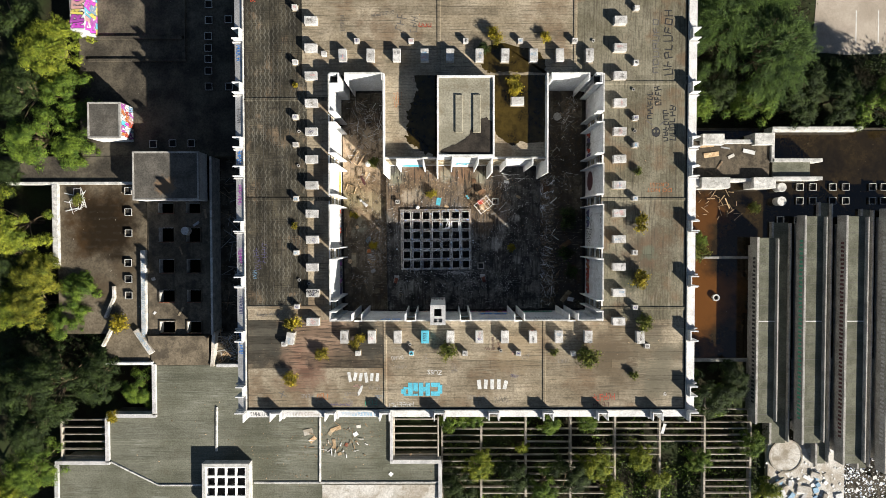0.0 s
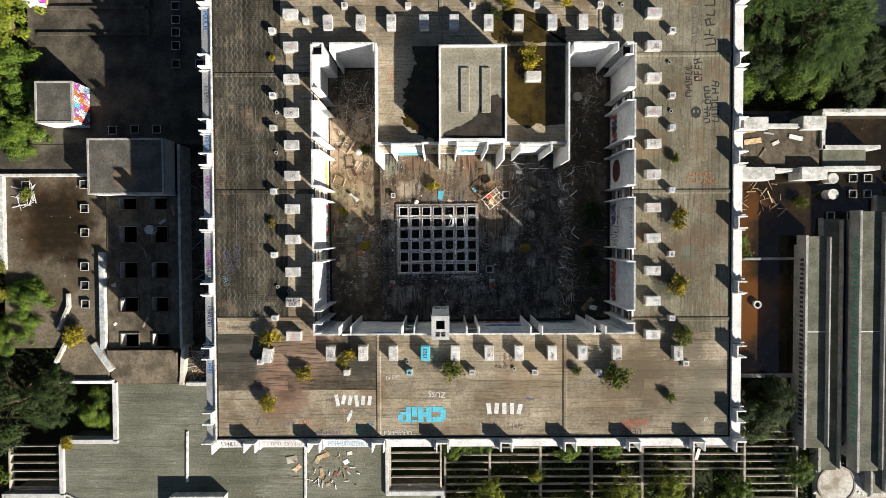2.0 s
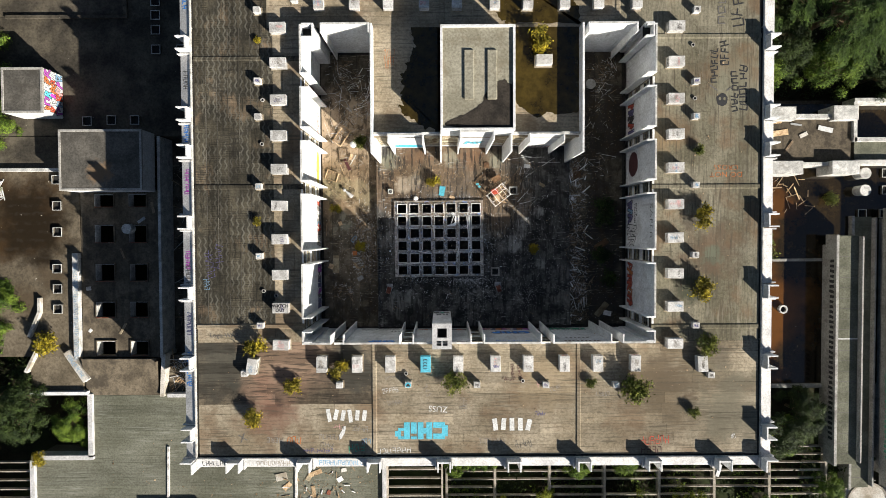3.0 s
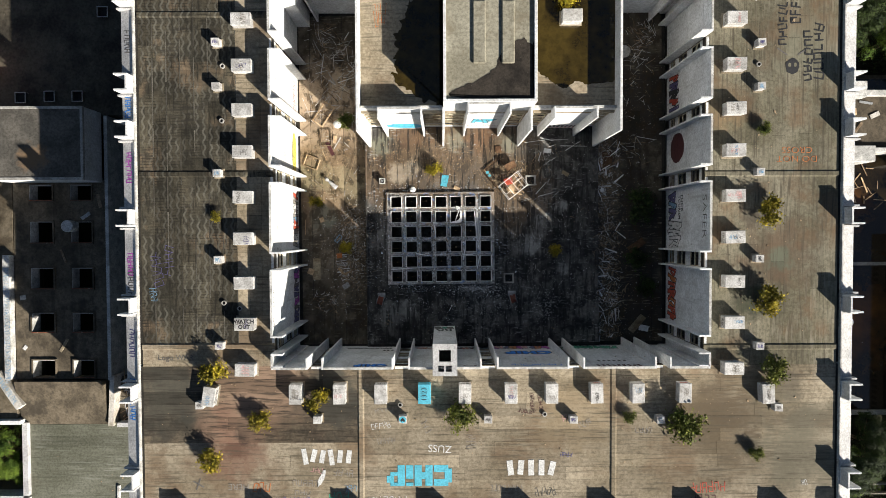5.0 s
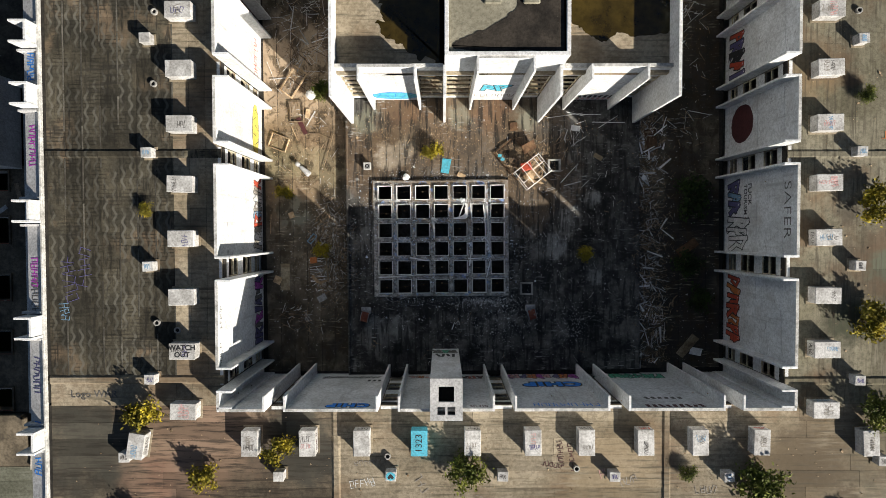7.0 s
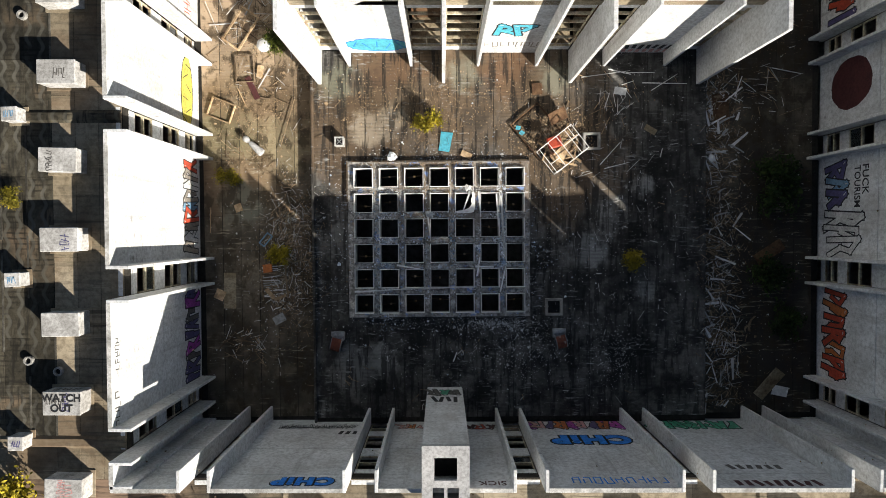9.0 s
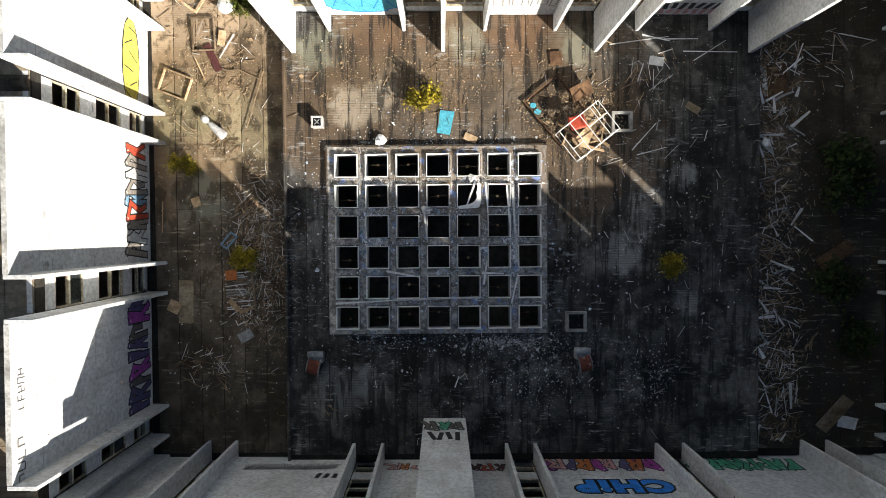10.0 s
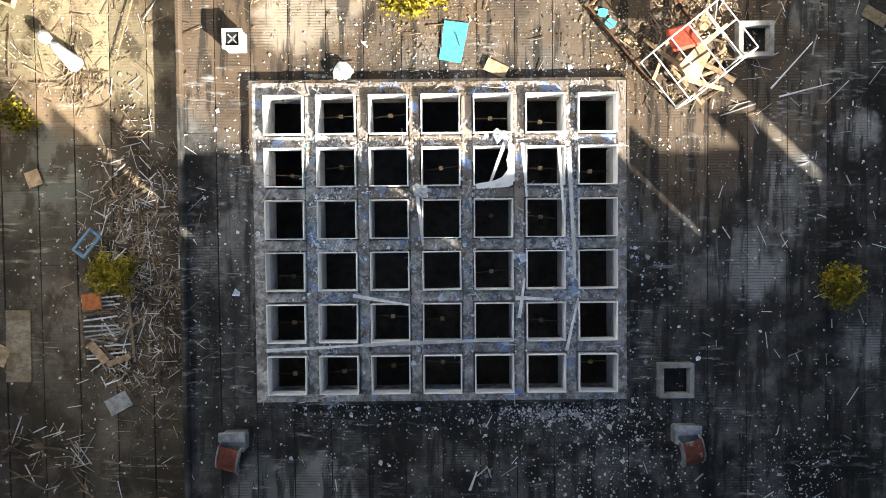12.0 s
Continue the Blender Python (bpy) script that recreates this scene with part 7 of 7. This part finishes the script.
zone(14, -17.5, -9.5, -28.8, -24.2, ZS + 0.02, ("wood", "paper"), (0.3, 1.0), "splintered wood on the mossy roof")
zone(16, 31, 40, 2.5, 6.3, ZW - 0.02, ("bark", "wood"), (0.4, 1.4), "branch floating in brown water")
zone(10, -47.5, -45.5, 3.5, 6.4, ZL, ("paper",), (0.8, 1.8), "white batten beside the roof light")
slab("ground_strip", "dark littered ground strip beside the block", Form().box(-29.1, -12.4, GROUND, WEST - 0.1, 10.6, -4.7), "courtside", "ground")
slab("ground_heap", "ground under the splintered wood heap", Form().box(-29.2, -16.3, GROUND, WEST - 1.6, -12.4, -3.2), "courtside", "ground")
litter("mossy_roof_crumbs", "crumbled plaster on the mossy roof", 700, [(-13, -26, 3, 1.2), (-20, -28, 8, 3)], "litter", 0.05, ZS + 0.03)
litter("roof_crumbs", "small crumbs and leaves on the upper roof", 900, [(-12, -13, 4, 3), (4, -14, 6, 3), (20, -13, 4, 3), (22, 4, 2, 7), (4, 22, 8, 1.5)], "litter", 0.03, ROOF + 0.03)

litter("ruin_rubble", "dark rubble heap beside the ruin", 3000, [(58.5, -34.5, 2.6, 2.8), (55.5, -32.5, 1.2, 2.0)], "black", 0.16, GROUND + 0.06)
litter("ruin_shards", "bluish chips on the dark rubble", 600, [(58.5, -34.5, 2.4, 2.6), (55.5, -32.5, 1.2, 2.0)], "shards", 0.09, GROUND + 0.1)
litter("ruin_chips", "white plaster chips over the ruin", 420, [(50.0, -33.0, 3.0, 3.0), (58.0, -33.5, 2.4, 2.4)], "paper", 0.11, -5.46)


# ---------- plants ----------
def leaf_cloud(r, centres, spread, size, count, up=0.5, long=1.6, shell=False):
    """Many small leaves round the given centres."""
    form = Form()
    for _ in range(count):
        c, k = r.choice(centres)
        p = Vector(c) + Vector((r.gauss(0, 1), r.gauss(0, 1), r.gauss(0, 0.8))) * spread * k
        n = Vector((r.gauss(0, 1), r.gauss(0, 1), r.gauss(0, 1) + up)).normalized()
        if shell:
            d = Vector((r.gauss(0, 1), r.gauss(0, 1), r.gauss(0.35, 0.8))).normalized()
            p = Vector(c) + d * spread * k * r.uniform(1.0, 1.75) * (1 + 0.25 * math.sin(5 * d.x + 7 * d.y + k * 9))
            n = (d + n * 0.55).normalized()
        t = n.orthogonal().normalized()
        t.rotate(Matrix.Rotation(r.uniform(0, 6.28), 3, n))
        b = n.cross(t)
        s = size * r.uniform(0.6, 1.3)
        form.add([p - t * s * long / 2, p + b * s * 0.42 + n * s * 0.12, p + t * s * long / 2, p - b * s * 0.42 + n * s * 0.12], [(0, 1, 2, 3)])
    return form


def fronds(r, centres, radius, count, tone):
    """Feathery drooping sprays that reach outward from the crown."""
    form = Form()
    for _ in range(count):
        c, k = r.choice(centres)
        way = Vector((c[0] + r.gauss(0, 0.9), c[1] + r.gauss(0, 0.9), r.uniform(-0.9, 0.5))).normalized()
        side = way.cross(Vector((0, 0, 1))).normalized()
        long, start = radius * r.uniform(0.16, 0.36), Vector(c) + Vector((r.gauss(0, 1), r.gauss(0, 1), r.gauss(0, 0.6))) * radius * 0.07
        for i in range(26):
            u = (i + r.random()) / 26
            hand = r.choice((-1, 1))
            p = start + way * long * u + Vector((0, 0, -0.25 * long * u * u))
            t = (way + side * hand * r.uniform(0.5, 1.1) + Vector((0, 0, r.gauss(0, 0.25)))).normalized() * radius * 0.075 * (1.15 - 0.75 * u)
            b = t.cross(Vector((0, 0, 1)) + side * r.gauss(0, 0.6)).normalized() * 0.026
            form.add([p, p + t * 0.5 + b, p + t, p + t * 0.5 - b], [(0, 1, 2, 3)])
    return form.mesh("crown", tone)


def shrub_meshes(seed, radius, height, tone, leaves, size):
    r = random.Random(seed)
    stems, centres = Form(), []
    for i in range(16):
        a, reach = r.uniform(0, 6.28), radius * r.uniform(0.25, 0.95)
        z = height * r.uniform(0.45, 1.0) * (1 - 0.45 * (reach / radius) ** 2)
        tip = Vector((reach * math.cos(a), reach * math.sin(a), z))
        mid = tip * 0.5 + Vector((r.uniform(-0.1, 0.1), r.uniform(-0.1, 0.1), 0.12))
        stems.rod((r.uniform(-0.05, 0.05), r.uniform(-0.05, 0.05), -0.02), mid, 0.025, 0.016, 5).rod(mid, tip, 0.016, 0.006, 5)
        centres += [(tip, 1.0), (tip * 0.75 + Vector((0, 0, 0.1)), 0.9)]
    return stems.mesh("woody_base", "bark"), leaf_cloud(r, centres, radius * 0.19, size, leaves).mesh("foliage", tone)


def shrub(kit, m, label, group="shrubs growing on the roofs"):
    s = root("shrub", m, label, "shrub", group)
    part("woody_base", kit[0], "bark", s)
    part("foliage", kit[1], "leaf", s)
    return s


KIT_Y = [shrub_meshes(k, 0.78, 0.95, "yellow", 1500, 0.10) for k in (1, 2, 3)]
KIT_G = [shrub_meshes(k, 0.85, 1.0, "olive", 1700, 0.10) for k in (4, 5)]
KIT_D = [shrub_meshes(k, 1.0, 0.9, "deep", 1500, 0.11) for k in (6, 7)]
YL, GL, DL = "bushy shrub with yellow-green leaves rooted in the felt", "leafy green shrub rooted in the roof felt", "dark green shrub growing out of the litter"
plan = [(KIT_Y, YL, -16.3, -9.45, 1.05), (KIT_Y, YL, -13.15, -12.95, 0.85), (KIT_Y, YL, -16.65, -15.8, 0.95), (KIT_Y, YL, -9.15, -11.35, 0.9),
        (KIT_G, GL, 0.9, -12.6, 1.15), (KIT_G, GL, 12.95, -12.8, 0.55), (KIT_G, GL, 16.75, -13.2, 1.4), (KIT_G, GL, 21.9, -15.3, 0.6),
        (KIT_G, GL, 22.9, -9.35, 1.1), (KIT_Y, YL, 22.45, 1.75, 1.1), (KIT_Y, YL, 22.4, -4.5, 1.15), (KIT_G, GL, 22.3, 7.5, 0.55), (KIT_Y, YL, 8.5, 17.0, 1.2),
        (KIT_Y, YL, -16.1, 1.5, 0.45), (KIT_Y, YL, -15.9, 17.1, 0.35), (KIT_Y, YL, 6.2, 22.4, 1.05), (KIT_Y, YL, 11.8, 22.3, 0.7), (KIT_D, DL, 5.0, 21.0, 0.7)]
for i, (kit, label, x, y, s) in enumerate(plan):
    s *= 1.15 if kit is KIT_Y else 1.05
    shrub(kit[i % len(kit)], pose(x, y, ROOF + 0.01, 0, 0, i * 67) @ Matrix.Diagonal((s, s, s, 1)), label)
SITE.append(COURT)
for i, (kit, label, x, y, z, s) in enumerate([(KIT_Y, "yellow-green shrub between litter on the court deck", -0.95, 5.5, 0.0, 0.85),
                                              (KIT_Y, "yellow-green weed growing out of the litter", -8.45, -0.95, -0.32, 0.72), (KIT_Y, "small yellow-green weed in a court crack", 9.0, -1.4, 0.0, 0.68),
                                              (KIT_Y, "sprawling yellow-green weed by the white wall", -10.9, 3.0, -0.32, 0.7), (KIT_D, DL, 16.3, 2.4, -0.32, 1.3), (KIT_D, DL, 15.9, -1.9, -0.32, 1.0),
                                              (KIT_G, "green weed under the white ball", -8.3, 9.6, -0.32, 0.8), (KIT_D, DL, 16.6, -4.5, -0.32, 0.9)]):
    shrub(kit[i % len(kit)], pose(x, y, z, 0, 0, i * 50) @ Matrix.Diagonal((s, s, s, 1)), label, "shrubs growing in the court")
SITE.pop()


def tree_meshes(seed, radius, height, tone, leaves, size, clumps=46, flat=0.8):
    """A trunk with limbs and a ragged crown; the base stands at z = 0."""
    r = random.Random(seed)
    trunk, centres = Form(), []
    fork = height * 0.38
    trunk.rod((0, 0, -0.3), (0.1, 0.05, fork), radius * 0.07, radius * 0.05, 8)
    lobes = [(r.uniform(0, 6.28), r.uniform(0.35, 0.75)) for _ in range(6)]
    for i in range(clumps):
        a, k = r.choice(lobes)
        a += r.gauss(0, 0.55)
        reach = radius * min(1.0, abs(r.gauss(k, 0.28)))
        crown = height * (0.52 + 0.46 * math.sqrt(max(0, 1 - (reach / radius) ** 2)) * r.uniform(0.75, 1.0))
        tip = Vector((reach * math.cos(a), reach * math.sin(a), crown))
        if i % 3 == 0:
            mid = tip * 0.5 + Vector((0, 0, height * 0.2))
            trunk.rod((0.1, 0.05, fork * r.uniform(0.8, 1.0)), mid, radius * 0.03, radius * 0.018, 5).rod(mid, tip, radius * 0.018, radius * 0.006, 5)
        centres.append((tip, r.uniform(0.6, 1.3)))
    if tone == "needle":
        return trunk.mesh("trunk", "bark"), fronds(r, centres, radius, leaves // 26, tone)
    return trunk.mesh("trunk", "bark"), leaf_cloud(r, centres, radius * 0.125, size, leaves, 0.7, 1.5, True).mesh("crown", tone)


def tree(kit, m, label, category="tree", group="trees round the building"):
    t = root("tree", m, label, category, group)
    part("trunk", kit[0], "bark", t)
    part("crown", kit[1], "leaf", t)
    return t


TREES = dict(lime=[tree_meshes(k, 4.4, 8.5, "lime", 22000, 0.15, 64) for k in (21, 22)],
             leaf=[tree_meshes(k, 4.4, 8.5, "leaf", 22000, 0.15, 64) for k in (23, 24)],
             deep=[tree_meshes(k, 4.6, 8.0, "deep", 22000, 0.15, 64) for k in (25, 26)],
             needle=[tree_meshes(k, 5.0, 10.0, "needle", 42000, 0.12, 150) for k in (27, 28)],
             rot=[tree_meshes(k, 4.0, 8.0, "rot", 19000, 0.14, 52) for k in (31, 32)])
TREE_LABEL = dict(lime="broad tree with bright lime-green sunlit leaves", leaf="broad-leaved tree with green crown", deep="dark green tree with a dense crown",
                  needle="feathery dark conifer with drooping sprays", rot="tree with yellowing orange-green autumn leaves")
grove = [("lime", -48.3, 23.6, 1.0), ("leaf", -47.0, 18.2, 0.8), ("deep", -52.5, 18.5, 0.9), ("leaf", -51.0, 12.9, 0.85), ("leaf", -46.5, 11.6, 0.7), ("lime", -53.6, 2.3, 0.95),
         ("rot", -51.3, -4.6, 0.85), ("leaf", -46.4, -7.0, 0.65), ("rot", -51.6, -8.6, 0.85), ("leaf", -48.4, -10.9, 0.6), ("lime", -55.0, -9.0, 0.7), ("deep", -49.2, -18.6, 0.95), ("deep", -44.6, -17.6, 0.75),
         ("deep", -52.0, -24.0, 0.85), ("leaf", -52.5, -29.5, 0.8), ("lime", -56.0, -33.5, 0.8), ("deep", -54.0, -19.5, 0.8), ("leaf", -39.5, -19.5, 0.5), ("deep", -56.5, 8.5, 0.7),
         ("deep", -54.5, 27.5, 1.0), ("deep", -57.0, -2.0, 0.8), ("leaf", -59.5, 14.0, 0.9), ("deep", -60.0, -6.0, 0.9), ("leaf", -38.0, -20.8, 0.4),
         ("needle", 34.6, 26.0, 1.0), ("needle", 40.5, 22.8, 1.05), ("needle", 40.6, 31.5, 0.9), ("needle", 37.5, 31.0, 1.0), ("leaf", 33.6, 17.2, 0.55), ("leaf", 40.0, 17.4, 0.7),
         ("deep", 36.0, 20.0, 0.7), ("deep", 51.5, 18.0, 0.7), ("deep", 46.5, 19.8, 0.7), ("leaf", 56.0, 17.4, 0.75), ("deep", 46.0, 16.8, 0.6), ("leaf", 60.0, 17.5, 0.8),
         ("deep", 51.0, 21.0, 0.5), ("needle", 33.0, 36.0, 1.0), ("deep", 35.0, -20.2, 0.7), ("leaf", 32.3, -18.4, 0.45), ("deep", 38.2, -18.9, 0.55), ("leaf", 36.6, -21.6, 0.45), ("deep", 33.0, -22.4, 0.4),
         ("leaf", 1.7, -24.3, 0.40), ("leaf", 4.6, -23.8, 0.36), ("leaf", 14.4, -24.3, 0.40), ("leaf", 19.6, -24.2, 0.36), ("lime", 10.9, -27.9, 0.27), ("lime", 5.0, -29.9, 0.5), ("deep", 17.0, -31.0, 0.6), ("lime", 20.5, -30.0, 0.55),
         ("leaf", 14.0, -32.5, 0.5), ("lime", 26.5, -29.0, 0.45), ("lime", 28.8, -31.5, 0.42), ("deep", 9.5, -31.5, 0.5), ("lime", 22.0, -33.5, 0.5), ("leaf", 41.5, -27.5, 0.4),
         ("lime", 44.0, -34.0, 0.4), ("leaf", 34.5, -29.5, 0.4), ("deep", 2.5, -32.5, 0.55), ("leaf", 34.3, -0.4, 0.3), ("deep", 48.6, -24.8, 0.3)]
for i, (k, x, y, s) in enumerate(grove):
    tree(TREES[k][i % 2], pose(x, y, GROUND, 0, 0, i * 53) @ Matrix.Diagonal((s, s, s * 0.95, 1)), TREE_LABEL[k])
for i, (x, y, s, z) in enumerate(((34.2, -1.7, 1.7, ZW), (30.8, -9.5, 1.3, ZW), (-41.2, -10.9, 1.6, ZL), (-25.6, -15.4, 0.9, -3.2), (-42.5, -23.1, 1.0, ZS), (-46.3, 5.0, 0.9, ZL), (41.8, 3.9, 0.9, ZW))):
    shrub(KIT_Y[i % 3] if i in (1, 2, 4) else KIT_G[i % 2], pose(x, y, z, 0, 0, i * 40) @ Matrix.Diagonal((s, s, s, 1)), "weedy shrub growing on a neglected low roof", "shrubs on the low roofs")

wild = random.Random(77)
def undergrowth(name, count, x0, x1, y0, y1, tone, label):
    spots_ = [((wild.uniform(x0, x1), wild.uniform(y0, y1), GROUND + wild.uniform(0.2, 0.9)), wild.uniform(0.6, 1.5)) for _ in range(count // 90)]
    tagged(part(name, leaf_cloud(wild, spots_, 0.55, 0.2, count), tone), label, "undergrowth", kind="stuff")
undergrowth("undergrowth", 16000, 0.5, 44.0, -42.0, -20.8, "deep", "tangled dark green undergrowth beneath the pergola")
undergrowth("undergrowth", 15000, 0.5, 44.0, -42.0, -20.8, "leaf", "brighter green weeds beneath the pergola")
undergrowth("undergrowth", 11000, 29.5, 49.5, 15.0, 34.0, "deep", "dark green undergrowth between the eastern trees")
undergrowth("undergrowth", 6000, 49.5, 64.0, 15.0, 23.8, "deep", "dark green undergrowth below the parking ground")
undergrowth("undergrowth", 12000, -62.0, -44.0, -20.0, -4.0, "deep", "dark undergrowth between the western trees")


# ---------- roofing felt, strip by strip ----------
felts(floor_court, PW, GX0 - 0.07, FS, PN, 0.0, "y", "court", 0.93, (5, 9), 1, 0.024)
felts(floor_court, GX1 + 0.07, PE, FS, PN, 0.0, "y", "court", 0.93, (5, 9), 2, 0.024)
felts(floor_court, GX0 - 0.07, GX1 + 0.07, FS, GY0 - 0.07, 0.0, "y", "court", 0.93, (8, 9), 3, 0.024)
felts(floor_court, GX0 - 0.07, GX1 + 0.07, GY1 + 0.07, PN, 0.0, "y", "court", 0.93, (8, 9), 4, 0.024)
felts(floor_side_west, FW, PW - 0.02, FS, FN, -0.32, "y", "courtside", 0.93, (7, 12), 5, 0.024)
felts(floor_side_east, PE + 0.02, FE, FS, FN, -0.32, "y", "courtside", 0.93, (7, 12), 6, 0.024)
felts(roof_west, WEST + 0.32, -14.75, -7.75, CN + 0.155, ROOF, "y", "brown", 0.95, (1.6, 4.5), 7)
felts(roof_west, WEST + 0.32, -14.75, CS - 0.155, -7.76, ROOF, "x", "tan", 0.7, (8, 9), 31)
felts(roof_west, -14.75, CW - 0.16, CS - 0.155, CN + 0.155, ROOF, "y", "tan", 0.95, (2.6, 6), 8)
felts(roof_east, CE + 0.16, EAST - 0.32, CS - 0.155, CN + 0.155, ROOF, "y", "tanny", 0.95, (5, 9), 9)
felts(roof_south, WEST + 0.32, -6.2, SOUTH + 0.32, -14.6, ROOF, "x", "tan", 0.95, (7, 12), 10)
felts(roof_south, WEST + 0.32, -6.2, -14.6, CS - 0.16, ROOF, "x", "dusk", 0.95, (4, 9), 30)
felts(roof_south, -6.2, 11.9, SOUTH + 0.32, CS - 0.16, ROOF, "x", "tan", 0.95, (7, 12), 11)
felts(roof_south, 11.9, EAST - 0.32, SOUTH + 0.32, CS - 0.16, ROOF, "x", "tan", 0.95, (7, 12), 12)
seal = random.Random(12)
for i in range(1, 8):
    y = -7.6
    while y < 18.0:
        long = seal.uniform(1.5, 5.0)
        if seal.random() < 0.72:
            x = WEST + 0.32 + i * 0.969
            part("felt_seal", Form().box(x - 0.035, y, ROOF, x + 0.035, min(18.2, y + long), ROOF + 0.026), "seal", roof_west, "pale sealed felt seam")
        y += long + seal.uniform(0.1, 0.8)
felts(roof_north, WEST + 0.32, -15.2, CN + 0.16, NORTH - 0.3, ROOF, "y", "brown", 0.95, (5, 9), 13)
felts(roof_north, -15.2, 15.3, CN + 0.16, NORTH - 0.3, ROOF, "x", "tan", 0.95, (8, 14), 14)
felts(roof_north, 15.3, EAST - 0.32, CN + 0.16, NORTH - 0.3, ROOF, "y", "tanny", 0.95, (5, 9), 15)
felts(low_sw, -36.9, -22.4, -23.0, -16.7, ZS, "x", "green", 0.95, (7, 15), 16)
felts(low_sw, -43.0, -6.5, -29.0, -23.4, ZS, "x", "green", 0.95, (8, 16), 17)
felts(low_sw, -49.7, -0.3, -36.5, -29.5, ZS, "x", "green", 0.95, (9, 16), 18)
for owner, a, b, tone in ((roof_west, (WEST + 0.3, 4.5), (CW - 0.16, 4.5), "brown"), (roof_west, (WEST + 0.3, 15.6), (CW - 0.16, 15.6), "brown"),
                          (roof_west, (WEST + 0.3, -7.7), (CW - 0.16, -7.7), "tan"), (roof_east, (CE + 0.16, 4.4), (EAST - 0.3, 4.4), "tanny"),
                          (roof_east, (CE + 0.16, 17.4), (EAST - 0.3, 17.4), "tanny"), (roof_east, (CE + 0.16, -7.85), (EAST - 0.3, -7.85), "tanny"),
                          (roof_south, (-6.1, SOUTH + 0.3), (-6.1, CS - 0.16), "tan"), (roof_south, (11.85, SOUTH + 0.3), (11.85, CS - 0.16), "tan"),
                          (roof_north, (0.0, CN + 0.2), (0.0, NORTH - 0.3), "tan"), (roof_north, (15.2, CN + 0.2), (15.2, NORTH - 0.3), "tan")):
    ridge(owner, a, b, ROOF + 0.015, tone, 0.24, 0.075)
